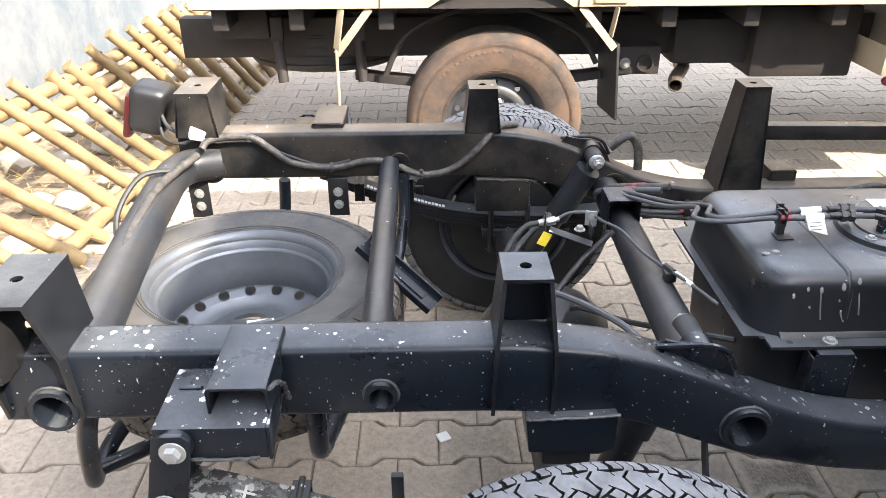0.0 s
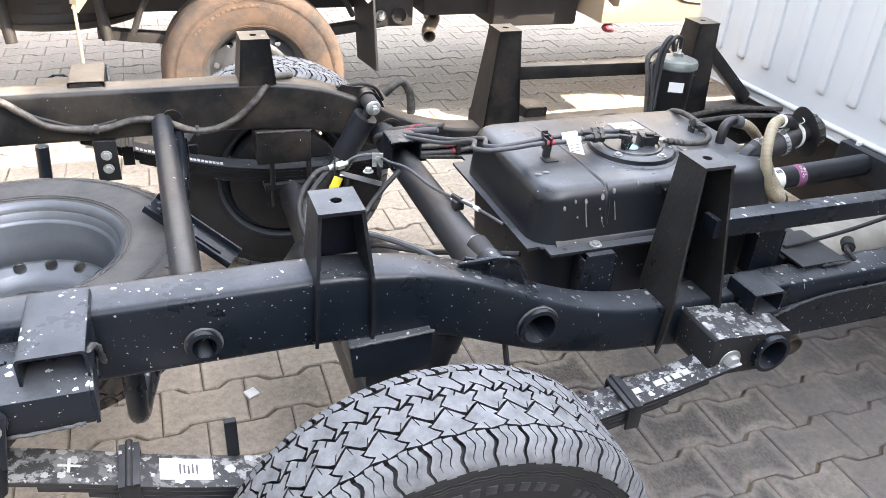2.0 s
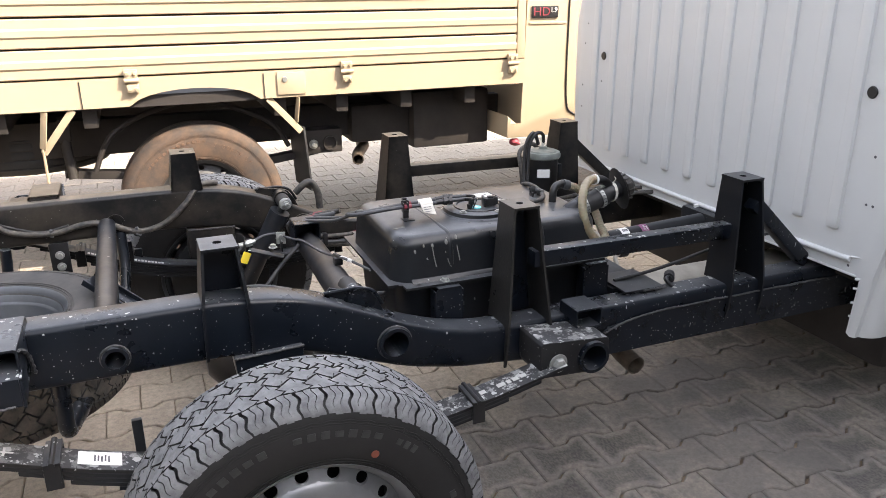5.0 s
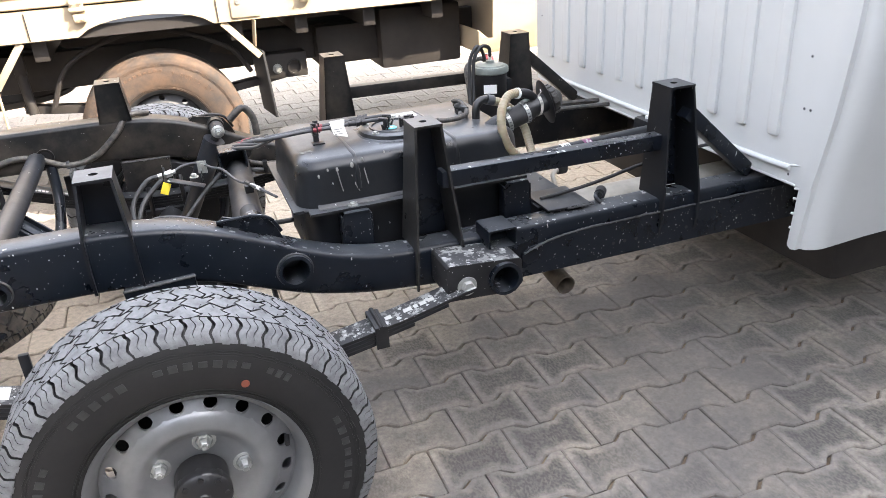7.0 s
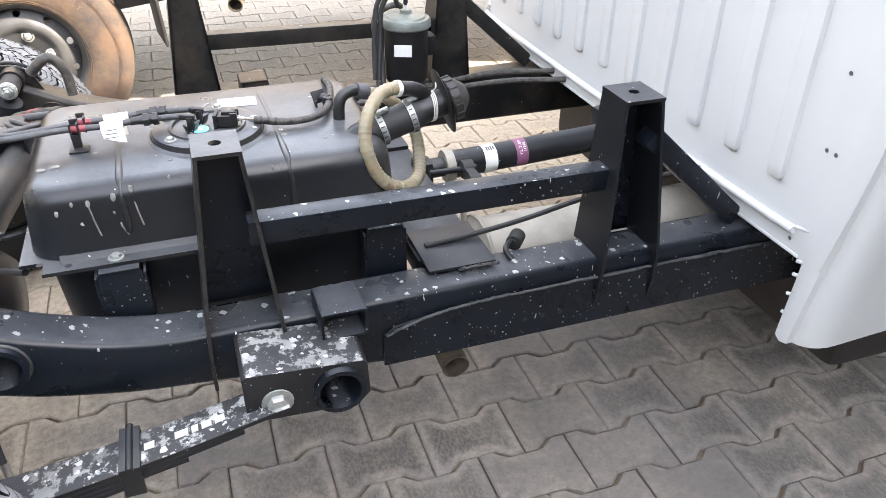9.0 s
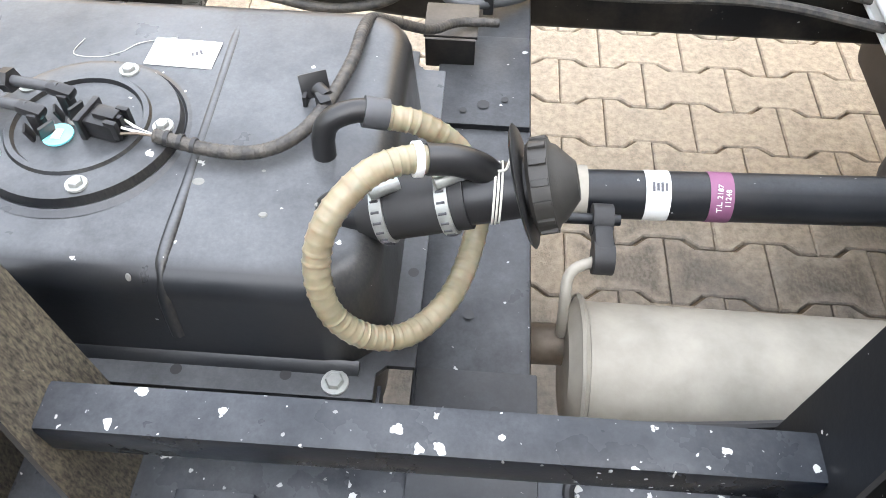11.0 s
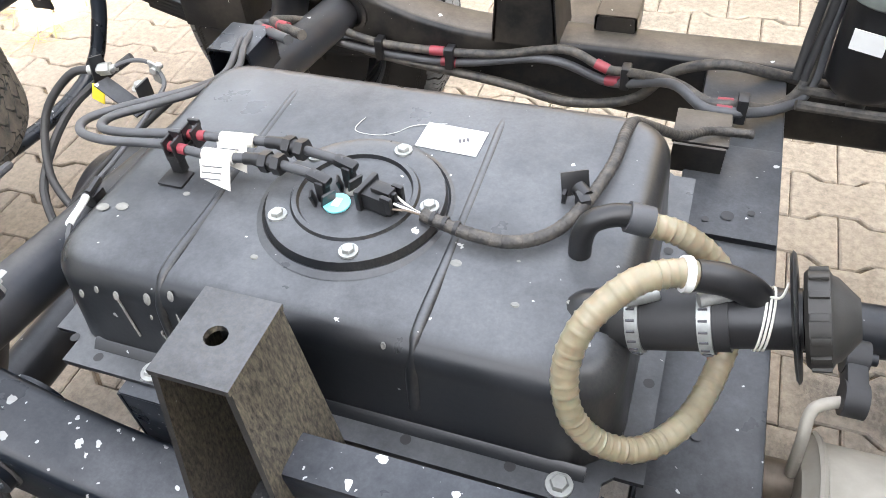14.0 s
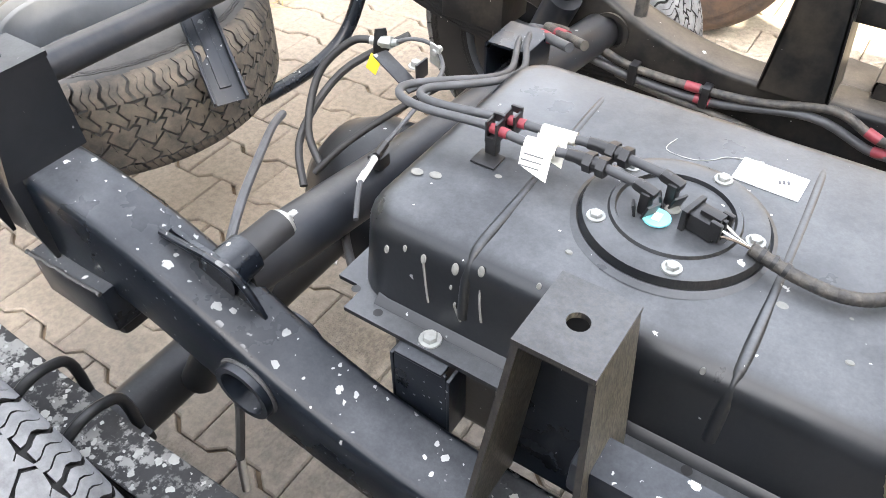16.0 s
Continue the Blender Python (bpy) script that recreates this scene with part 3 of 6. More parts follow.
MUDDY.bump(MUDDY.noise(90, 4), 0.3, 0.002)

wheel("spare_wheel", (-0.65, 0.50, 0.495), rot(180, 0, 0), 0.35, 0.105, GREYRIM, DUSTY_TYRE, "grey steel spare wheel lying flat under the frame", "chassis wheels", False, BROWN)

# ---- fuel tank ----
tank = thing("fuel_tank", (0.62, 0.34, 0.47), "black coated steel fuel tank with a wide flange, splashed with drops", "fuel tank", "chassis truck")


def shell(z0, z1, foot, draft, fillet, r, dome=0.0):
    """A pressed half shell on a foot (x0, x1, y0, y1): leaning walls, a rounded shoulder and a flat crown."""
    bm = bmesh.new()
    sg = 1 if z1 > z0 else -1
    steps = [(0.0, 0.0), (draft, abs(z1 - z0) - fillet)]
    steps += [(draft + fillet * (1 - math.cos(radians(a))), abs(z1 - z0) - fillet + fillet * math.sin(radians(a))) for a in range(12, 91, 13)]
    steps += [(draft + fillet + 0.07, abs(z1 - z0) + dome * 0.7), (draft + fillet + 0.12, abs(z1 - z0) + dome)]
    rings = []
    for inset, h in steps:
        q = (foot[0] + inset, foot[1] - inset, foot[2] + inset, foot[3] - inset)
        rr = max(0.012, r - inset * 0.8)
        ring = []
        for cx, cy, a0 in ((q[1] - rr, q[3] - rr, 0), (q[0] + rr, q[3] - rr, 90), (q[0] + rr, q[2] + rr, 180), (q[1] - rr, q[2] + rr, 270)):
            ring += [bm.verts.new((cx + rr * math.cos(radians(a0 + a)), cy + rr * math.sin(radians(a0 + a)), z0 + sg * h)) for a in range(0, 91, 15)]
        rings.append(ring)
    n = len(rings[0])
    for a, b in zip(rings, rings[1:]):
        for s in range(n):
            bm.faces.new((a[s], a[(s + 1) % n], b[(s + 1) % n], b[s]))
    bm.faces.new(rings[-1])
    return bm


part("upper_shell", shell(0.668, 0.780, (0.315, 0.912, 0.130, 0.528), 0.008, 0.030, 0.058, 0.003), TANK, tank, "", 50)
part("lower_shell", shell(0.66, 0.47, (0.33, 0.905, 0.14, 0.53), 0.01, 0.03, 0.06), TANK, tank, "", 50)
# folded step where the upper shell meets the flange
part("shell_foot", sweep_section([0.36, 0.886], lambda x: [(0.121, 0.6665), (0.132, 0.6665), (0.132, 0.676), (0.128, 0.674)]), TANK, tank)
fl = box((0.618, 0.342, 0.664), (0.636, 0.485, 0.006))
bmesh.ops.bevel(fl, geom=[e for e in fl.edges if abs(e.verts[0].co.z - e.verts[1].co.z) > 0.004], offset=0.035, segments=5, affect="EDGES")
part("flange", fl, TANK, tank)

# openings through the near rail
WELD = plain("weld_bead", (0.06, 0.06, 0.062), 0.55, 0.3, 0.4, 90, 0.5)


def drill(ob, at, r, depth=0.3):
    """Cuts a round hole along y through a part."""
    org = ORIGIN[ob.name]
    cut = new("cutter", bpy.data.meshes.new("cutter"))
    bm = rod(Vector((at[0], at[1] - depth / 2, at[2])) - org, Vector((at[0], at[1] + depth / 2, at[2])) - org, r, 24)
    bmesh.ops.recalc_face_normals(bm, faces=bm.faces)
    bm.to_mesh(cut.data)
    bm.free()
    mod = ob.modifiers.new("hole", "BOOLEAN")
    mod.operation, mod.object, mod.solver = "DIFFERENCE", cut, "EXACT"
    cut.location = ob.matrix_world.translation if ob.parent is None else org
    bpy.context.view_layer.update()
    me = bpy.data.meshes.new_from_object(ob.evaluated_get(bpy.context.evaluated_depsgraph_get()))
    ob.modifiers.remove(mod)
    ob.data = me
    bpy.data.objects.remove(cut)


for side, rail in ((0, near_rail), (1, far_rail)):
    for x, z, r0, r1 in ((-0.318, 0.664, 0.026, 0.019), (0.268, 0.584, 0.039, 0.031), (-0.825, 0.648, 0.038, 0.030)):
        y = far(W / 2) if side else W / 2
        drill(rail, (x, y, z), r1)
        sl = part("sleeve", flip(tube([(x, -0.013, z), (x, 0.09, z)], r0, 28, 0, bore=r1), side), FRAME if not side else FRAME_FAR, frame_t)
        # dark disc added inside the bore, in place of the shade in there
        part("sleeve_shade", flip(lathe([(0, 0), (r1 + 0.001, 0)], 24, Matrix.Translation((x, 0.078, z)) @ rot(90)), side), PLASTIC, sl)
        part("sleeve_weld", flip(tube([(x + (r0 + 0.001) * math.cos(a), -0.001, z + (r0 + 0.001) * math.sin(a)) for a in [2 * math.pi * i / 24 for i in range(24)]], 0.003, 6, 0, True), side), WELD, sl)

# box stub and shackle bracket on the near rail, with their mirror images


def weld(pts, r=0.0035, seed=1):
    rng = random.Random(seed)
    q = smooth_path(pts, 14)
    q = [p + Vector([rng.uniform(-1, 1) * r * 0.35 for _ in range(3)]) for p in q]
    return tube(q, r, 6, 0, radii=lambda f: r * (0.75 + 0.5 * rng.random()))


def open_box(x0, x1, y0, y1, z0, z1, th=0.004, r=0.006):
    """A rectangular tube along y, open at its outer end."""
    def ring(i):
        out = []
        for cx, cz, a0 in ((x1 - r - i, z1 - r - i, 0), (x0 + r + i, z1 - r - i, 90), (x0 + r + i, z0 + r + i, 180), (x1 - r - i, z0 + r + i, 270)):
            out += [(cx + r * math.cos(radians(a0 + a)), cz + r * math.sin(radians(a0 + a))) for a in (0, 45, 90)]
        return out
    bm = bmesh.new()
    o, n = ring(0), ring(th)
    A = [bm.verts.new((x, y0, z)) for x, z in o]
    B = [bm.verts.new((x, y1, z)) for x, z in o]
    C = [bm.verts.new((x, y0, z)) for x, z in n]
    D = [bm.verts.new((x, y1, z)) for x, z in n]
    k = len(A)
    for i in range(k):
        j = (i + 1) % k
        bm.faces.new((A[i], A[j], B[j], B[i]))
        bm.faces.new((C[i], D[i], D[j], C[j]))
        bm.faces.new((A[i], C[i], C[j], A[j]))
    bm.faces.new(D)
    return bm


for side, mat in ((0, FRAME), (1, FRAME_FAR)):
    part("box_stub", flip(open_box(-0.552, -0.466, -0.105, 0.05, 0.705, 0.762), side), mat, frame_t, "open rectangular tube stub")
    brk_top = part("shackle_bracket", flip(box((-0.545, -0.068, 0.716), (0.155, 0.136, 0.006), 0.002), side), mat, frame_t, "folded shackle bracket")
    for plate in (box((-0.545, -0.133, 0.692), (0.155, 0.006, 0.05), 0.002), box((-0.47, -0.066, 0.688), (0.006, 0.135, 0.058), 0.002, rot(0, 0, 4)), box((-0.545, -0.068, 0.667), (0.155, 0.136, 0.005), 0.002)):
        part("bracket_plate", flip(plate, side), mat, brk_top)
    part("weld_seam", flip(weld([(-0.463, -0.10, 0.757), (-0.462, -0.04, 0.72), (-0.46, -0.008, 0.665)], 0.004, 3), side), WELD, frame_t)
    part("weld_seam", flip(weld([(-0.62, -0.137, 0.666), (-0.55, -0.138, 0.665), (-0.48, -0.137, 0.666)], 0.003, 4), side), WELD, frame_t)
    # bump stop
    part("bump_stop_bracket", flip(prism([(-0.092, 0.619), (0.055, 0.626), (0.055, 0.556), (0.03, 0.545), (-0.085, 0.552)] if not side else [(-0.110, 0.610), (0.038, 0.606), (0.036, 0.515), (-0.112, 0.515)], 0.09 if not side else 0.109, Matrix.Translation((0, -0.018, 0)), 0.004), side), mat, frame_t)
    part("bump_rubber", flip(box((-0.018, 0.03, 0.528), (0.085, 0.06, 0.05), 0.012), side), RUBBER, frame_t, "black rubber bump stop")
    part("weld_seam", flip(weld([(-0.09, -0.02, 0.622), (-0.02, -0.02, 0.624), (0.055, -0.02, 0.628)] if not side else [(-0.11, 0.092, 0.612), (-0.04, 0.092, 0.610), (0.038, 0.092, 0.608)], 0.003, 6), side), WELD, frame_t)
    # front spring hanger with its pipe and bolt
    hang = prism([(0.592, 0.560), (0.60, 0.566), (0.775, 0.552), (0.782, 0.545), (0.785, 0.486), (0.765, 0.464), (0.60, 0.474), (0.592, 0.49)], 0.11, Matrix.Translation((0, -0.112, 0)), 0.003)
    hanger = part("spring_hanger", flip(hang, side), SPRING if not side else FRAME_FAR, frame_t, "box-shaped spring hanger thick with white drops")
    drill(hanger, (0.735, far(-0.1) if side else -0.1, 0.508), 0.0335, 0.1)
    part("hanger_pipe", flip(tube([(0.735, -0.124, 0.508), (0.735, -0.02, 0.508)], 0.041, 28, 0, bore=0.033), side), FRAME, hanger)
    # another added dark disc, so the pipe's mouth looks black
    part("pipe_shade", flip(lathe([(0, 0), (0.034, 0)], 24, Matrix.Translation((0.735, -0.04, 0.508)) @ rot(90)), side), PLASTIC, hanger)
    part("hanger_bolt", flip(hexbolt((0.64, -0.113, 0.507), (0, -1, 0), 0.0165, 0.013), side), ZINC, hanger, "whitish spring bolt")
    part("bracket_stub", flip(open_box(0.725, 0.80, -0.05, 0.03, 0.55, 0.602), side), mat, frame_t)
    # the deeper front rail piece with its weld
    part("rail_skirt", flip(prism([(0.835, 0.500), (0.86, 0.515), (0.98, 0.532), (1.2, 0.536), (3.2, 0.536), (3.2, 0.430), (0.835, 0.436)], 0.006, Matrix.Translation((0, -0.0065, 0))), side), mat, frame_t)
    part("weld_seam", flip(weld([(0.84, -0.008, 0.502), (0.9, -0.008, 0.522), (0.98, -0.008, 0.534), (1.1, -0.008, 0.538), (1.4, -0.008, 0.538), (1.6, -0.008, 0.538)], 0.0028, 7), side), WELD, frame_t)
    for x in (1.10, 1.135, 1.17, 1.33, 1.50):
        part("rivet_hole", flip(lathe([(0, 0), (0.005, 0)], 10, Matrix.Translation((x, -0.0085, 0.475)) @ rot(90)), side), PLASTIC, frame_t)
    # shock absorber bracket on top of the rail
    arch = [(0.118, rail_top(0.118) - 0.004), (0.262, rail_top(0.262) - 0.004), (0.248, 0.672), (0.228, 0.700), (0.195, 0.712), (0.16, 0.712), (0.135, 0.722)]
    sb = part("shock_bracket", flip(prism(arch, 0.006, Matrix.Translation((0, 0.050, 0)), 0.002), side), mat, frame_t, "folded bracket for the shock absorber")
    part("bracket_sleeve", flip(rod((0.200, 0.045, 0.682), (0.200, 0.092, 0.682), 0.027, 22), side), mat, sb)
    part("bracket_lip", flip(tube([(0.12, 0.046, 0.712), (0.16, 0.044, 0.714), (0.2, 0.044, 0.714), (0.235, 0.046, 0.70), (0.256, 0.048, 0.665)], 0.0045, 8), side), mat, sb)

part("cross_tube", rod((0.192, 0.075, 0.658), (0.246, 0.978, 0.576), 0.037, 28), TUBE, frame_t, "thick round cross tube")
part("cross_bracket", open_box(0.178, 0.256, 0.655, 0.735, 0.61, 0.685), FRAME, frame_t, "open box bracket on the cross tube")
plate = part("end_plate", box((0.995, 0.110, 0.5805), (0.125, 0.14, 0.006), 0.002), AXLE, frame_t, "welded end plate of the cross member")
part("punched_hole", lathe([(0, 0), (0.006, 0)], 16, Matrix.Translation((1.015, 0.135, 0.5842))), PLASTIC, plate)
part("weld_seam", weld([(0.985, 0.033, 0.582), (1.02, 0.034, 0.582), (1.06, 0.033, 0.582)], 0.003, 11), WELD, frame_t)
cm = [o for o in frame_t.children if o.name.startswith("cross_member")][0]
for x, y, z, r in ((0.986, 0.583, 0.586, 0.0085), (0.959, 0.570, 0.586, 0.005), (1.015, 0.595, 0.586, 0.005), (0.983, 0.252, 0.577, 0.006), (1.01, 0.16, 0.577, 0.006)):
    part("punched_hole", lathe([(0, 0), (r, 0)], 16, Matrix.Translation((x, y, z))), PLASTIC, cm)
part("cable_bracket", join(box((0.935, 0.70, 0.632), (0.075, 0.075, 0.005), 0.002), box((0.935, 0.664, 0.605), (0.07, 0.005, 0.055), 0.002, rot(10)), box((0.935, 0.735, 0.605), (0.06, 0.005, 0.055), 0.002)), FRAME_FAR, cm)
for x in (0.443, 0.868):
    b = part("tank_bracket", prism([(x - 0.036, 0.545), (x + 0.036, 0.545), (x + 0.033, 0.655), (x + 0.02, 0.66), (x - 0.02, 0.66), (x - 0.033, 0.655)], 0.005, Matrix.Translation((0, 0.088, 0)), 0.002), FRAME, frame_t, "folded bracket carrying the tank flange")
    for dx in (-0.036, 0.036):
        part("bracket_side", box((x + dx, 0.105, 0.60), (0.004, 0.035, 0.1), 0.001), FRAME, b)
    part("bracket_top", box((x, 0.10, 0.658), (0.06, 0.03, 0.005), 0.002), FRAME, b)
    part("bracket_bolt", hexbolt((x - 0.002, 0.113, 0.668), (0, 0, 1), 0.0085, 0.007), ZINC, b, "greenish zinc bolt with washer")

# ---- axle, springs and dampers ----
axle = thing("rear_axle", (0, YC, 0.345), "black rear axle tube with a differential housing", "axle", "chassis truck")
part("axle_tube", tube([(0, -0.20, 0.345), (0, 1.254, 0.345)], 0.042, 24, 0), AXLE, axle)
diff = lathe([(0, 0.16), (0.07, 0.155), (0.12, 0.10), (0.145, 0.03), (0.145, -0.03), (0.12, -0.09), (0.06, -0.14), (0, -0.14)], 32, Matrix.Translation((0.02, 0.56, 0.36)) @ rot(0, 90, 0))
housing = part("differential_housing", diff, AXLE, axle, "rounded black differential housing", 60)
for i in range(10):
    a = 2 * math.pi * i / 10
    part("cover_bolt", hexbolt((0.045, 0.56 + 0.136 * math.cos(a), 0.36 + 0.136 * math.sin(a)), (1, 0, 0), 0.008, 0.008, False), AXLE, housing)
part("brake_drum", lathe([(0, 0.03), (0.165, 0.03), (0.174, 0.02), (0.174, -0.04), (0.14, -0.05), (0, -0.05)], 40, Matrix.Translation((0, -0.19, 0.345)) @ OUT), AXLE, axle)
part("brake_drum", lathe([(0, 0.03), (0.165, 0.03), (0.174, 0.02), (0.174, -0.04), (0.14, -0.05), (0, -0.05)], 40, Matrix.Translation((0, far(-0.19), 0.345)) @ rot(-90)), AXLE, axle)
part("breather_hose", tube([(0.08, 0.50, 0.49), (0.09, 0.44, 0.53), (0.16, 0.36, 0.55), (0.2, 0.26, 0.60), (0.3, 0.16, 0.64)], 0.006, 8), RUBBER, axle)
part("brake_hose", tube([(-0.02, 0.40, 0.47), (-0.07, 0.46, 0.52), (-0.05, 0.56, 0.60), (0.04, 0.64, 0.66)], 0.007, 8), RUBBER, axle)

wheel("rear_wheel", (-0.006, -0.262, 0.345), OUT, 0.35, 0.1, SILVER, TYRE, "silver steel wheel with a new dusty all-terrain tyre", "chassis wheels", True, TREAD, 17, 0.0, axle)
wheel("rear_wheel", (0.0, far(-0.262), 0.345), rot(-90, 0, 0), 0.35, 0.1, GREYRIM, TYRE, "wheel seen from its inner side, with a new tyre", "chassis wheels", False, TREAD, 16, 0.0, axle)

leaf_top = eased([-0.66, -0.516, -0.39, -0.2, -0.05, 0.1, 0.25, 0.36, 0.5, 0.66], [0.605, 0.558, 0.508, 0.452, 0.428, 0.425, 0.432, 0.448, 0.474, 0.512])


def leaf(x0, x1, drop, half=0.034, th=0.0085, yc=-0.098):
    def section(x):
        t = leaf_top(x) - drop
        return [(yc - half, t - th), (yc + half, t - th), (yc + half, t - 0.001), (yc + half - 0.002, t), (yc - half + 0.002, t), (yc - half, t - 0.001)]
    n = 36
    return sweep_section([x0 + (x1 - x0) * i / n for i in range(n + 1)], section)


def on_leaf(x, y0, y1, x1, lift, bend=0.0):
    """A thin patch that lies along the top leaf."""
    def section(q):
        t = leaf_top(q) + lift
        return [(y0, t - 0.0012), (y1, t - 0.0012), (y1, t), (y0, t)]
    n = 8
    return sweep_section([x + (x1 - x) * i / n for i in range(n + 1)], section)


PAPER = plain("paper_tag", (0.6, 0.58, 0.52), 0.7, 0, 0.08, 50)
MARK = plain("white_chalk_mark", (0.42, 0.42, 0.40), 0.8, 0, 0.1, 80)
for side in (0, 1):
    sp = thing("leaf_spring", (0.0, far(-0.1) if side else -0.1, 0.43), "black multi-leaf spring pack spattered with white paint" if not side else "black multi-leaf spring pack with white stencil marks", "leaf spring", "chassis springs")
    for i, (x0, x1) in enumerate(((-0.645, 0.655), (-0.56, 0.585), (-0.50, 0.50), (-0.42, 0.42), (-0.34, 0.34))):
        part("leaf", flip(leaf(x0, x1, 0.0095 * i), side), SPRING if i == 0 and not side else AXLE, sp)
    part("spring_eye", flip(tube([(0.64, -0.108, 0.507), (0.64, -0.062, 0.507)], 0.026, 20, 0), side), SPRING, sp)
    part("spring_eye", flip(tube([(-0.622, -0.133, 0.597), (-0.622, -0.064, 0.597)], 0.024, 20, 0), side), SPRING, sp)
    for x in (-0.445, 0.42):
        z = leaf_top(x)
        part("clip", flip(join(box((x, -0.098, z + 0.006), (0.03, 0.088, 0.008), 0.002), box((x, -0.139, z - 0.018), (0.03, 0.006, 0.055), 0.002), box((x, -0.057, z - 0.018), (0.03, 0.006, 0.055), 0.002)), side), AXLE, sp)
        part("clip_bolt", flip(rod((x, -0.145, z + 0.008), (x, -0.05, z + 0.008), 0.006, 10), side), AXLE, sp)
    for x in (-0.055, 0.055):
        part("u_bolt", flip(tube([(x, -0.145, 0.31), (x, -0.145, 0.44), (x, -0.12, 0.47), (x, -0.076, 0.47), (x, -0.051, 0.44), (x, -0.051, 0.31)], 0.008, 10, 5), side), AXLE, sp)
    part("spring_plate", flip(box((0, -0.098, 0.375), (0.16, 0.11, 0.02), 0.004), side), AXLE, sp)
    part("stop_strap", flip(box((-0.295, -0.06, 0.515), (0.02, 0.012, 0.075), 0.003), side), AXLE, sp)
    part("rebound_strap", flip(box((-0.27, -0.13, 0.475), (0.025, 0.014, 0.05), 0.003), side), AXLE, sp)
    if side:
        for k in range(19):
            x = -0.425 + 0.0105 * k + (0.035 if k > 5 else 0.0)
            part("stencil_mark", flip(on_leaf(x, -0.090 + 0.002 * (k % 3), -0.073, x + 0.0075, 0.0012), side), MARK, sp)
    else:
        part("paper_label", on_leaf(-0.405, -0.118, -0.075, -0.33, 0.002), LABEL, sp, "white printed label")
        for k in range(5):
            part("label_code", on_leaf(-0.378 + 0.006 * k, -0.108 + 0.002 * (k % 2), -0.086 - 0.002 * (k % 3), -0.375 + 0.006 * k, 0.003), INK, sp)
        part("plus_mark", on_leaf(-0.536, -0.101, -0.097, -0.508, 0.0015), MARK, sp)
        part("plus_mark", on_leaf(-0.524, -0.113, -0.085, -0.520, 0.0025), MARK, sp)
        for k, (a, b) in enumerate(((0.485, 0.505), (0.51, 0.52), (0.525, 0.54), (0.545, 0.56), (0.44, 0.455))):
            part("stencil_mark", on_leaf(a, -0.106, -0.092, b, 0.0015), MARK, sp)
    sh = thing("spring_shackle", (-0.605, far(-0.1) if side else -0.1, 0.6), "pair of black shackle plates with large zinc bolts", "shackle", "chassis springs")
    for y in (-0.155, -0.052):
        part("shackle_plate", flip(prism([(-0.618, 0.715), (-0.603, 0.722), (-0.577, 0.722), (-0.565, 0.712), (-0.588, 0.585), (-0.6, 0.572), (-0.63, 0.572), (-0.646, 0.585)], 0.008, Matrix.Translation((0, y, 0)), 0.002), side), FRAME, sh)
    for x, z in ((-0.591, 0.695), (-0.617, 0.598)):
        part("shackle_bolt", flip(hexbolt((x, -0.156, z), (0, -1, 0), 0.0125, 0.011), side), ZINC, sh)
    part("bush", flip(tube([(-0.591, -0.15, 0.695), (-0.591, -0.05, 0.695)], 0.024, 18, 0), side), AXLE, sh)
    damp = thing("shock_absorber", (0.12, far(0.12) if side else 0.12, 0.5), "black telescopic shock absorber slanting down to the axle", "shock absorber", "chassis dampers")
    top, low = Vector((0.200, 0.130, 0.682)), Vector((0.055, 0.06, 0.37))
    d = (low - top).normalized()
    part("dust_tube", flip(tube([top + d * 0.035, top + d * 0.04, top + d * 0.2, top + d * 0.205], 0.034, 22, 0), side), TUBE, damp)
    part("damper_body", flip(tube([top + d * 0.19, low], 0.027, 20, 0), side), AXLE, damp)
    part("top_eye", flip(join(rod((0.200, 0.085, 0.682), (0.200, 0.150, 0.682), 0.022, 20), rod(top, top + d * 0.05, 0.013, 12)), side), RUBBER, damp)
    part("top_nut", flip(join(lathe([(0.021, 0), (0.019, 0.006), (0.014, 0.008)], 20, Matrix.Translation((0.200, 0.150, 0.682)) @ rot(-90)), hexbolt((0.200, 0.154, 0.682), (0, 1, 0), 0.012, 0.010), lathe([(0, 0.022), (0.006, 0.022), (0.007, 0.01)], 12, Matrix.Translation((0.200, 0.154, 0.682)) @ rot(-90))), side), ZINC, damp, "zinc top nut with white bush")

# ---- spare wheel carrier ----
car = thing("spare_carrier", (-0.65, 0.5, 0.38), "black bent tube cradle that holds up the spare wheel", "wheel carrier", "chassis truck")
part("carrier_loop", tube([(-0.80, 0.05, 0.62), (-0.83, 0.06, 0.52), (-0.86, 0.10, 0.40), (-0.88, 0.15, 0.365), (-0.86, 0.2, 0.40), (-0.80, 0.24, 0.47)], 0.017, 12), FRAME, car)
part("carrier_loop", tube([(-0.43, 0.04, 0.63), (-0.432, 0.045, 0.55), (-0.435, 0.07, 0.485), (-0.43, 0.13, 0.465), (-0.42, 0.3, 0.44)], 0.017, 12), FRAME, car)
part("hanger_plate", box((-0.43, 0.035, 0.60), (0.035, 0.012, 0.07), 0.003), FRAME, car)
part("carrier_bar", tube([(-0.88, 0.15, 0.37), (-0.7, 0.3, 0.375), (-0.65, 0.5, 0.38), (-0.66, 0.85, 0.38), (-0.64, 0.95, 0.50), (-0.63, 0.96, 0.62)], 0.016, 12), FRAME, car)
part("carrier_bar", tube([(-0.43, 0.13, 0.46), (-0.36, 0.6, 0.40), (-0.33, 0.84, 0.42), (-0.31, 0.93, 0.52), (-0.31, 0.97, 0.63)], 0.016, 12), FRAME, car)
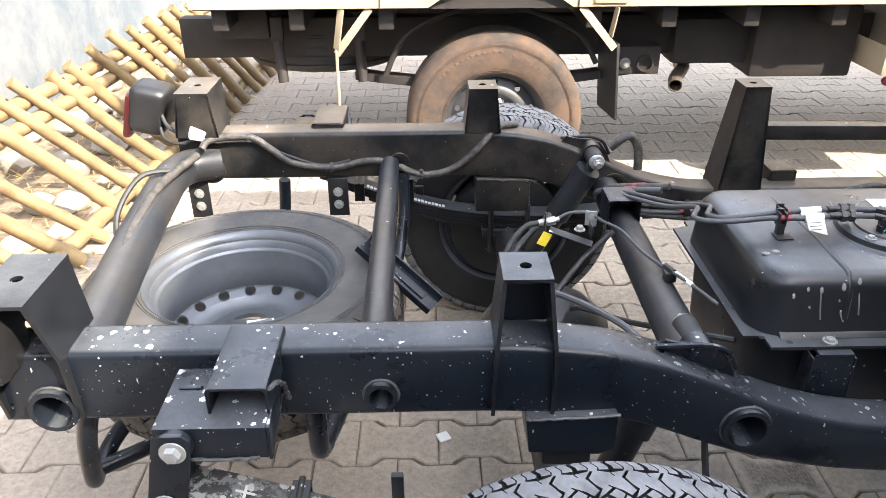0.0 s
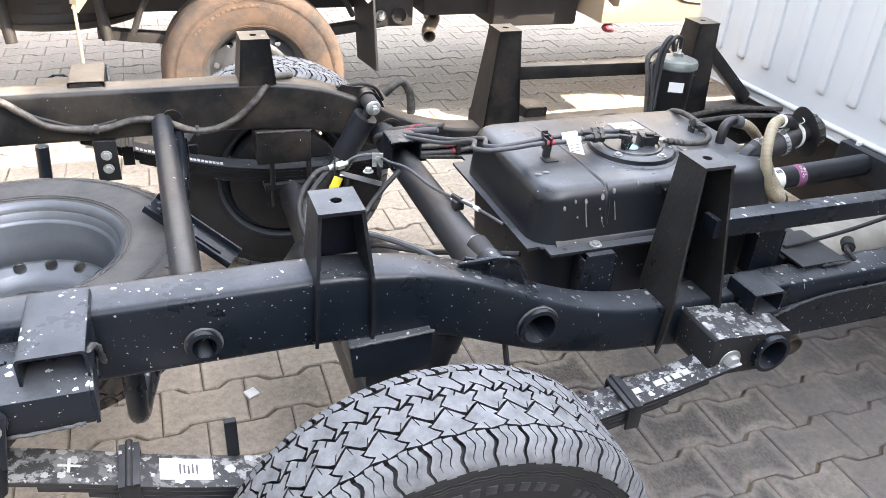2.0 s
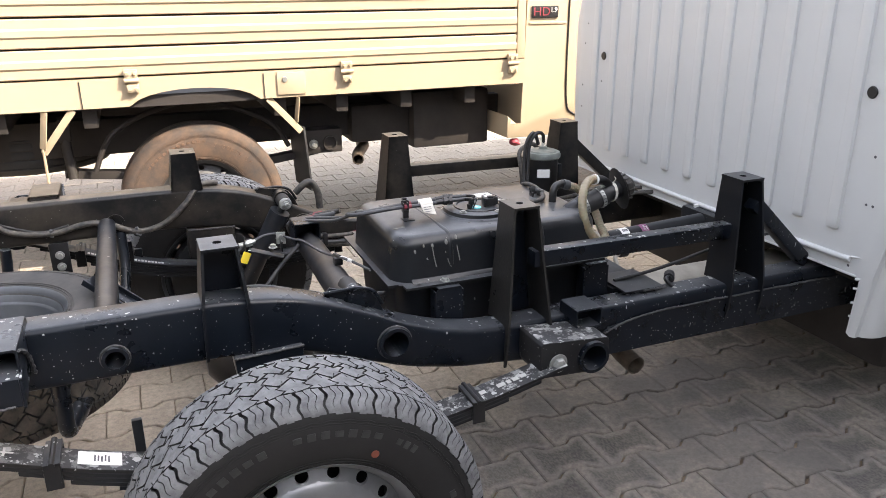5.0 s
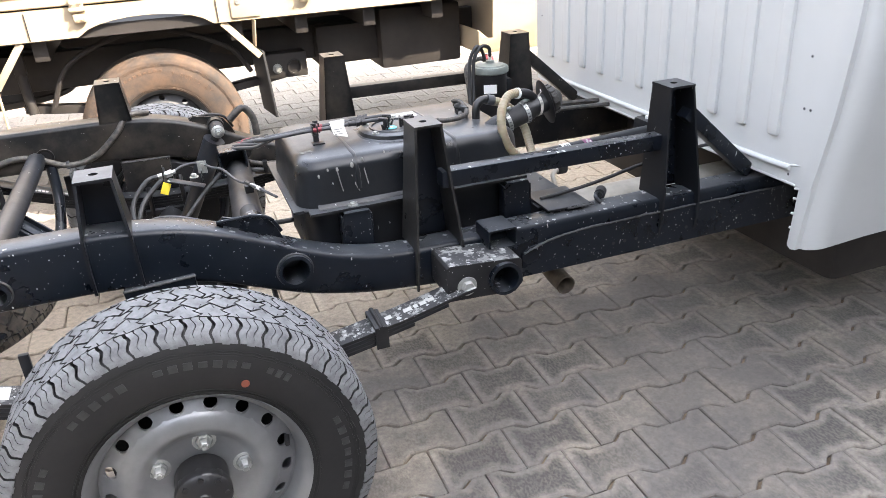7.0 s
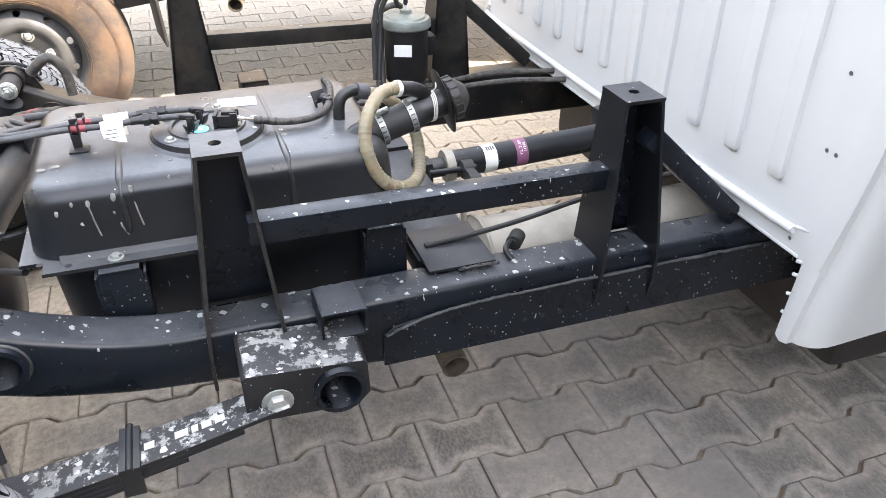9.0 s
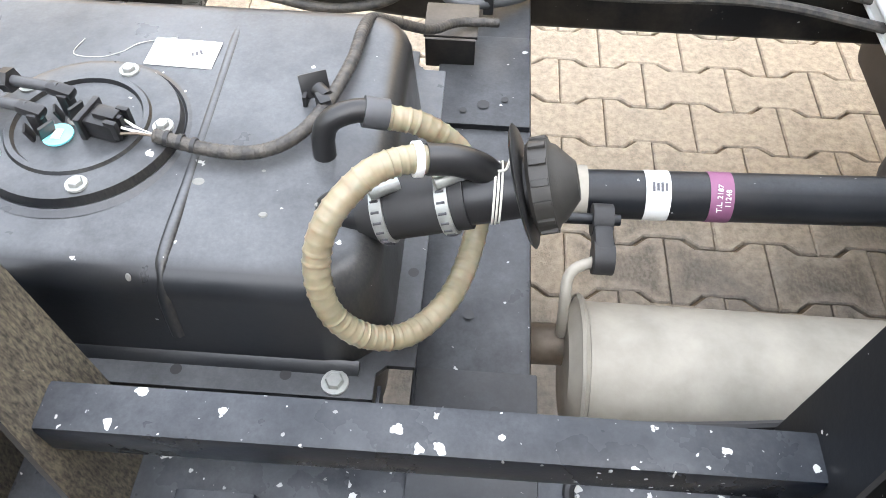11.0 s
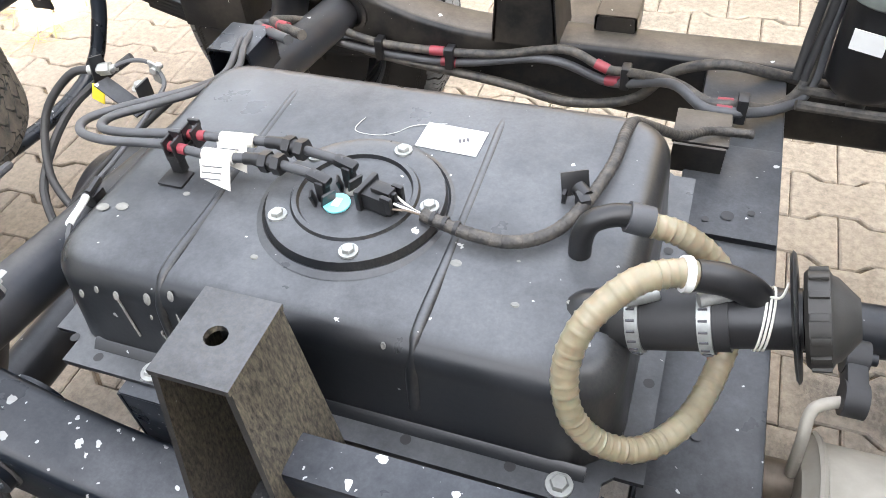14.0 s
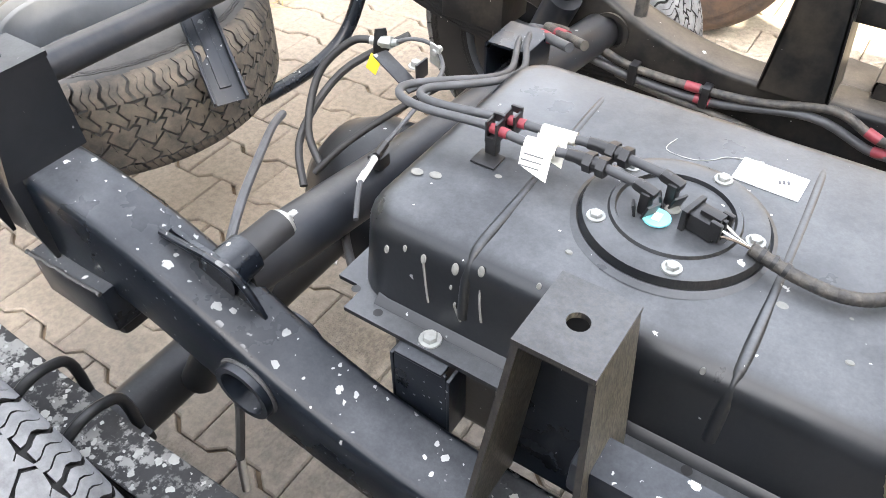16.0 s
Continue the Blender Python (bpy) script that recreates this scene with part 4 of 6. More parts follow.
strap_m = Matrix.Translation((-0.31, 0.50, 0.585)) @ rot(0, 33, -28)
strap = join(box((0, 0, 0), (0.21, 0.055, 0.005), 0.002), box((0, 0.03, 0.006), (0.21, 0.005, 0.016), 0.001), box((0, -0.03, 0.006), (0.21, 0.005, 0.016), 0.001), box((0, 0, 0.004), (0.15, 0.022, 0.006), 0.002))
strap.transform(strap_m)
part("hold_strap", strap, FRAME, car, "pressed steel hold-down strap")
part("paper_tag", box((-0.615, 0.47, 0.475), (0.06, 0.05, 0.003), 0.001, rot(8, 6, 20)), PAPER, car, "folded cream paper tag in the spare wheel")
part("clamp_plate", box((-0.65, 0.5, 0.455), (0.12, 0.05, 0.01), 0.003), AXLE, car)
for x in (-0.488, -0.865):
    lug = part("hanging_lug", join(box((x, 0.963, 0.565), (0.055, 0.006, 0.11), 0.003), box((x, 0.98, 0.615), (0.055, 0.04, 0.006), 0.002)), AXLE, car, "drilled lug with two bolts")
    for z in (0.582, 0.545):
        part("lug_bolt", hexbolt((x, 0.959, z), (0, -1, 0), 0.009, 0.008), ZINC, lug)

# ---- fittings on the fuel tank ----
RED = plain("red_tape", (0.22, 0.03, 0.042), 0.5, 0, 0.15, 40)
DROP = plain("dried_drop", (0.17, 0.17, 0.158), 0.9, 0, 0.15, 120)
CYAN = plain("cyan_sticker", (0.2, 0.62, 0.68), 0.5, 0, 0.1, 60)
STEEL_WIRE = plain("bright_steel_tube", (0.6, 0.6, 0.57), 0.3, 0.9, 0.1, 40)
YELLOW = plain("yellow_tag", (0.85, 0.65, 0.05), 0.5, 0, 0.1, 40)
LOOM = Mat("corrugated_loom", 0.6).geo()
LOOM.color(LOOM.mix(LOOM.ramp(LOOM.noise(60, 4), [(0.35, 0.0), (0.7, 1.0)]), (0.018, 0.018, 0.019), (0.085, 0.075, 0.062)))
LOOM.bump(LOOM.noise(250, 3), 0.5, 0.002)
GREYHOSE = plain("grey_rubber_hose", (0.055, 0.057, 0.062), 0.55, 0, 0.3, 30)

TX, TY, TZ = 0.612, 0.295, 0.791
snd = part("sender_flange", lathe([(0, 0.002), (0.057, 0.002), (0.059, 0.006), (0.064, 0.006), (0.066, 0.003), (0.084, 0.003), (0.091, 0.001), (0.092, -0.004), (0.094, -0.010)], 56, Matrix.Translation((TX, TY, TZ))), TANK, tank, "round black sender flange held by five bolts")
part("sender_ring", lathe([(0.092, -0.009), (0.096, -0.0065), (0.104, -0.0095)], 56, Matrix.Translation((TX, TY, TZ))), TANK, snd)
for i in range(5):
    a = radians(217 + 72 * i)
    part("flange_bolt", hexbolt((TX + 0.079 * math.cos(a), TY + 0.079 * math.sin(a), TZ + 0.003), (0, 0, 1), 0.0066, 0.006), ZINC, snd)
part("round_sticker", lathe([(0, 0.0), (0.014, 0.0), (0.014, -0.002), (0, -0.002)], 24, Matrix.Translation((TX - 0.012, TY - 0.018, TZ + 0.005))), CYAN, snd, "round cyan and white sticker")
part("sticker_mark", box((TX - 0.012, TY - 0.018, TZ + 0.0056), (0.008, 0.012, 0.0006)), LABEL, snd)
part("drop", lathe([(0, 0.001), (0.007, 0.001), (0.008, 0)], 12, Matrix.Translation((TX - 0.004, TY + 0.004, TZ + 0.003))), DROP, snd)
# pipe outlets of the sender and the plug
for k, (x, y) in enumerate(((0.581, 0.285), (0.598, 0.312))):
    part("outlet", join(box((x + 0.004, y - 0.004, TZ + 0.014), (0.011, 0.012, 0.026), 0.003, rot(0, 0, -12)), box((x, y, TZ + 0.026), (0.026, 0.013, 0.010), 0.004, rot(0, 8, -12)), box((x + 0.012, y - 0.010, TZ + 0.010), (0.003, 0.016, 0.022), 0.001, rot(0, 20, -30)), box((x - 0.004, y - 0.012, TZ + 0.008), (0.003, 0.012, 0.016), 0.001, rot(0, -14, 20))), PLASTIC, snd, "black plastic pipe outlet with ribs")
plug_m = Matrix.Translation((0.645, 0.287, TZ + 0.013)) @ rot(0, 0, -14)
pl = box((0, 0, 0), (0.030, 0.026, 0.020), 0.003)
pl.transform(plug_m)
plug = part("plug", pl, PLASTIC, snd, "black multi-pin plug")
for c, size in (((-0.017, 0.0, 0.0), (0.006, 0.034, 0.026)), ((0.004, 0.0, 0.012), (0.022, 0.012, 0.006)), ((0.014, -0.010, 0.004), (0.012, 0.005, 0.02)), ((0.014, 0.010, 0.004), (0.012, 0.005, 0.02)), ((0.014, 0.0, 0.002), (0.010, 0.005, 0.022))):
    rib = box(c, size, 0.001)
    rib.transform(plug_m)
    part("plug_rib", rib, PLASTIC, plug)
for k in range(4):
    part("plug_wire", tube([(0.662, 0.288 - 0.005 * k, TZ + 0.017 - 0.003 * (k % 2)), (0.676, 0.281 - 0.002 * k, TZ + 0.014), (0.692, 0.277, TZ + 0.010)], 0.0013, 6, 3), (PAPER, GREYHOSE, LABEL, RUST)[k], plug)
# pressed ribs and the label
for x in (0.463, 0.722):
    part("pressed_rib", tube([(x + 0.004, 0.136, 0.70), (x + 0.004, 0.141, 0.745), (x + 0.004, 0.1515, 0.767), (x + 0.004, 0.171, 0.7765), (x + 0.003, 0.24, 0.7771), (x, 0.36, 0.7776), (x - 0.003, 0.44, 0.7762), (x - 0.005, 0.483, 0.772)], 0.0068, 14, 5), TANK, tank)
lab = part("paper_label", box((0.674, 0.414, 0.7836), (0.070, 0.042, 0.0012), 0, rot(0, 0, -2)), LABEL, tank, "white rectangular paper label")
for k in range(3):
    part("label_print", box((0.684 + 0.004 * k, 0.414 + 0.002 * (k - 1), 0.7844), (0.0025, 0.006, 0.0006), 0, rot(0, 0, 20)), INK, lab)
for x, y in ((0.33, 0.128), (0.372, 0.113), (0.315, 0.22), (0.318, 0.32), (0.62, 0.116), (0.72, 0.116), (0.82, 0.118), (0.925, 0.24), (0.925, 0.32), (0.92, 0.42)):
    part("flange_hole", lathe([(0, 0), (0.0055, 0)], 12, Matrix.Translation((x, y, 0.6676))), PLASTIC, tank)
part("scratch_line", tube([(0.565, 0.430, 0.7828), (0.562, 0.405, 0.7828), (0.59, 0.402, 0.7828), (0.61, 0.412, 0.7828), (0.625, 0.428, 0.7828), (0.66, 0.44, 0.7828)], 0.0005, 5, 6), MARK, tank)


def front_y(z):
    """Where the upper shell's front stands at a height."""
    if z < 0.75:
        return 0.130 + 0.008 * (z - 0.668) / 0.082
    return 0.138 + 0.03 - math.sqrt(max(0.0, 0.03 ** 2 - (z - 0.75) ** 2))


# larger dried drops with runs on the tank's front
rng = random.Random(5)
for x, z, r, run in ((0.395, 0.757, 0.006, 0), (0.418, 0.755, 0.008, 0.055), (0.455, 0.760, 0.010, 0), (0.452, 0.735, 0.004, 0), (0.482, 0.768, 0.009, 0.06), (0.458, 0.715, 0.004, 0.02), (0.372, 0.745, 0.007, 0), (0.54, 0.775, 0.006, 0), (0.60, 0.76, 0.004, 0), (0.70, 0.77, 0.006, 0)):
    y, r = front_y(z) - 0.001, r * 0.7
    b = lathe([(0, 0.0012), (r * 0.8, 0.001), (r, 0)], 12, Matrix.Translation((x, y, z)) @ rot(70) @ Matrix.Diagonal((0.6, 1.0, 1, 1)))
    if run:
        b = join(b, tube([(x, y - 0.0005, z - r), (x + 0.004, front_y(z - run * 0.6) - 0.001, z - run * 0.6), (x + 0.008, front_y(z - run) - 0.001, z - run)], 0.0014, 5, 4))
    part("dried_drop", b, DROP, tank, "whitish dried drop")
for x, y, r in ((0.352, 0.222, 0.009), (0.372, 0.228, 0.009), (0.43, 0.262, 0.006), (0.395, 0.30, 0.004), (0.735, 0.243, 0.008), (0.73, 0.19, 0.004), (0.80, 0.21, 0.005), (0.64, 0.206, 0.006), (0.545, 0.2, 0.005), (0.79, 0.26, 0.003), (0.845, 0.225, 0.004), (0.82, 0.38, 0.003)):
    r *= 0.75
    part("dried_drop", lathe([(0, 0.0012), (r * 0.8, 0.001), (r, 0)], 11, Matrix.Translation((x, y, 0.7815 if y > 0.19 else 0.7795)) @ Matrix.Diagonal((1.1, 0.85, 1, 1))), DROP, tank)

# filler neck, vent and breather hose
NECK_Z = 0.775
filler = thing("fuel_filler", (0.95, 0.2, 0.7), "black rubber filler neck with hose clamps and a cap", "fuel filler", "chassis truck")
ax0, ax1 = Vector((0.885, 0.227, 0.772)), Vector((1.045, 0.231, 0.820))
fd = (ax1 - ax0).normalized()
part("tank_spigot", tube([ax0 - fd * 0.05 - Vector((0, 0, 0.02)), ax0 - fd * 0.02, ax0 + fd * 0.03], 0.026, 22, 4), TANK, filler)
part("rubber_sleeve", tube([ax0, ax0 + fd * 0.095], 0.0275, 24, 0), RUBBER, filler)
part("neck_pipe", tube([ax0 + fd * 0.06, ax0 + fd * 0.148], 0.0245, 24, 0), PLASTIC, filler)
for d in (0.020, 0.077):
    c = part("hose_clamp", tube([ax0 + fd * (d - 0.0055), ax0 + fd * (d + 0.0055)], 0.0300, 26, 0), ZINC, filler, "perforated steel hose clamp")
    for j in range(16):
        an = math.pi * (0.25 + j / 10)
        e1 = Vector((0, 1, 0))
        e2 = fd.cross(e1).normalized()
        pos = ax0 + fd * d + (e1 * math.cos(an) + e2 * math.sin(an)) * 0.0303
        part("clamp_slot", box(pos, (0.007, 0.0016, 0.0016), 0, fd.to_track_quat("X", "Z").to_matrix().to_4x4()), INK, c)
    part("clamp_screw", rod(ax0 + fd * d + Vector((-0.012, -0.01, 0.031)), ax0 + fd * d + Vector((0.012, 0.002, 0.033)), 0.006, 10), ZINC, c)
plate_m = Matrix.Translation(ax0 + fd * 0.143) @ fd.to_track_quat("Z", "Y").to_matrix().to_4x4()
part("fixing_plate", lathe([(0, 0.002), (0.05, 0.002), (0.053, 0), (0.05, -0.002), (0, -0.002)], 28, plate_m @ Matrix.Diagonal((0.82, 1.2, 1, 1))), PLASTIC, filler, "oval fixing plate")
cap_b = lathe([(0, 0.038), (0.016, 0.038), (0.032, 0.024), (0.034, 0.02), (0.038, 0.018), (0.039, 0.003), (0.036, 0.0), (0, 0)], 40, plate_m @ Matrix.Translation((0, 0, 0.006)))
CAP = plain("dusty_cap_plastic", (0.026, 0.024, 0.021), 0.55, 0, 0.35, 40)
cap = part("filler_cap", cap_b, CAP, filler, "black ribbed screw cap")
for i in range(14):
    a = 2 * math.pi * i / 14
    b = box((0.0392 * math.cos(a), 0.0392 * math.sin(a), 0.0105), (0.004, 0.006, 0.014), 0.001, rot(0, 0, math.degrees(a)))
    b.transform(plate_m @ Matrix.Translation((0, 0, 0.006)))
    part("cap_rib", b, CAP, cap)
part("elastic_band", join(*[tube([ax0 + fd * (0.116 + 0.003 * i) + Vector((0, 0.026 * math.cos(a), 0.026 * math.sin(a))) for a in [j * 2 * math.pi / 20 for j in range(20)]], 0.0011, 6, 0, True) for i in range(3)], tube([ax0 + fd * 0.118 + Vector((0, 0.0, 0.027)), ax0 + fd * 0.124 + Vector((0, -0.008, 0.036)), ax0 + fd * 0.128 + Vector((0, 0.004, 0.039))], 0.0011, 6)), PAPER, filler)
HOSE = Mat("yellowed_hose", 0.35).geo()
HOSE.color(HOSE.mix(HOSE.ramp(HOSE.noise(22, 5), [(0.3, 0.0), (0.75, 1.0)]), (0.17, 0.142, 0.088), (0.29, 0.255, 0.175)))
HOSE.b.inputs["Subsurface Weight"].default_value = 0.15
loop = thing("breather_hose", (0.92, 0.15, 0.75), "yellowed translucent ribbed breather hose bent into a loop", "hose", "chassis truck")
hp = [(0.95, 0.225, 0.846), (0.925, 0.218, 0.852), (0.895, 0.20, 0.850), (0.866, 0.172, 0.825), (0.857, 0.152, 0.785), (0.868, 0.140, 0.740), (0.895, 0.140, 0.708), (0.93, 0.155, 0.693), (0.962, 0.195, 0.690), (0.98, 0.245, 0.700), (0.985, 0.285, 0.735), (0.965, 0.305, 0.775), (0.93, 0.307, 0.805), (0.897, 0.302, 0.817)]
hpath = smooth_path(hp, 30)
part("hose_tube", tube(hpath, 0.0128, 16, 0, radii=lambda f: 0.0113 + 0.0011 * max(0.0, math.cos(f * 2 * math.pi * 62)) ** 6), HOSE, loop, "", 70)
part("end_sleeve", tube([(0.94, 0.2225, 0.849), (0.965, 0.229, 0.843), (0.987, 0.234, 0.828), (1.0, 0.233, 0.81)], 0.0130, 16), PLASTIC, loop)
part("end_clip", tube([(0.930, 0.2195, 0.851), (0.936, 0.2215, 0.850)], 0.0146, 18, 0), LABEL, loop)
part("vent_elbow", tube([(0.841, 0.286, 0.775), (0.842, 0.287, 0.803), (0.85, 0.291, 0.820), (0.872, 0.298, 0.826), (0.90, 0.303, 0.820)], 0.0108, 16), PLASTIC, loop)
part("vent_sleeve", tube([(0.878, 0.299, 0.825), (0.899, 0.3025, 0.819)], 0.0142, 18, 0), GREYHOSE, loop)

# fuel lines across the tank
lines = thing("fuel_lines", (0.4, 0.31, 0.79), "pair of grey fuel lines with red tape and black connectors", "fuel line", "chassis truck")
la = [(0.596, 0.314, 0.818), (0.545, 0.3225, 0.8165), (0.512, 0.3265, 0.8155), (0.457, 0.322, 0.814), (0.40, 0.319, 0.813), (0.34, 0.307, 0.812), (0.298, 0.311, 0.808), (0.285, 0.340, 0.800), (0.305, 0.385, 0.788), (0.325, 0.45, 0.768), (0.30, 0.56, 0.722), (0.25, 0.66, 0.697), (0.225, 0.72, 0.68)]
lb = [(0.578, 0.287, 0.818), (0.532, 0.295, 0.8165), (0.50, 0.297, 0.8155), (0.454, 0.292, 0.814), (0.389, 0.297, 0.813), (0.32, 0.289, 0.812), (0.274, 0.302, 0.806), (0.258, 0.335, 0.798), (0.282, 0.39, 0.784), (0.305, 0.46, 0.76), (0.28, 0.56, 0.715), (0.235, 0.66, 0.69), (0.21, 0.72, 0.675)]
for pts in (la, lb):
    p1, p2, p3, p4 = (Vector(pts[i]) for i in (1, 2, 3, 4))
    part("fuel_line", tube(pts, 0.0052, 10), GREYHOSE, lines)
    cup = tube([p1, p1.lerp(p2, 0.45), p1.lerp(p2, 0.5), p2, p2.lerp(p3, 0.2)], 0.0075, 14, 0, radii=lambda f: 0.0085 if f < 0.7 else 0.0066)
    part("line_coupling", cup, PLASTIC, lines, "ribbed quick coupling")
    for f in (-0.12, 0.35):
        part("coupling_ring", tube([p1.lerp(p2, f), p1.lerp(p2, f + 0.28)], 0.0115, 6, 0), PLASTIC, lines)
    part("red_tape", tube([p4.lerp(p3, 0.12), p4.lerp(p3, 0.5)], 0.0059, 12, 0), RED, lines)
    fold = join(tube([p3.lerp(p4, 0.15), p3.lerp(p2, 0.55)], 0.0075, 12, 0), prism([(-0.016, 0.0), (0.018, 0.002), (0.020, -0.030), (0.006, -0.026), (-0.014, -0.019)], 0.0008, Matrix.Translation(p3 + Vector((0.006, -0.007, 0.001))) @ rot(-38, 0, 6)))
    flag = part("paper_flag", fold, PAPER, lines, "cream printed paper flag")
    for k in range(3):
        part("flag_print", box(p3 + Vector((0.006, -0.0125 - 0.004 * k, -0.003 - 0.005 * k)), (0.022, 0.0008, 0.0012), 0, rot(-38, 0, 6)), INK, flag)
for x, y in ((0.413, 0.319), (0.404, 0.296)):
    part("line_clip", join(box((x - 0.006, y, 0.812), (0.003, 0.018, 0.026), 0.001), box((x + 0.006, y, 0.812), (0.003, 0.018, 0.026), 0.001), box((x, y, 0.804), (0.014, 0.018, 0.005), 0.001), box((x, y + 0.009, 0.824), (0.014, 0.004, 0.008), 0.001)), PLASTIC, lines, "black snap clip")
part("clip_bracket", join(box((0.404, 0.293, 0.794), (0.014, 0.012, 0.022), 0.002), box((0.406, 0.280, 0.7835), (0.030, 0.026, 0.003), 0.001)), PLASTIC, lines)

# wiring
har = thing("tank_wiring", (0.8, 0.33, 0.78), "black taped wiring loom lying over the tank", "wiring loom", "chassis truck")
part("loom", tube([(0.690, 0.278, 0.801), (0.737, 0.272, 0.7935), (0.781, 0.272, 0.793), (0.814, 0.294, 0.7935), (0.835, 0.340, 0.7935), (0.850, 0.405, 0.793), (0.853, 0.455, 0.790), (0.857, 0.50, 0.775), (0.876, 0.55, 0.735), (0.912, 0.62, 0.675), (0.945, 0.675, 0.648), (1.0, 0.69, 0.640)], 0.0066, 10, 30, radii=lambda f: 0.0063 + 0.0006 * max(0.0, math.sin(f * 2 * math.pi * 95))), LOOM, har)
part("loom_clip", join(box((0.820, 0.362, 0.797), (0.028, 0.003, 0.024), 0.001, rot(-30, 0, 25)), box((0.812, 0.356, 0.787), (0.004, 0.02, 0.014), 0.001), rod((0.824, 0.356, 0.797), (0.835, 0.345, 0.796), 0.008, 12), box((0.832, 0.341, 0.794), (0.012, 0.018, 0.017), 0.003, rot(0, 0, 30))), PLASTIC, har)
for k in range(3):
    part("cable_tie", tube([(0.7 + 0.012 * k, 0.277 - 0.0015 * k, 0.7995 - 0.002 * k), (0.704 + 0.012 * k, 0.2765 - 0.0015 * k, 0.799 - 0.002 * k)], 0.0075, 10, 0), PLASTIC, har)

floom = thing("rail_wiring", (-0.4, 0.96, 0.68), "grey wiring loom clipped in waves along the far rail", "wiring loom", "chassis truck")
part("loom", tube([(-0.83, 0.93, 0.72), (-0.809, 0.955, 0.737), (-0.712, 0.962, 0.742), (-0.657, 0.962, 0.707), (-0.601, 0.962, 0.667), (-0.496, 0.962, 0.653), (-0.404, 0.962, 0.671), (-0.344, 0.962, 0.664), (-0.261, 0.962, 0.630), (-0.177, 0.962, 0.645), (-0.102, 0.962, 0.707), (-0.06, 0.985, 0.752), (0.0, 1.03, 0.745)], 0.0095, 10), LOOM, floom)
part("side_wire", tube([(-0.80, 0.955, 0.73), (-0.70, 0.963, 0.728), (-0.62, 0.964, 0.69), (-0.53, 0.964, 0.66), (-0.45, 0.964, 0.672)], 0.004, 8), RUBBER, floom)
for x, z in ((-0.50, 0.653), (-0.26, 0.631), (-0.712, 0.741)):
    part("loom_tie", box((x, 0.965, z), (0.010, 0.022, 0.024), 0.003), GREYHOSE, floom)
part("tail_loom", tube([(-0.835, 0.90, 0.715), (-0.86, 0.82, 0.71), (-0.88, 0.70, 0.705), (-0.875, 0.56, 0.70), (-0.865, 0.45, 0.695), (-0.85, 0.30, 0.69)], 0.011, 10), LOOM, floom)
part("tail_wire", tube([(-0.87, 0.80, 0.715), (-0.93, 0.75, 0.72), (-0.97, 0.68, 0.66), (-0.96, 0.62, 0.60)], 0.007, 8), RUBBER, floom)
part("white_plug", box((-0.84, 0.96, 0.755), (0.05, 0.035, 0.03), 0.004, rot(15, 20, 30)), PAPER, floom, "white plastic plug")
for k, pts in enumerate((((-0.86, 0.97, 0.74), (-0.90, 1.0, 0.80), (-0.88, 1.02, 0.83), (-0.83, 0.98, 0.80), (-0.82, 0.96, 0.76)), ((-0.85, 0.95, 0.74), (-0.92, 0.97, 0.77), (-0.94, 1.0, 0.82), (-0.92, 1.03, 0.83)), ((-0.84, 0.96, 0.75), (-0.88, 0.95, 0.73), (-0.93, 0.96, 0.74), (-0.95, 1.0, 0.78)))):
    part("tail_wire", tube(pts, 0.005, 8), RUBBER, floom)

fline = thing("rail_pipes", (0.7, 0.93, 0.58), "bundle of black pipes with red tape along the far rail", "pipes", "chassis truck")
pipe_a = [(0.33, 0.70, 0.70), (0.25, 0.76, 0.675), (0.215, 0.81, 0.65), (0.225, 0.88, 0.61), (0.263, 0.93, 0.569), (0.334, 0.95, 0.538), (0.459, 0.955, 0.533), (0.571, 0.955, 0.542), (0.686, 0.955, 0.568), (0.76, 0.945, 0.546), (0.812, 0.92, 0.56), (0.882, 0.86, 0.592), (0.938, 0.80, 0.605), (0.978, 0.80, 0.607), (1.031, 0.83, 0.59), (1.07, 0.88, 0.607), (1.074, 0.91, 0.708), (1.08, 0.94, 0.765), (1.109, 0.955, 0.785), (1.15, 0.965, 0.79), (1.18, 0.975, 0.765)]
pipe_b = [(0.31, 0.69, 0.695), (0.225, 0.75, 0.67), (0.19, 0.80, 0.645), (0.203, 0.88, 0.60), (0.238, 0.925, 0.55), (0.331, 0.95, 0.518), (0.481, 0.955, 0.512), (0.656, 0.955, 0.544), (0.773, 0.945, 0.519), (0.875, 0.86, 0.59), (0.932, 0.79, 0.602), (0.98, 0.785, 0.604), (1.04, 0.83, 0.59), (1.08, 0.88, 0.60), (1.087, 0.91, 0.70), (1.10, 0.94, 0.74), (1.14, 0.96, 0.76)]
for pts, mat in ((pipe_a, LOOM), (pipe_b, GREYHOSE)):
    part("rail_pipe", tube(pts, 0.0082, 10), mat, fline)
for a, b in (((0.435, 0.954, 0.533), (0.462, 0.955, 0.533)), ((0.456, 0.954, 0.513), (0.485, 0.955, 0.512)), ((0.745, 0.948, 0.552), (0.768, 0.943, 0.546)), ((0.766, 0.946, 0.521), (0.79, 0.938, 0.527)), ((0.95, 0.80, 0.606), (0.972, 0.80, 0.607)), ((0.95, 0.787, 0.603), (0.972, 0.785, 0.604)), ((0.26, 0.752, 0.678), (0.285, 0.735, 0.686)), ((0.235, 0.742, 0.673), (0.26, 0.725, 0.68))):
    part("red_tape", rod(a, b, 0.0095, 10), RED, fline)
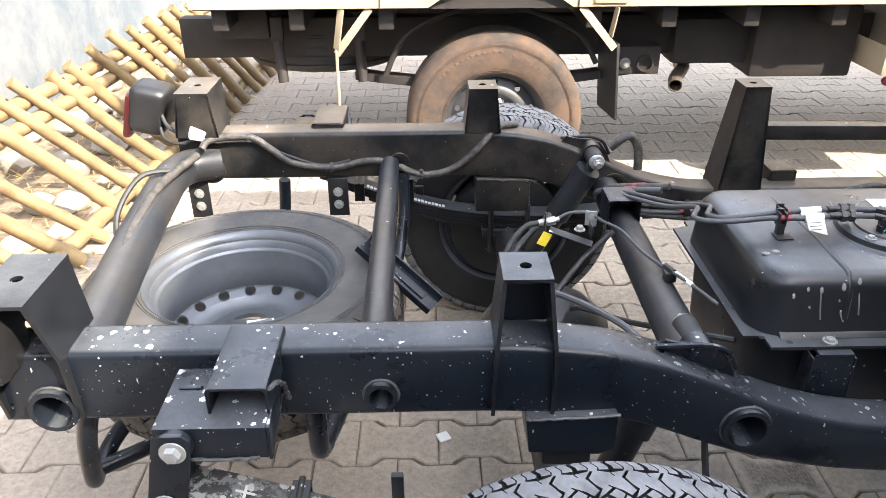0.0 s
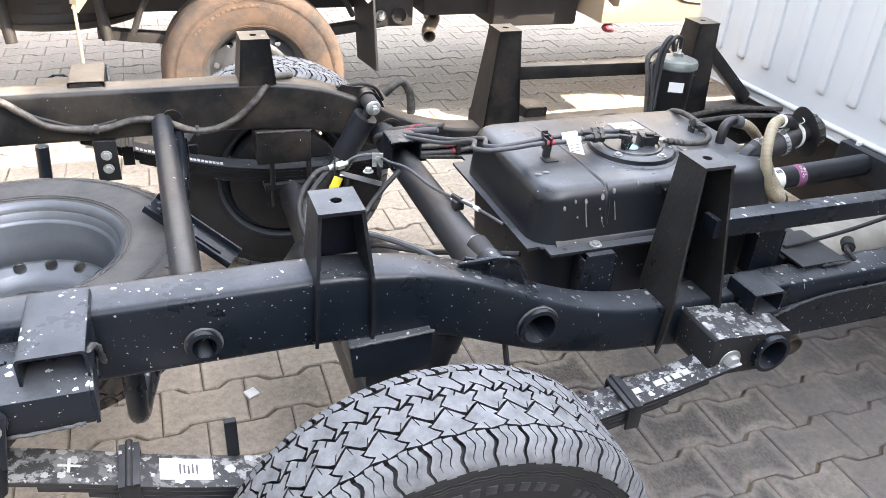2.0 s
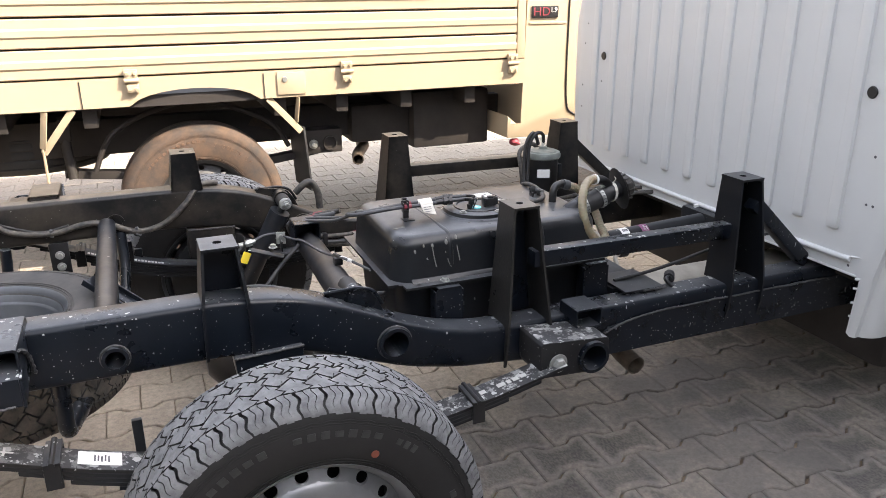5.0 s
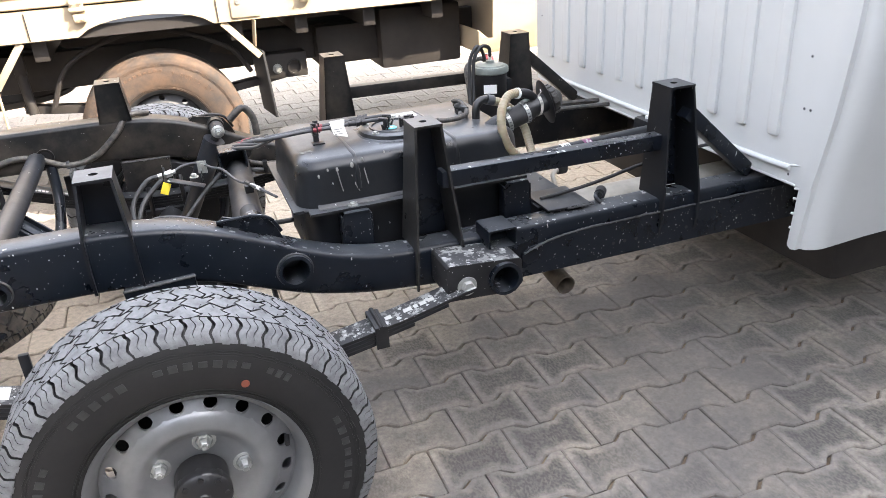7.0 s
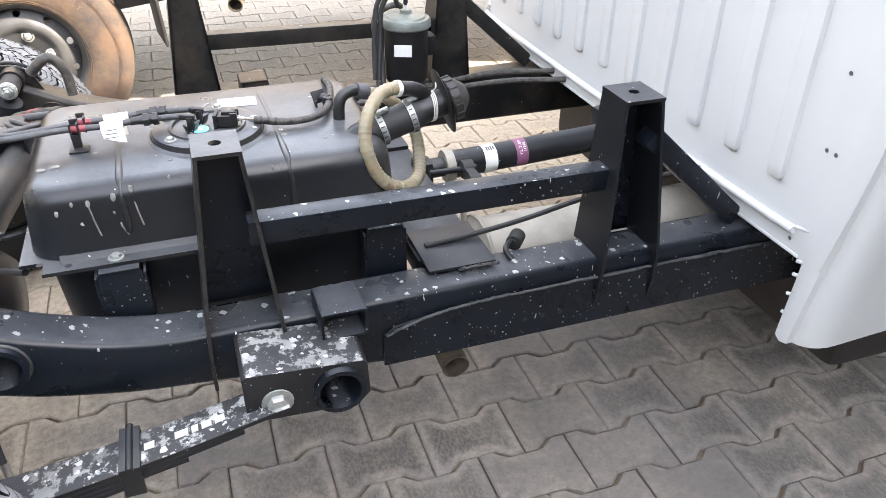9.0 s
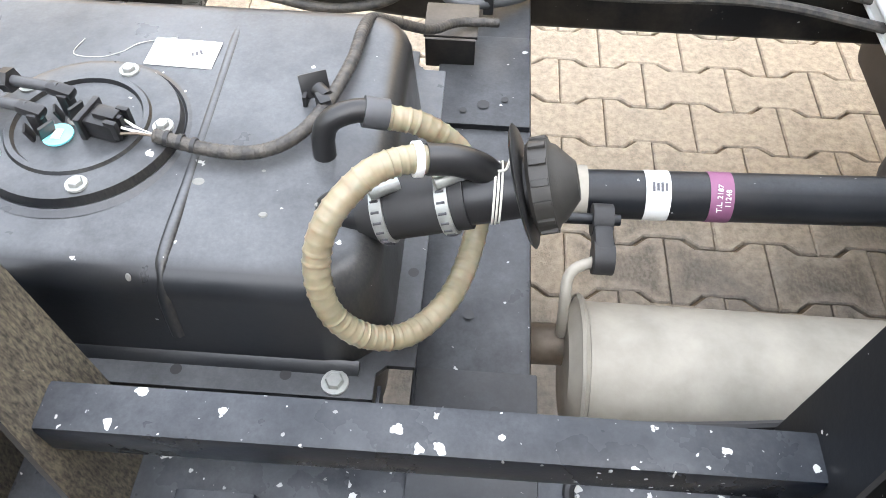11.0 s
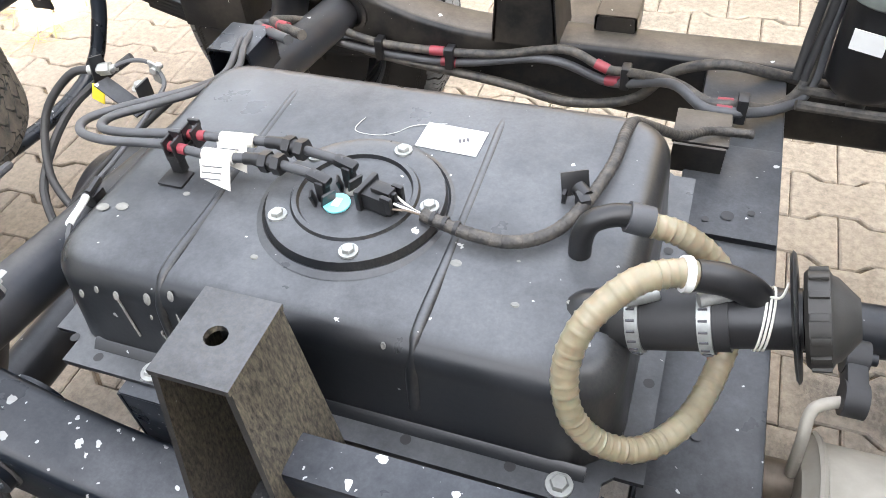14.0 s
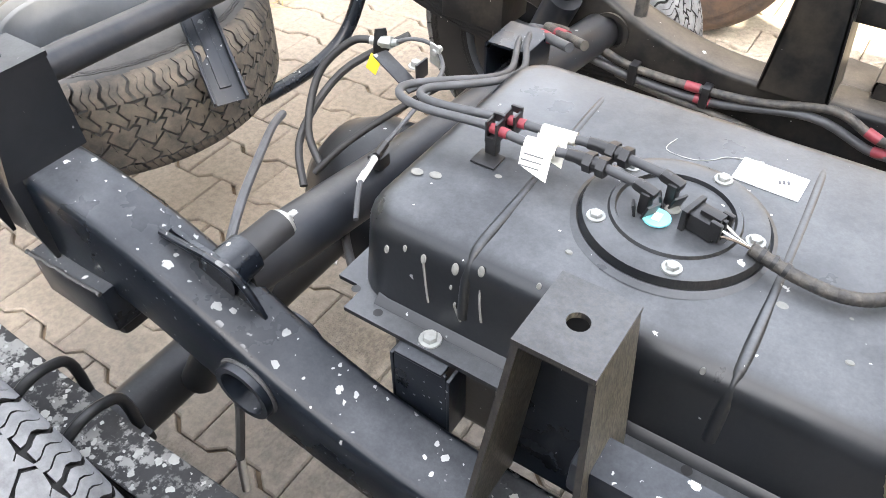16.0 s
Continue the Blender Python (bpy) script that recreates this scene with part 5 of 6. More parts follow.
for p in ((0.475, 0.952, 0.525), (0.80, 0.93, 0.545), (0.985, 0.793, 0.607), (0.335, 0.95, 0.528)):
    part("pipe_clip", box(p, (0.016, 0.026, 0.042), 0.003), PLASTIC, fline)
part("sag_loom", tube([(0.30, 0.955, 0.515), (0.364, 0.955, 0.504), (0.571, 0.955, 0.481), (0.683, 0.95, 0.463), (0.767, 0.95, 0.471), (0.825, 0.95, 0.495), (0.876, 0.94, 0.559), (0.953, 0.92, 0.597), (1.033, 0.93, 0.583), (1.141, 0.95, 0.558)], 0.009, 10), LOOM, fline)
part("link_rod", rod((0.42, 0.66, 0.60), (0.90, 0.628, 0.60), 0.005, 10), PLASTIC, fline)
part("link_sleeve", rod((0.56, 0.65, 0.60), (0.66, 0.645, 0.60), 0.014, 12), RUBBER, fline)
part("far_hose", tube([(0.245, 0.96, 0.70), (0.29, 0.955, 0.735), (0.32, 0.96, 0.70), (0.325, 0.955, 0.64)], 0.012, 10), LOOM, fline)

# brake pipes by the cross tube
brk = thing("brake_pipe", (0.1, 0.6, 0.6), "steel brake pipe with flexible hose, bracket and yellow tag", "brake pipe", "chassis truck")
part("steel_pipe", tube([(0.045, 0.588, 0.672), (0.075, 0.600, 0.682), (0.115, 0.598, 0.684), (0.15, 0.575, 0.672), (0.175, 0.52, 0.678), (0.20, 0.40, 0.682), (0.235, 0.27, 0.70), (0.275, 0.20, 0.69)], 0.0035, 8), GREYHOSE, brk, "thin grey steel pipe")
part("hose", tube([(0.012, 0.582, 0.668), (-0.03, 0.57, 0.66), (-0.075, 0.53, 0.605), (-0.06, 0.47, 0.53), (-0.01, 0.44, 0.485)], 0.0068, 10), RUBBER, brk)
part("hose", tube([(0.17, 0.56, 0.655), (0.10, 0.53, 0.60), (0.03, 0.47, 0.54), (-0.01, 0.42, 0.49)], 0.006, 10), RUBBER, brk)
part("hose_end", join(rod((0.004, 0.580, 0.668), (0.024, 0.584, 0.669), 0.0075, 12), rod((0.024, 0.584, 0.669), (0.042, 0.588, 0.671), 0.0105, 6), rod((0.042, 0.588, 0.671), (0.052, 0.590, 0.673), 0.006, 10)), ZINC, brk)
part("pipe_bracket", join(prism([(-0.018, -0.022), (0.018, -0.022), (0.014, 0.020), (-0.008, 0.026)], 0.003, Matrix.Translation((0.022, 0.583, 0.668)) @ rot(0, 0, 78)), box((0.075, 0.555, 0.645), (0.10, 0.028, 0.004), 0.002, rot(0, 14, -18)), box((0.12, 0.56, 0.66), (0.004, 0.03, 0.03), 0.001)), AXLE, brk)
part("bracket_bolt", hexbolt((0.098, 0.575, 0.652), (0, 0, 1), 0.0085, 0.010), ZINC, brk)
part("pipe_clip", join(box((0.125, 0.592, 0.672), (0.026, 0.004, 0.036), 0.001, rot(0, 0, -20)), rod((0.125, 0.585, 0.678), (0.125, 0.605, 0.678), 0.006, 10)), ZINC, brk, "zinc spring clip")
part("yellow_tag", box((0.018, 0.565, 0.635), (0.022, 0.002, 0.034), 0.001, rot(0, 25, 0)), YELLOW, brk, "small yellow inspection tag")
part("pipe_clamp", join(box((0.222, 0.315, 0.683), (0.022, 0.022, 0.02), 0.003), rod((0.218, 0.335, 0.694), (0.226, 0.305, 0.696), 0.006, 8)), PLASTIC, brk)
part("pipe_sleeve", rod((0.228, 0.30, 0.697), (0.243, 0.25, 0.7005), 0.0048, 8), LABEL, brk, "white sleeve on the pipe")
part("cable", tube([(-0.05, 0.41, 0.60), (0.0, 0.34, 0.635), (0.06, 0.25, 0.655), (0.115, 0.16, 0.66), (0.15, 0.09, 0.63)], 0.0065, 8), GREYHOSE, brk)
part("under_cable", tube([(0.21, 0.03, 0.60), (0.22, 0.01, 0.50), (0.23, -0.02, 0.42)], 0.006, 8), RUBBER, brk)
part("under_rod", rod((0.23, -0.02, 0.42), (0.235, -0.03, 0.36), 0.006, 10), STEEL_WIRE, brk)
part("rail_cable", tube([(0.95, 0.12, 0.585), (1.05, 0.122, 0.592), (1.15, 0.12, 0.607), (1.27, 0.12, 0.63), (1.45, 0.14, 0.64), (1.7, 0.17, 0.63)], 0.005, 8), RUBBER, brk)
for y0, y1 in ((0.9, 0.62), (0.86, 0.55)):
    part("cab_cable", tube([(1.06, y0 - 0.03, 0.60), (1.2, y0 - 0.02, 0.59), (1.4, y1 + 0.28, 0.60), (1.55, y1 + 0.22, 0.61), (1.7, y1 + 0.15, 0.62)], 0.008, 8), LOOM, brk)

# rubber hanger on the near rail, exhaust and drive shaft
hangr = thing("exhaust_hanger", (1.08, 0.06, 0.58), "small black rubber exhaust hanger on a bent steel rod", "exhaust hanger", "chassis truck")
part("hanger_rod", tube([(1.092, 0.045, 0.572), (1.086, 0.062, 0.582), (1.098, 0.082, 0.583), (1.118, 0.095, 0.580)], 0.0055, 8), AXLE, hangr)
part("rod_tip", rod((1.091, 0.047, 0.571), (1.097, 0.038, 0.567), 0.0055, 8), ZINC, hangr)
part("hanger_rubber", join(rod((1.112, 0.088, 0.578), (1.132, 0.112, 0.578), 0.015, 16), rod((1.109, 0.085, 0.578), (1.113, 0.089, 0.578), 0.009, 12)), RUBBER, hangr)

muf = thing("muffler", (1.3, 0.29, 0.45), "long pale steel muffler slung under the frame", "muffler", "chassis truck")
can = lathe([(0, 0), (0.07, 0.0), (0.088, 0.012), (0.094, 0.014), (0.094, 0.022), (0.088, 0.024), (0.088, 0.62), (0.094, 0.624), (0.094, 0.634), (0.07, 0.65), (0, 0.65)], 40, Matrix.Translation((1.105, 0.272, 0.44)) @ rot(0, 90, 0) @ Matrix.Diagonal((0.85, 0.98, 1, 1)))
part("muffler_can", can, WARM_STEEL, muf, "", 35)
part("inlet_pipe", tube([(1.14, 0.30, 0.44), (1.08, 0.302, 0.44), (1.03, 0.30, 0.42), (0.99, 0.22, 0.39), (0.985, 0.12, 0.365), (0.985, 0.035, 0.355)], 0.027, 20, 6, bore=0.0245), RUST, muf, "open rusty tail pipe")
part("hanger_rod", tube([(1.10, 0.30, 0.47), (1.096, 0.305, 0.53), (1.100, 0.33, 0.56), (1.13, 0.345, 0.566)], 0.007, 10), WARM_STEEL, muf)
rub = join(tube([(1.124, 0.345, 0.572), (1.148, 0.345, 0.572)], 0.020, 18, 0), tube([(1.124, 0.395, 0.582), (1.148, 0.395, 0.582)], 0.020, 18, 0), box((1.136, 0.37, 0.577), (0.022, 0.055, 0.030), 0.004))
part("hanger_rubber", rub, RUBBER, muf, "black two-eyed rubber mount")
part("hanger_rod", rod((1.05, 0.392, 0.585), (1.158, 0.396, 0.582), 0.007, 10), AXLE, muf)
part("end_seam", lathe([(0.096, 0.0), (0.099, 0.004), (0.096, 0.008)], 40, Matrix.Translation((1.118, 0.272, 0.44)) @ rot(0, 90, 0) @ Matrix.Diagonal((0.85, 0.98, 1, 1))), WARM_STEEL, muf)

shaft = thing("drive_shaft", (1.4, 0.43, 0.57), "black tubular drive shaft with white and pink labels", "drive shaft", "chassis truck")
s0, s1 = Vector((1.105, 0.446, 0.570)), Vector((2.1, 0.455, 0.61))
sd = (s1 - s0).normalized()
part("shaft_tube", tube([s0, s1], 0.031, 26, 0), AXLE, shaft)
part("shaft_label", tube([s0 + sd * 0.085, s0 + sd * 0.115], 0.0316, 26, 0), LABEL, shaft)
for k in range(4):
    part("label_code", box(s0 + sd * (0.093 + 0.005 * k) + Vector((0, -0.012, 0.0295)), (0.003, 0.012 - 0.002 * (k % 2), 0.001), 0, rot(20)), INK, shaft)
PINK = plain("pink_label", (0.23, 0.085, 0.165), 0.5, 0, 0.08, 50)
part("shaft_label", tube([s0 + sd * 0.162, s0 + sd * 0.19], 0.0316, 26, 0), PINK, shaft, "pink label with pale print")
part("shaft_joint", join(rod(s0 - sd * 0.05, s0, 0.022, 18), box(s0 - sd * 0.055, (0.04, 0.05, 0.05), 0.008)), PLASTIC, shaft)
part("shaft_collar", tube([s0 - sd * 0.005, s0 + sd * 0.015], 0.036, 24, 0), WARM_STEEL, shaft)
part("front_bearing", box((1.56, 0.435, 0.575), (0.08, 0.24, 0.10), 0.02), AXLE, shaft)

# fuel filter by the far front post
fil = thing("fuel_filter", (1.19, 0.985, 0.56), "black canister fuel filter with a silver lid and hoses", "fuel filter", "chassis truck")
FM = Matrix.Translation((1.19, 0.975, 0.0))
part("canister", lathe([(0, 0.565), (0.046, 0.565), (0.056, 0.58), (0.058, 0.715), (0.06, 0.72)], 36, FM), PLASTIC, fil)
part("lid", lathe([(0.060, 0.714), (0.065, 0.718), (0.065, 0.730), (0.061, 0.738), (0.052, 0.738), (0.048, 0.743), (0.022, 0.745), (0.016, 0.748), (0.014, 0.757), (0, 0.757)], 36, FM), plain("pressed_lid", (0.17, 0.19, 0.175), 0.45, 0.4, 0.25, 30), fil, "silver lid")
part("filter_label", box((1.165, 0.9205, 0.668), (0.045, 0.002, 0.030), 0, rot(0, 0, -22)), LABEL, fil)
part("drain", lathe([(0, 0.53), (0.014, 0.53), (0.016, 0.565)], 16, FM), PLASTIC, fil)
for k in range(2):
    part("filter_hose", tube([(1.19 - 0.02 * k, 0.975, 0.765), (1.185 - 0.03 * k, 0.97, 0.80), (1.15 - 0.02 * k, 0.955, 0.81), (1.12 - 0.015 * k, 0.95, 0.77), (1.11 - 0.015 * k, 0.94, 0.68), (1.10 - 0.01 * k, 0.92, 0.60)], 0.0065, 10), RUBBER, fil)
part("filter_bracket", join(box((1.245, 0.99, 0.66), (0.05, 0.05, 0.05), 0.004)), AXLE, fil)
part("feed_pipe", rod((1.19, 0.975, 0.75), (1.19, 0.975, 0.79), 0.007, 10), PAPER, fil)
fil.location += Vector((-0.040, -0.085, 0.040))

# tail lamp on the far rear post
lamp = thing("tail_lamp", (-0.95, 1.07, 0.74), "grey tail lamp with a red lens on the rear post", "tail lamp", "chassis truck")
part("lamp_housing", box((-0.975, 1.03, 0.805), (0.10, 0.11, 0.13), 0.03, rot(0, 14, 0), 4), PLASTIC, lamp)
LENS = Mat("red_lens", 0.2)
LENS.color((0.05, 0.008, 0.008))
part("lens", box((-1.026, 1.03, 0.792), (0.022, 0.10, 0.12), 0.012, rot(0, 14, 0)), LENS, lamp, "dark red lens")
part("lamp_stud", rod((-0.91, 1.03, 0.80), (-0.85, 1.03, 0.80), 0.006, 8), ZINC, lamp)
part("lamp_plug", box((-0.89, 1.03, 0.80), (0.03, 0.03, 0.04), 0.004), PLASTIC, lamp)
lamp2 = thing("tail_lamp", (-0.93, -0.02, 0.74), "black-backed tail lamp beside the near rear post", "tail lamp", "chassis truck")
part("lamp_housing", box((-0.90, -0.01, 0.79), (0.1, 0.10, 0.125), 0.02), PLASTIC, lamp2)
part("lens", box((-0.955, -0.01, 0.785), (0.03, 0.095, 0.12), 0.012), LENS, lamp2)

# ---- cab of the chassis truck ----
cab = thing("truck_cab", (2.3, 0.62, 0.5), "white primed pickup cab with a ribbed rear panel", "truck cab", "chassis truck")
CX = 1.56
LEFT = 1.30


def bulge(z):
    """How far the body stands out sideways at a height."""
    return float(np.interp(z, [0.40, 0.6, 0.8, 1.0, 1.2, 1.4, 1.66], [0.0, 0.025, 0.058, 0.08, 0.085, -0.01, -0.20]))


# columns round the body: across (before the bulge), along, bulge share, low edge
columns = [(-0.212, 3.4, 1.0, 0.45), (-0.212, 2.6, 1.0, 0.45), (-0.212, 2.0, 1.0, 0.45), (-0.212, 1.75, 1.0, 0.445)]
for a in range(0, 91, 15):
    columns.append((-0.212 + 0.042 * (1 - math.cos(radians(a))), CX + 0.012 + 0.055 * (1 - math.sin(radians(a))), 1.0, 0.438 - 0.012 * a / 90))
columns += [(-0.168, CX, 1.0, 0.424), (-0.155, CX - 0.004, 1.0, 0.422), (-0.142, CX - 0.004, 0.7, 0.430), (-0.137, CX, 0.6, 0.594)]
columns += [(-0.10, CX, 0.4, 0.595)] + [(y, CX, 0.0, 0.597) for y in (0.0, 0.3, 0.6, 0.9, 1.1)]
for a in range(0, 91, 15):
    columns.append((LEFT + 0.08 * math.sin(radians(a)), CX + 0.1 * (1 - math.cos(radians(a))), -a / 90 if a else 0.0, 0.60))
columns += [(LEFT + 0.08, 2.2, -1.0, 0.6), (LEFT + 0.08, 3.4, -1.0, 0.6)]
bm = bmesh.new()
cols = []
for y, x, share, low in columns:
    ring = []
    for z in (low, low + (0.66 - low) * 0.3, low + (0.66 - low) * 0.65, 0.7, 0.8, 0.9, 1.0, 1.1, 1.2, 1.3, 1.4, 1.53, 1.66):
        lean = max(0.0, z - 1.45) * 0.35 if x < 1.8 else 0.0
        ring.append(bm.verts.new((x + lean, y - bulge(z) * share, z)))
    cols.append(ring)
for a, b in zip(cols, cols[1:]):
    for i in range(12):
        bm.faces.new((a[i], b[i], b[i + 1], a[i + 1]))
bm.faces.new([c[-1] for c in cols])
part("cab_shell", bm, WHITE, cab, "", 40)
part("floor_pan", box((2.6, 0.54, 0.66), (1.60, 1.3, 0.06)), UNDER, cab)
part("cross_sill", box((1.70, 0.54, 0.60), (0.10, 1.24, 0.12), 0.01), UNDER, cab)
# plain block added low under the cab to keep light off the paving
part("underbody", box((2.58, 0.54, 0.42), (1.6, 1.3, 0.36), 0.03), UNDER, cab, "plain dark block for the cab's underside, sized to shade the ground")
part("crease", tube([(CX - 0.002, -0.115, 0.640), (CX - 0.003, 0.0, 0.637), (CX - 0.003, 0.6, 0.632), (CX - 0.003, 1.27, 0.640), (CX - 0.001, 1.30, 0.68)], 0.0085, 10, 4), WHITE, cab)
part("lower_lip", tube([(CX + 0.001, -0.138, 0.597), (CX + 0.001, 0.5, 0.597), (CX + 0.001, 1.30, 0.600)], 0.004, 8, 3), WHITE, cab)
part("seam", tube([(CX - 0.001, -0.190, 0.60), (CX - 0.001, -0.222, 0.78), (CX - 0.001, -0.246, 1.0), (CX + 0.0005, -0.251, 1.2)], 0.0026, 6, 4), WHITE, cab, "welded seam up the corner")
for k in range(11):
    y = -0.040 + 0.124 * k
    rib = bmesh.new()
    rows = []
    for z, w, h in ((0.708, 0.013, -0.001), (0.711, 0.0165, 0.008), (0.716, 0.0185, 0.010), (0.730, 0.0195, 0.010), (1.25, 0.0195, 0.010), (1.45, 0.0195, 0.010), (1.47, 0.010, -0.001)):
        rows.append([rib.verts.new((CX + max(0.0, z - 1.45) * 0.35 - h * k, y + w * f, z)) for f, k in ((-1.0, -0.1), (-0.88, 0.85), (-0.74, 1.0), (0.74, 1.0), (0.88, 0.85), (1.0, -0.1))])
    for p, q in zip(rows, rows[1:]):
        for i in range(5):
            rib.faces.new((p[i], p[i + 1], q[i + 1], q[i]))
    part("pressed_rib", rib, WHITE, cab)
# holes in the panel, drawn as dark discs
for y, z in ((1.142, 1.081), (-0.088, 1.092)):
    part("panel_hole_disc", lathe([(0, 0.003), (0.014, 0.003), (0.0165, 0)], 20, Matrix.Translation((CX - 0.002, y, z)) @ rot(0, -90, 0)), PLASTIC, cab, "black disc standing for a hole in the panel")
for y, z in ((1.285, 0.86), (1.288, 0.95), (1.283, 1.12), (1.19, 1.08), (1.27, 1.2), (1.15, 0.98), (-0.13, 0.80), (-0.15, 0.80), (-0.11, 0.62), (-0.13, 0.93)):
    part("spot_weld", lathe([(0, 0.001), (0.004, 0)], 8, Matrix.Translation((CX - 0.001, y, z)) @ rot(0, -90, 0)), INK, cab)
for a, b in (((-0.115, 0.647), (-0.165, 0.655)), ((-0.14, 0.59), (-0.185, 0.598)), ((-0.14, 0.562), (-0.165, 0.566)), ((-0.14, 0.52), (-0.158, 0.523)), ((-0.14, 0.48), (-0.155, 0.476))):
    part("seam_bead", rod((CX - 0.001, a[0], a[1]), (CX + 0.006, b[0], b[1]), 0.0035, 8), WHITE, cab)
part("cable_clip", join(box((CX - 0.012, 0.50, 0.62), (0.024, 0.012, 0.03), 0.003), rod((CX - 0.03, 0.50, 0.605), (CX - 0.004, 0.50, 0.605), 0.006, 8)), LABEL, cab, "white plastic cable clip")

# ---- the parked truck ----
truck = thing("parked_truck", (0.5, 3.0, 0.0), "cream pickup truck with a dropside load bed, parked", "truck")
SIDE = 2.05


def bed_side(y, sgn):
    """Side board with the wheel-arch cut out, and pressed grooves as separate boards."""
    lo, x0, x1 = 0.862, -1.15, 1.685
    arch = [(-0.235, lo)] + [(0.045 + 0.28 * math.cos(radians(a)) * 0.98, lo - 0.01 + 0.075 * math.sin(radians(a))) for a in range(165, 14, -15)] + [(0.325, lo)]
    skirt = prism([(x0, lo)] + arch + [(x1, lo), (x1, 0.985), (x0, 0.985)], 0.03, Matrix.Translation((0, y, 0)))
    part("lower_skirt", skirt, CREAM, truck)
    for k, (a, b) in enumerate(((0.992, 1.108), (1.116, 1.232), (1.240, 1.36), (1.368, 1.46))):
        mid = (a + b) / 2
        bd = bmesh.new()
        prof = [(0.004, a), (0, a + 0.004), (0, mid - 0.02), (-0.006, mid - 0.012), (-0.006, mid + 0.012), (0, mid + 0.02), (0, b - 0.004), (0.004, b), (0.03, b), (0.03, a)]
        L = [bd.verts.new((x0, y + sgn * p, z)) for p, z in prof]
        R = [bd.verts.new((x1 - 0.05, y + sgn * p, z)) for p, z in prof]
        n = len(L)
        for i in range(n):
            bd.faces.new((L[i], L[(i + 1) % n], R[(i + 1) % n], R[i]))
        bd.faces.new(L)
        bd.faces.new(R[::-1])
        part("side_board", bd, CREAM, truck, "", 25)
    part("corner_post", box((x1 - 0.022, y + sgn * 0.016, 1.225), (0.045, 0.036, 0.47), 0.004), CREAM, truck)
    # dark sheet behind the boards stands for the shade in the grooves
    part("groove_shade", box((0.26, y + sgn * 0.032, 1.2), (2.8, 0.006, 0.52)), UNDER, truck)


bed_side(SIDE, 1)
bed_side(3.75, -1)
for x, z in ((-0.214, 0.985), (0.733, 0.98), (1.611, 0.98)):
    h = part("board_hinge", join(box((x, SIDE - 0.012, z + 0.012), (0.055, 0.02, 0.045), 0.004), box((x + 0.003, SIDE - 0.012, z - 0.045), (0.05, 0.018, 0.035), 0.004), rod((x - 0.03, SIDE - 0.018, z - 0.012), (x + 0.03, SIDE - 0.018, z - 0.012), 0.01, 12)), CREAM, truck, "cream cast dropside hinge")
    for dx, dz in ((-0.015, 0.018), (0.015, 0.018), (-0.012, -0.048), (0.016, -0.048)):
        part("hinge_bolt", hexbolt((x + dx, SIDE - 0.022, z + dz), (0, -1, 0), 0.008, 0.008, False), CREAM, h)
flapdoor = part("filler_door", box((0.47, SIDE - 0.004, 0.925), (0.13, 0.008, 0.10), 0.004), CREAM, truck)
part("door_lock", lathe([(0, 0.006), (0.011, 0.006), (0.013, 0)], 16, Matrix.Translation((0.44, SIDE - 0.008, 0.945)) @ rot(90)), ZINC, flapdoor)
for x in (-0.42, 0.345):
    part("skirt_seam", box((x, SIDE - 0.002, 0.92), (0.004, 0.004, 0.11)), UNDER, truck)
part("load_floor", box((0.26, 2.9, 0.88), (2.8, 1.66, 0.05)), UNDER, truck)
for y in (2.42, 3.32):
    part("truck_rail", box((0.9, y, 0.68), (4.4, 0.08, 0.17), 0.01), UNDER, truck)
for x in (-1.05, -0.75, -0.40, 0.42, 0.72, 1.05, 1.4):
    part("bed_bearer", box((x, 2.9, 0.815), (0.06, 1.6, 0.09), 0.006), UNDER, truck)
part("step_box", box((1.36, 2.45, 0.67), (0.44, 0.4, 0.30), 0.02), UNDER, truck)
part("side_tank", box((1.0, 2.5, 0.66), (0.36, 0.36, 0.20), 0.03), UNDER, truck)
fh = part("spring_hanger", box((0.64, 2.30, 0.60), (0.22, 0.1, 0.12), 0.008), UNDER, truck)
part("hanger_bolt", hexbolt((0.60, 2.248, 0.59), (0, -1, 0), 0.016, 0.012), ZINC, fh)
part("hanger_pipe", tube([(0.685, 2.235, 0.59), (0.685, 2.3, 0.59)], 0.036, 24, 0, bore=0.029), UNDER, fh)
part("leaf_pack", sweep_section([-0.55 + 0.12 * i for i in range(11)], lambda x: [(2.27, 0.60 - 0.12 * math.cos(x * 1.6)), (2.34, 0.60 - 0.12 * math.cos(x * 1.6)), (2.34, 0.635 - 0.12 * math.cos(x * 1.6)), (2.27, 0.635 - 0.12 * math.cos(x * 1.6))]), UNDER, truck)
part("truck_axle", rod((0.03, 2.25, 0.375), (0.03, 3.55, 0.375), 0.05, 20), UNDER, truck)
part("tail_pipe", tube([(0.95, 2.6, 0.50), (0.92, 2.45, 0.52), (0.85, 2.32, 0.505), (0.83, 2.25, 0.49)], 0.03, 18, 5, bore=0.026), RUST, truck)
for x in (-0.865, -0.525):
    part("hanging_arm", join(tube([(x, 2.3, 0.80), (x, 2.28, 0.66), (x + 0.01, 2.26, 0.52)], 0.022, 10), box((x, 2.28, 0.74), (0.05, 0.03, 0.1), 0.004)), UNDER, truck)
part("tow_plate", box((-1.0, 2.3, 0.76), (0.2, 0.05, 0.12), 0.006), UNDER, truck)
part("marker_plate", prism([(0.30, 0.69), (0.42, 0.66), (0.33, 0.74)], 0.003, Matrix.Translation((0, 2.36, 0))), MUDDY, truck)
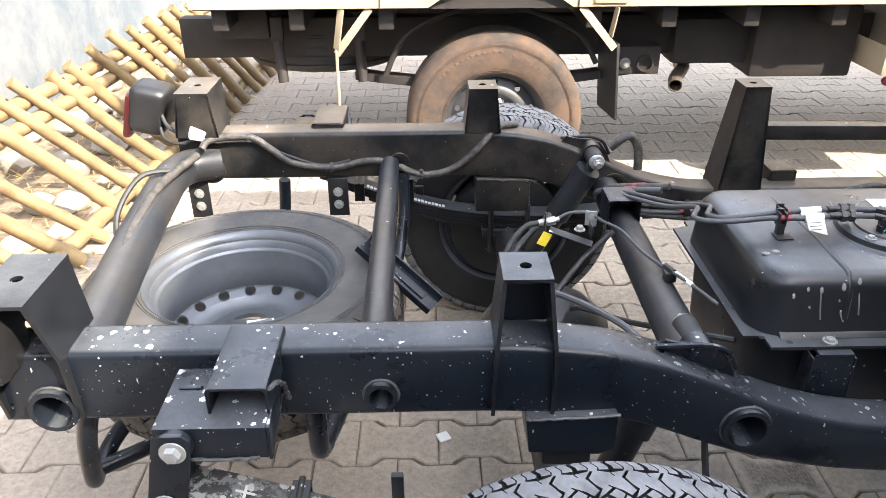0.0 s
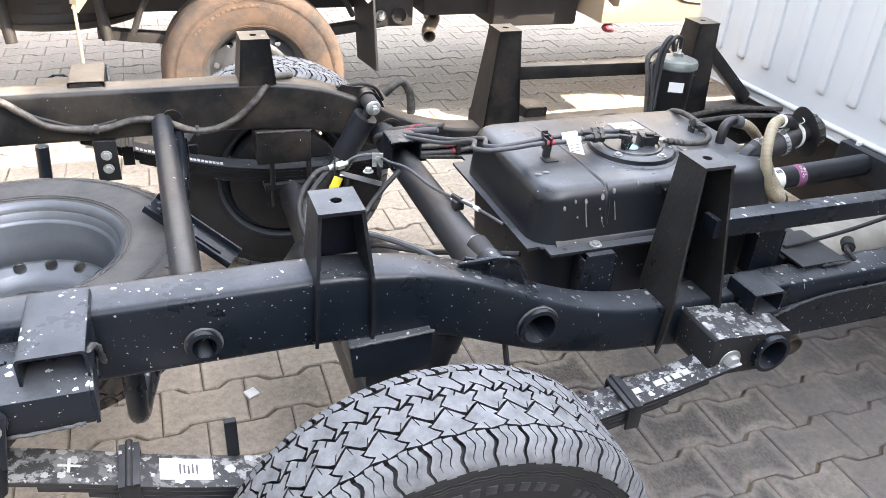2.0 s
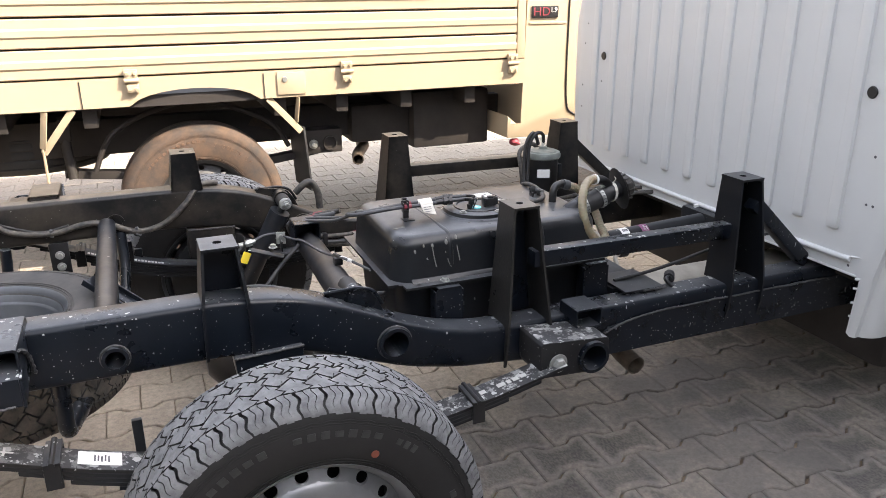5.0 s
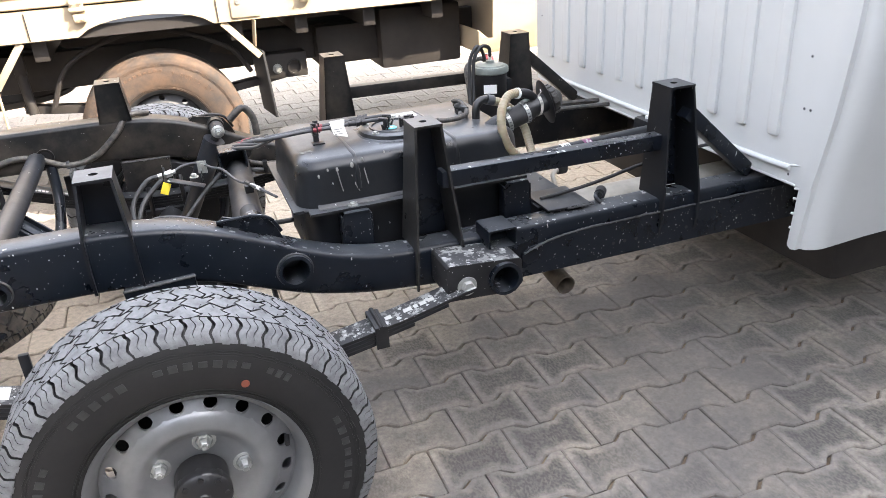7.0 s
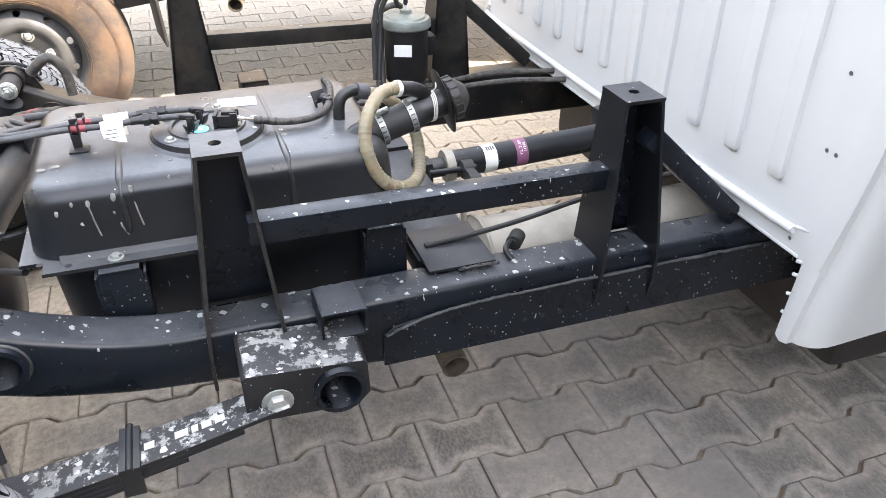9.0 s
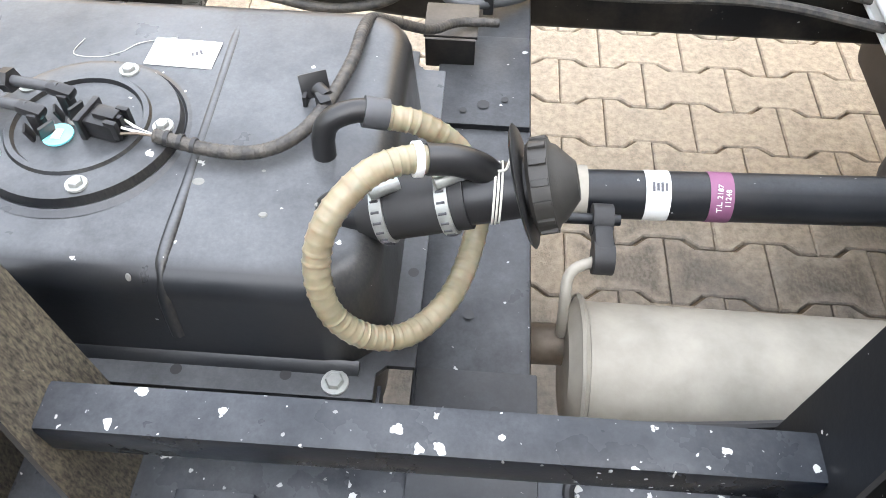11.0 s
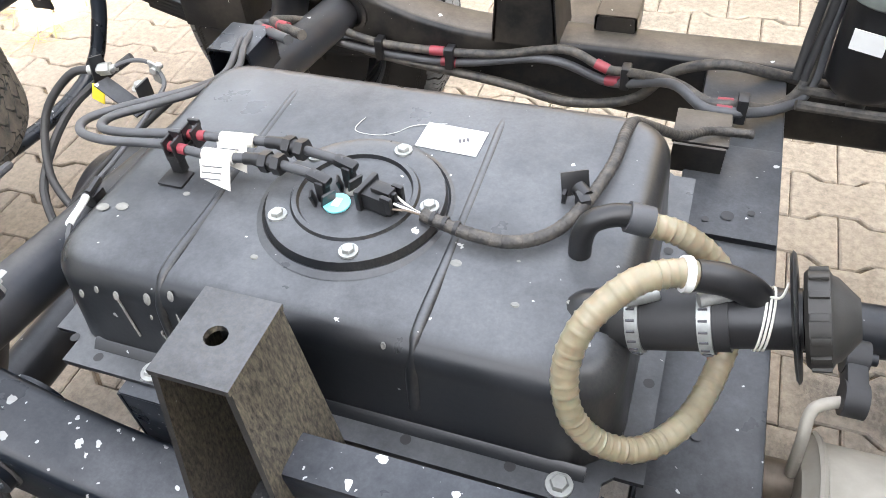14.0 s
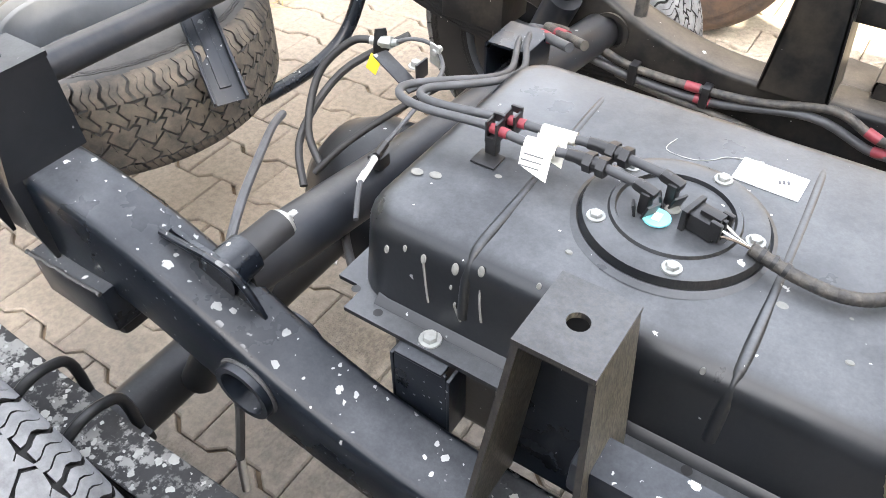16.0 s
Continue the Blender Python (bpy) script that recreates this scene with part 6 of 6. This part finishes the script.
# stays of the mud guards, and the flap
for pts in (((-0.57, 2.06, 0.86), (-0.60, 2.08, 0.70)), ((-0.46, 2.06, 0.86), (-0.60, 2.08, 0.68)), ((0.36, 2.06, 0.86), (0.51, 2.09, 0.69)), ((0.50, 2.06, 0.86), (0.49, 2.09, 0.74))):
    d = Vector(pts[1]) - Vector(pts[0])
    part("guard_stay", box((Vector(pts[0]) + Vector(pts[1])) / 2, (d.length, 0.006, 0.03), 0.002, d.to_track_quat("X", "Y").to_matrix().to_4x4() @ rot(90)), CREAM, truck, "cream flat steel stay")
part("stay_rod", rod((-0.60, 2.08, 0.70), (-0.605, 2.09, 0.42), 0.006, 8), CREAM, truck)
part("mud_flap", box((0.52, 2.20, 0.55), (0.012, 0.22, 0.32), 0.004, rot(0, -4, 8)), RUBBER, truck, "black rubber mud flap")
part("mud_guard", tube([(-0.42, 2.22, 0.55), (-0.30, 2.22, 0.74), (0.03, 2.22, 0.845), (0.36, 2.22, 0.74), (0.47, 2.22, 0.6)], 0.012, 8), UNDER, truck)
# truck cab
pr = [(1.70, 0.60), (1.70, 1.95), (3.3, 1.95), (3.75, 1.22), (4.6, 1.12), (4.7, 0.6), (2.95, 0.6), (2.9, 0.80), (2.75, 0.92), (2.5, 0.92), (2.36, 0.80), (2.28, 0.57), (1.60, 0.57), (1.60, 0.70)]
tcab = part("cab_body", prism(pr, 1.7, Matrix.Translation((0, SIDE + 0.01, 0)), 0.02), CREAM, truck)
part("door_gap", tube([(1.95, SIDE + 0.008, 1.6), (1.945, SIDE + 0.008, 1.2), (1.95, SIDE + 0.008, 0.78), (2.0, SIDE + 0.008, 0.68), (2.15, SIDE + 0.008, 0.655)], 0.005, 8), PLASTIC, truck)
part("cab_step_line", box((1.82, SIDE + 0.008, 1.16), (0.22, 0.008, 0.012), 0.003), CREAM, truck)
badge = part("badge", box((1.80, SIDE + 0.006, 1.215), (0.155, 0.012, 0.06), 0.006), PLASTIC, truck, "black badge with red and white letters")


def lettering(text, size, m, material, parent, name="lettering", depth=0.001):
    cu = bpy.data.curves.new("text", "FONT")
    cu.body, cu.size, cu.extrude, cu.align_x, cu.align_y = text, size, depth, "CENTER", "CENTER"
    ob = new("text", cu)
    bpy.context.view_layer.update()
    me = bpy.data.meshes.new_from_object(ob.evaluated_get(bpy.context.evaluated_depsgraph_get()))
    bpy.data.objects.remove(ob)
    me.transform(Matrix.Translation(-ORIGIN[parent.name]) @ m)
    me.materials.clear()
    me.materials.append(material)
    o = new(name, me)
    o.parent = parent
    return o


for k, txt in enumerate(("T.L. 2187", "11248")):
    lettering(txt, 0.009, Matrix.Translation(s0 + sd * (0.172 + 0.010 * k) + Vector((0, -0.0225, 0.0228))) @ rot(44, 0, 0) @ rot(0, 0, 90), LABEL, shaft)
lettering("HD", 0.062, Matrix.Translation((1.778, SIDE - 0.001, 1.215)) @ rot(90) @ Matrix.Diagonal((1.1, 0.95, 1, 1)), RED, badge)
lettering("1.9", 0.034, Matrix.Translation((1.848, SIDE - 0.001, 1.224)) @ rot(90), LABEL, badge)
tw = wheel("rear_wheel", (0.04, 2.22, 0.375), OUT, 0.375, 0.1, DARKRIM, MUDDY, "truck wheel with a tyre caked in red-brown dust", "parked truck wheels", True, None, 10, 0.0, truck, True)
tyre_ob = [o for o in tw.children if o.name.startswith("tyre")][0]


def side_text(text, R, a_mid, size, mat, owner):
    """Raised characters set round a side wall."""
    n = len(text)
    for i, ch in enumerate(text):
        if ch == " ":
            continue
        a = radians(a_mid) - (i - (n - 1) / 2) * size * 0.78 / R
        m = Matrix.Translation((R * math.cos(a), R * math.sin(a), owner["half"])) @ rot(0, 0, math.degrees(a) - 90)
        cu = bpy.data.curves.new("text", "FONT")
        cu.body, cu.size, cu.extrude, cu.align_x, cu.align_y = ch, size, 0.0015, "CENTER", "CENTER"
        ob = new("text", cu)
        bpy.context.view_layer.update()
        me = bpy.data.meshes.new_from_object(ob.evaluated_get(bpy.context.evaluated_depsgraph_get()))
        bpy.data.objects.remove(ob)
        me.transform(m)
        me.materials.clear()
        me.materials.append(mat)
        o = new("raised_character", me)
        o.parent = owner.parent


def side_bars(R, a0, a1, n, h, half, mat, owner):
    """Unreadable raised lettering: short bars round a side wall."""
    for i in range(n):
        a = radians(a0 + (a1 - a0) * (i + 0.5) / n)
        w = R * radians(abs(a1 - a0)) / n * 0.62
        b = box((0, 0, 0), (w, h * (0.8 if i % 3 else 0.62), 0.002), 0.0008)
        b.transform(Matrix.Translation((R * math.cos(a), R * math.sin(a), half)) @ rot(0, 0, math.degrees(a) - 90))
        o = part("raised_mark", b, mat, None)
        o.parent = owner.parent


CLAY = plain("clay_dust", (0.115, 0.07, 0.045), 0.9, 0, 0.4, 60)
tyre_ob["half"] = 0.1050
side_text("7.00R15 LT", 0.285, 58, 0.026, CLAY, tyre_ob)
side_bars(0.300, 142, 84, 13, 0.016, 0.1046, CLAY, tyre_ob)
MOULD = plain("moulded_rubber", (0.030, 0.030, 0.031), 0.55, 0, 0.3, 40)
for o in bpy.data.objects:
    if o.name.startswith("tyre") and o.parent and (o.parent.name.startswith("rear_wheel") or o.parent.name.startswith("spare_wheel")) and o != tyre_ob:
        s = -1 if o.parent.name.startswith("spare") else 1
        for a0, a1, n in ((186, 148, 7), (132, 106, 5), (98, 62, 7), (57, 46, 3), (20, -20, 7)):
            side_bars(0.278, a0, a1, n, 0.019, s * 0.1042, MOULD, o)
        if s > 0:
            o["half"] = 0.1035
            side_text("195R15 LT", 0.262, 255, 0.021, MOULD, o)
for o in [c for c in axle.children if c.name == "rear_wheel"]:
    d = part("paint_dot", lathe([(0, 0.0016), (0.007, 0.0014), (0.008, 0)], 14, Matrix.Translation((0.112, 0.214, 0.1035))), plain("red_paint_dot", (0.21, 0.06, 0.035), 0.7), None, "small red paint dot")
    d.parent = o
spare2 = wheel("truck_spare_wheel", (-0.72, 2.75, 0.62), rot(180, 0, 0), 0.375, 0.1, DARKRIM, RUBBER, "dark spare wheel slung flat under the truck bed", "parked truck wheels", False, road=True)
spare2["label"] = "dark spare tyre slung flat under the truck bed"

# ---- bamboo fence ----
BAMBOO = Mat("bamboo_cane", 0.55).geo()
BAMBOO.color(BAMBOO.mix(BAMBOO.ramp(BAMBOO.noise(7, 6, 0.7), [(0.35, 0.0), (0.75, 1.0)]), (0.22, 0.155, 0.075), (0.11, 0.072, 0.036)))
BAMBOO.bump(BAMBOO.noise(40, 4, 0.6), 0.3, 0.003)


def cane(a, b, r, seed):
    """A bamboo cane with swollen nodes and a slight bend."""
    g = random.Random(seed)
    a, b = Vector(a), Vector(b)
    L = (b - a).length
    n = max(8, int(L / 0.02))
    gap = g.uniform(0.17, 0.24)
    off = g.random() * gap
    side = (b - a).orthogonal().normalized()
    bend = g.uniform(-0.02, 0.02)
    pts = [a.lerp(b, i / n) + side * bend * math.sin(math.pi * i / n) for i in range(n + 1)]
    return tube(pts, r, 10, 0, radii=lambda f: r * (1 - 0.12 * f) * (1 + 0.16 * max(0.0, 1 - abs(((f * L + off) % gap) - gap / 2) / 0.014)))


fence = thing("bamboo_fence", (-1.6, 2.4, 0.0), "bamboo fence panel of nailed canes leaning back", "fence")
foot = lambda y: Vector((-1.60 + 0.10 * max(0, y - 1.6), y, 0.02))
crest = lambda y: Vector((-1.93 + 0.13 * (y - 1.6), y - 0.22, 0.56))
for k, f in enumerate((0.93, 0.80, 0.10)):
    part("rail_cane", cane(foot(0.9).lerp(crest(0.9), f) + Vector((-0.03, 0, 0)), foot(4.6).lerp(crest(4.6), f) + Vector((-0.03, 0, 0)), 0.032, 40 + k), BAMBOO, fence)
for i in range(21):
    y = 0.95 + 0.185 * i
    g = random.Random(i)
    a = foot(y + g.uniform(-0.03, 0.03) + 0.12) + Vector((0.03, 0, 0.0))
    b = crest(y + g.uniform(-0.04, 0.04)) + Vector((-0.02, 0, g.uniform(0.0, 0.07)))
    sl = part("slat_cane", cane(a, b, g.uniform(0.026, 0.034), i), BAMBOO, fence)
    part("nail_head", lathe([(0, 0.003), (0.006, 0.002), (0.007, 0)], 8, Matrix.Translation(a.lerp(b, 0.93) + Vector((0.022, 0, 0.014))) @ rot(0, 50, 0)), UNDER, sl)

# rubble and litter
def stone(c, s, seed):
    g = random.Random(seed)
    bm = bmesh.new()
    bmesh.ops.create_icosphere(bm, subdivisions=2, radius=1)
    for v in bm.verts:
        v.co = Vector((v.co.x * s[0], v.co.y * s[1], v.co.z * s[2])) * (1 + 0.35 * noise.noise(v.co * 1.7 + Vector((seed, 0, 0))))
    bm.transform(Matrix.Translation(c) @ rot(0, 0, g.uniform(0, 180)))
    return bm


ROCK = Mat("pale_stone", 0.9)
ROCK.color(ROCK.mix(ROCK.ramp(ROCK.noise(9, 6), [(0.3, 0.0), (0.7, 1.0)]), (0.20, 0.175, 0.14), (0.33, 0.30, 0.25)))
ROCK.bump(ROCK.noise(50, 5), 0.5, 0.006)
for i in range(46):
    g = random.Random(900 + i)
    r = g.uniform(0.03, 0.11)
    at = (g.uniform(-2.55, -1.75), g.uniform(1.0, 5.0), r * 0.25)
    tagged(part("stone", stone(at, (r, r * g.uniform(0.6, 1), r * 0.6), i), ROCK), "pale rough stone lying beside the wall", "stone", "stones by the wall")
DRY = Mat("dry_grass", 0.8)
DRY.color(DRY.mix(DRY.n.new("ShaderNodeNewGeometry").outputs["Random Per Island"], (0.50, 0.36, 0.14), (0.30, 0.20, 0.09)))


def straw(n, area, seed, longest=0.14):
    g = random.Random(seed)
    verts, faces = [], []
    for _ in range(n):
        x, y = g.uniform(*area[:2]), g.uniform(*area[2:])
        a, l, z = g.uniform(0, 6.28), g.uniform(0.03, longest), g.uniform(0.0, 0.02)
        d, s = Vector((math.cos(a), math.sin(a), g.uniform(-0.05, 0.5))) * l, Vector((-math.sin(a), math.cos(a), 0)) * 0.003
        p = Vector((x, y, z))
        k = len(verts)
        verts += [p - s, p + s, p + d + s * 0.4, p + d - s * 0.4]
        faces.append((k, k + 1, k + 2, k + 3))
    me = bpy.data.meshes.new("straw")
    me.from_pydata([tuple(v) for v in verts], [], faces)
    bm = bmesh.new()
    bm.from_mesh(me)
    bpy.data.meshes.remove(me)
    return bm


tagged(part("dry_grass", straw(1500, (-2.5, -1.2, 0.8, 5.2), 3), DRY), "dry straw and grass scattered along the wall", "dry grass", kind="stuff")
LEAF = plain("dry_leaf", (0.28, 0.22, 0.13), 0.8, 0, 0.4, 30)
for i in range(9):
    g = random.Random(60 + i)
    bm = bmesh.new()
    c = [bm.verts.new((0.05 * math.cos(a) * (1.3 if k % 2 else 1.0), 0.028 * math.sin(a), 0.012 * math.sin(2 * a + i) + 0.018)) for k, a in enumerate([j * math.pi / 4 for j in range(8)])]
    bm.faces.new(c)
    bmesh.ops.solidify(bm, geom=bm.faces[:], thickness=0.0015)
    bm.transform(Matrix.Translation((-1.12 + g.uniform(-0.2, 0.2), -0.02 + g.uniform(-0.15, 0.2), 0)) @ rot(0, 0, g.uniform(0, 360)))
    tagged(part("dry_leaf", bm, LEAF), "curled brown dry leaf on the paving", "leaf", "fallen leaves")
tagged(part("paper_scrap", box((-0.21, 0.62, 0.006), (0.035, 0.03, 0.006), 0.002, rot(8, 5, 30)), LABEL), "small torn white scrap of paper on the paving", "paper")
tagged(part("red_cloth", stone((1.66, 2.09, 0.545), (0.03, 0.03, 0.022), 77), RED), "crumpled red rag stuck under the truck cab corner", "cloth")

# ---- paving: interlocking waisted concrete blocks ----
PAVER = Mat("concrete_paver", 0.85).geo()
pr_ = PAVER.random()
base = PAVER.mix(pr_, (0.205, 0.185, 0.166), (0.285, 0.260, 0.232))
px_ = PAVER.n.new("ShaderNodeSeparateXYZ")
PAVER.link(PAVER.co, px_.inputs[0])
beyond = PAVER.math("ADD", px_.outputs["Y"], PAVER.math("MULTIPLY", PAVER.noise(2.0, 4, 0.6), 0.5))
# paler and warmer with y: sand, plus bounced sunlight painted into the colour
sandy = PAVER.ramp(PAVER.math("ADD", beyond, PAVER.math("MULTIPLY", px_.outputs["X"], -0.25)), [(0.40, 0.0), (0.95, 1.0)])
sand_and_bounce = PAVER.math("ADD", PAVER.noise(3.0, 6, 0.7), PAVER.math("MULTIPLY", sandy, 0.30))
base = PAVER.mix(PAVER.ramp(sand_and_bounce, [(0.45, 0.0), (0.72, 0.85)]), base, (0.47, 0.405, 0.32))
blown = PAVER.ramp(PAVER.math("ADD", PAVER.math("MULTIPLY", px_.outputs["X"], 0.5), PAVER.noise(2.4, 5, 0.65)), [(0.30, 0.8), (0.62, 0.0)])
base = PAVER.mix(blown, base, (0.31, 0.258, 0.21))
base = PAVER.mix(PAVER.math("MULTIPLY", PAVER.ramp(PAVER.noise(55, 6, 0.75), [(0.35, 1.0), (0.6, 0.0)]), 0.5), base, (0.11, 0.10, 0.09))
stain = PAVER.ramp(PAVER.noise(1.1, 5, 0.62), [(0.44, 0.0), (0.60, 0.42)])
stain = PAVER.math("MULTIPLY", stain, PAVER.math("SUBTRACT", 1.0, sandy))
base = PAVER.mix(stain, base, (0.105, 0.095, 0.085))
base = PAVER.mix(PAVER.ramp(PAVER.noise(17, 5, 0.7), [(0.55, 0.0), (0.72, 0.4)]), base, (0.33, 0.285, 0.23))
# the middle of a block is worn to rough dark grit, its rim stays smooth and pale
wear = PAVER.n.new("ShaderNodeAttribute")
wear.attribute_name = "worn"
centre = PAVER.math("ADD", wear.outputs["Fac"], PAVER.math("MULTIPLY", PAVER.math("SUBTRACT", PAVER.noise(38, 4, 0.7), 0.5), 1.1))
centre = PAVER.ramp(centre, [(0.30, 0.0), (1.15, 1.0)])
much = PAVER.ramp(PAVER.math("ADD", PAVER.noise(1.7, 3, 0.6), PAVER.math("MULTIPLY", pr_, 0.26)), [(0.52, 0.04), (0.80, 1.0)])
worn_at = PAVER.math("MULTIPLY", PAVER.math("MULTIPLY", centre, much), PAVER.math("SUBTRACT", 1.0, PAVER.math("MAXIMUM", PAVER.math("MULTIPLY", sandy, 0.75), blown)))
base = PAVER.mix(PAVER.math("MULTIPLY", worn_at, 0.62), base, (0.085, 0.079, 0.072))
grit = PAVER.ramp(PAVER.noise(165, 2, 0.5, (1, 0.5, 1)), [(0.44, 0.0), (0.58, 1.0)])
pits = PAVER.math("MULTIPLY", grit, worn_at)
base = PAVER.mix(PAVER.math("MULTIPLY", pits, 0.55), base, (0.06, 0.056, 0.052))
PAVER.color(base).bump(PAVER.math("SUBTRACT", PAVER.noise(130, 5, 0.7), PAVER.math("MULTIPLY", pits, 0.9)), 0.6, 0.003)
PL, PH, AMP = 0.2165, 0.1464, 0.0125


def paver_outline(inset=0.0):
    """One block about its centre: broad at the ends, waisted in the middle."""
    h, l, f, r = PH / 2 - inset, PL / 2 - inset, 0.034, 0.030
    xs = [-l, -PL / 2 + f, -PL / 2 + f + r, PL / 2 - f - r, PL / 2 - f, l]
    ys = [AMP, AMP, -AMP, -AMP, AMP, AMP]
    top = [(x, h + y) for x, y in zip(xs, ys)]
    return [(x, -y) for x, y in top] + top[::-1]


def paver_mesh(bm, at, tilt):
    worn = bm.verts.layers.float.get("worn") or bm.verts.layers.float.new("worn")
    rows = []
    for inset, z in ((0.034, 0.0), (0.0055, 0.0), (0.0015, -0.0035), (0.0009, -0.02)):
        rows.append([bm.verts.new((at[0] + x, at[1] + y, at[2] + z + tilt[0] * x + tilt[1] * y)) for x, y in paver_outline(inset)])
    for v in rows[0]:
        v[worn] = 1.0
    bm.faces.new(rows[0])
    n = len(rows[0])
    for a, b in zip(rows, rows[1:]):
        for i in range(n):
            bm.faces.new((a[i], b[i], b[(i + 1) % n], a[(i + 1) % n]))


paving = thing("pavement", (0, 0, 0), "grey interlocking concrete block paving with sandy joints", "paving", kind="structure")
shared = []
for k in range(6):
    g = random.Random(k)
    bm = bmesh.new()
    paver_mesh(bm, (0, 0, 0), (g.uniform(-0.012, 0.012), g.uniform(-0.014, 0.014)))
    bmesh.ops.recalc_face_normals(bm, faces=bm.faces)
    me = bpy.data.meshes.new("paver")
    bm.to_mesh(me)
    bm.free()
    me.materials.append(PAVER.m)
    shared.append(me)
g = random.Random(11)
rest = bmesh.new()
count = 0
for row in range(-9, 42):
    yc = -0.412 + PH * row
    x0 = 1.397 - 3.5 * PL - (0.1078 * row) % PL
    for col in range(-15, 18):
        xc = x0 + PL * col
        if xc < -1.75 and yc > 0.6:
            continue
        z = g.uniform(-0.002, 0.0015)
        if 0.2 < xc < 2.5 and -0.95 < yc < 1.6 and count < 300:
            o = new("paver", shared[g.randrange(6)])
            o.location = (xc, yc, z)
            o.parent = paving
            count += 1
        else:
            paver_mesh(rest, (xc, yc, z), (g.uniform(-0.012, 0.012), g.uniform(-0.014, 0.014)))
REST = PAVER.m.copy()
REST.name = "concrete_paver_field"
for nd in list(REST.node_tree.nodes):
    if nd.bl_idname == "ShaderNodeObjectInfo":
        gi = REST.node_tree.nodes.new("ShaderNodeNewGeometry")
        for l in list(nd.outputs["Random"].links):
            REST.node_tree.links.new(gi.outputs["Random Per Island"], l.to_socket)
field = part("paver_field", rest, REST, paving, "", 0)
field["kind"] = "stuff"
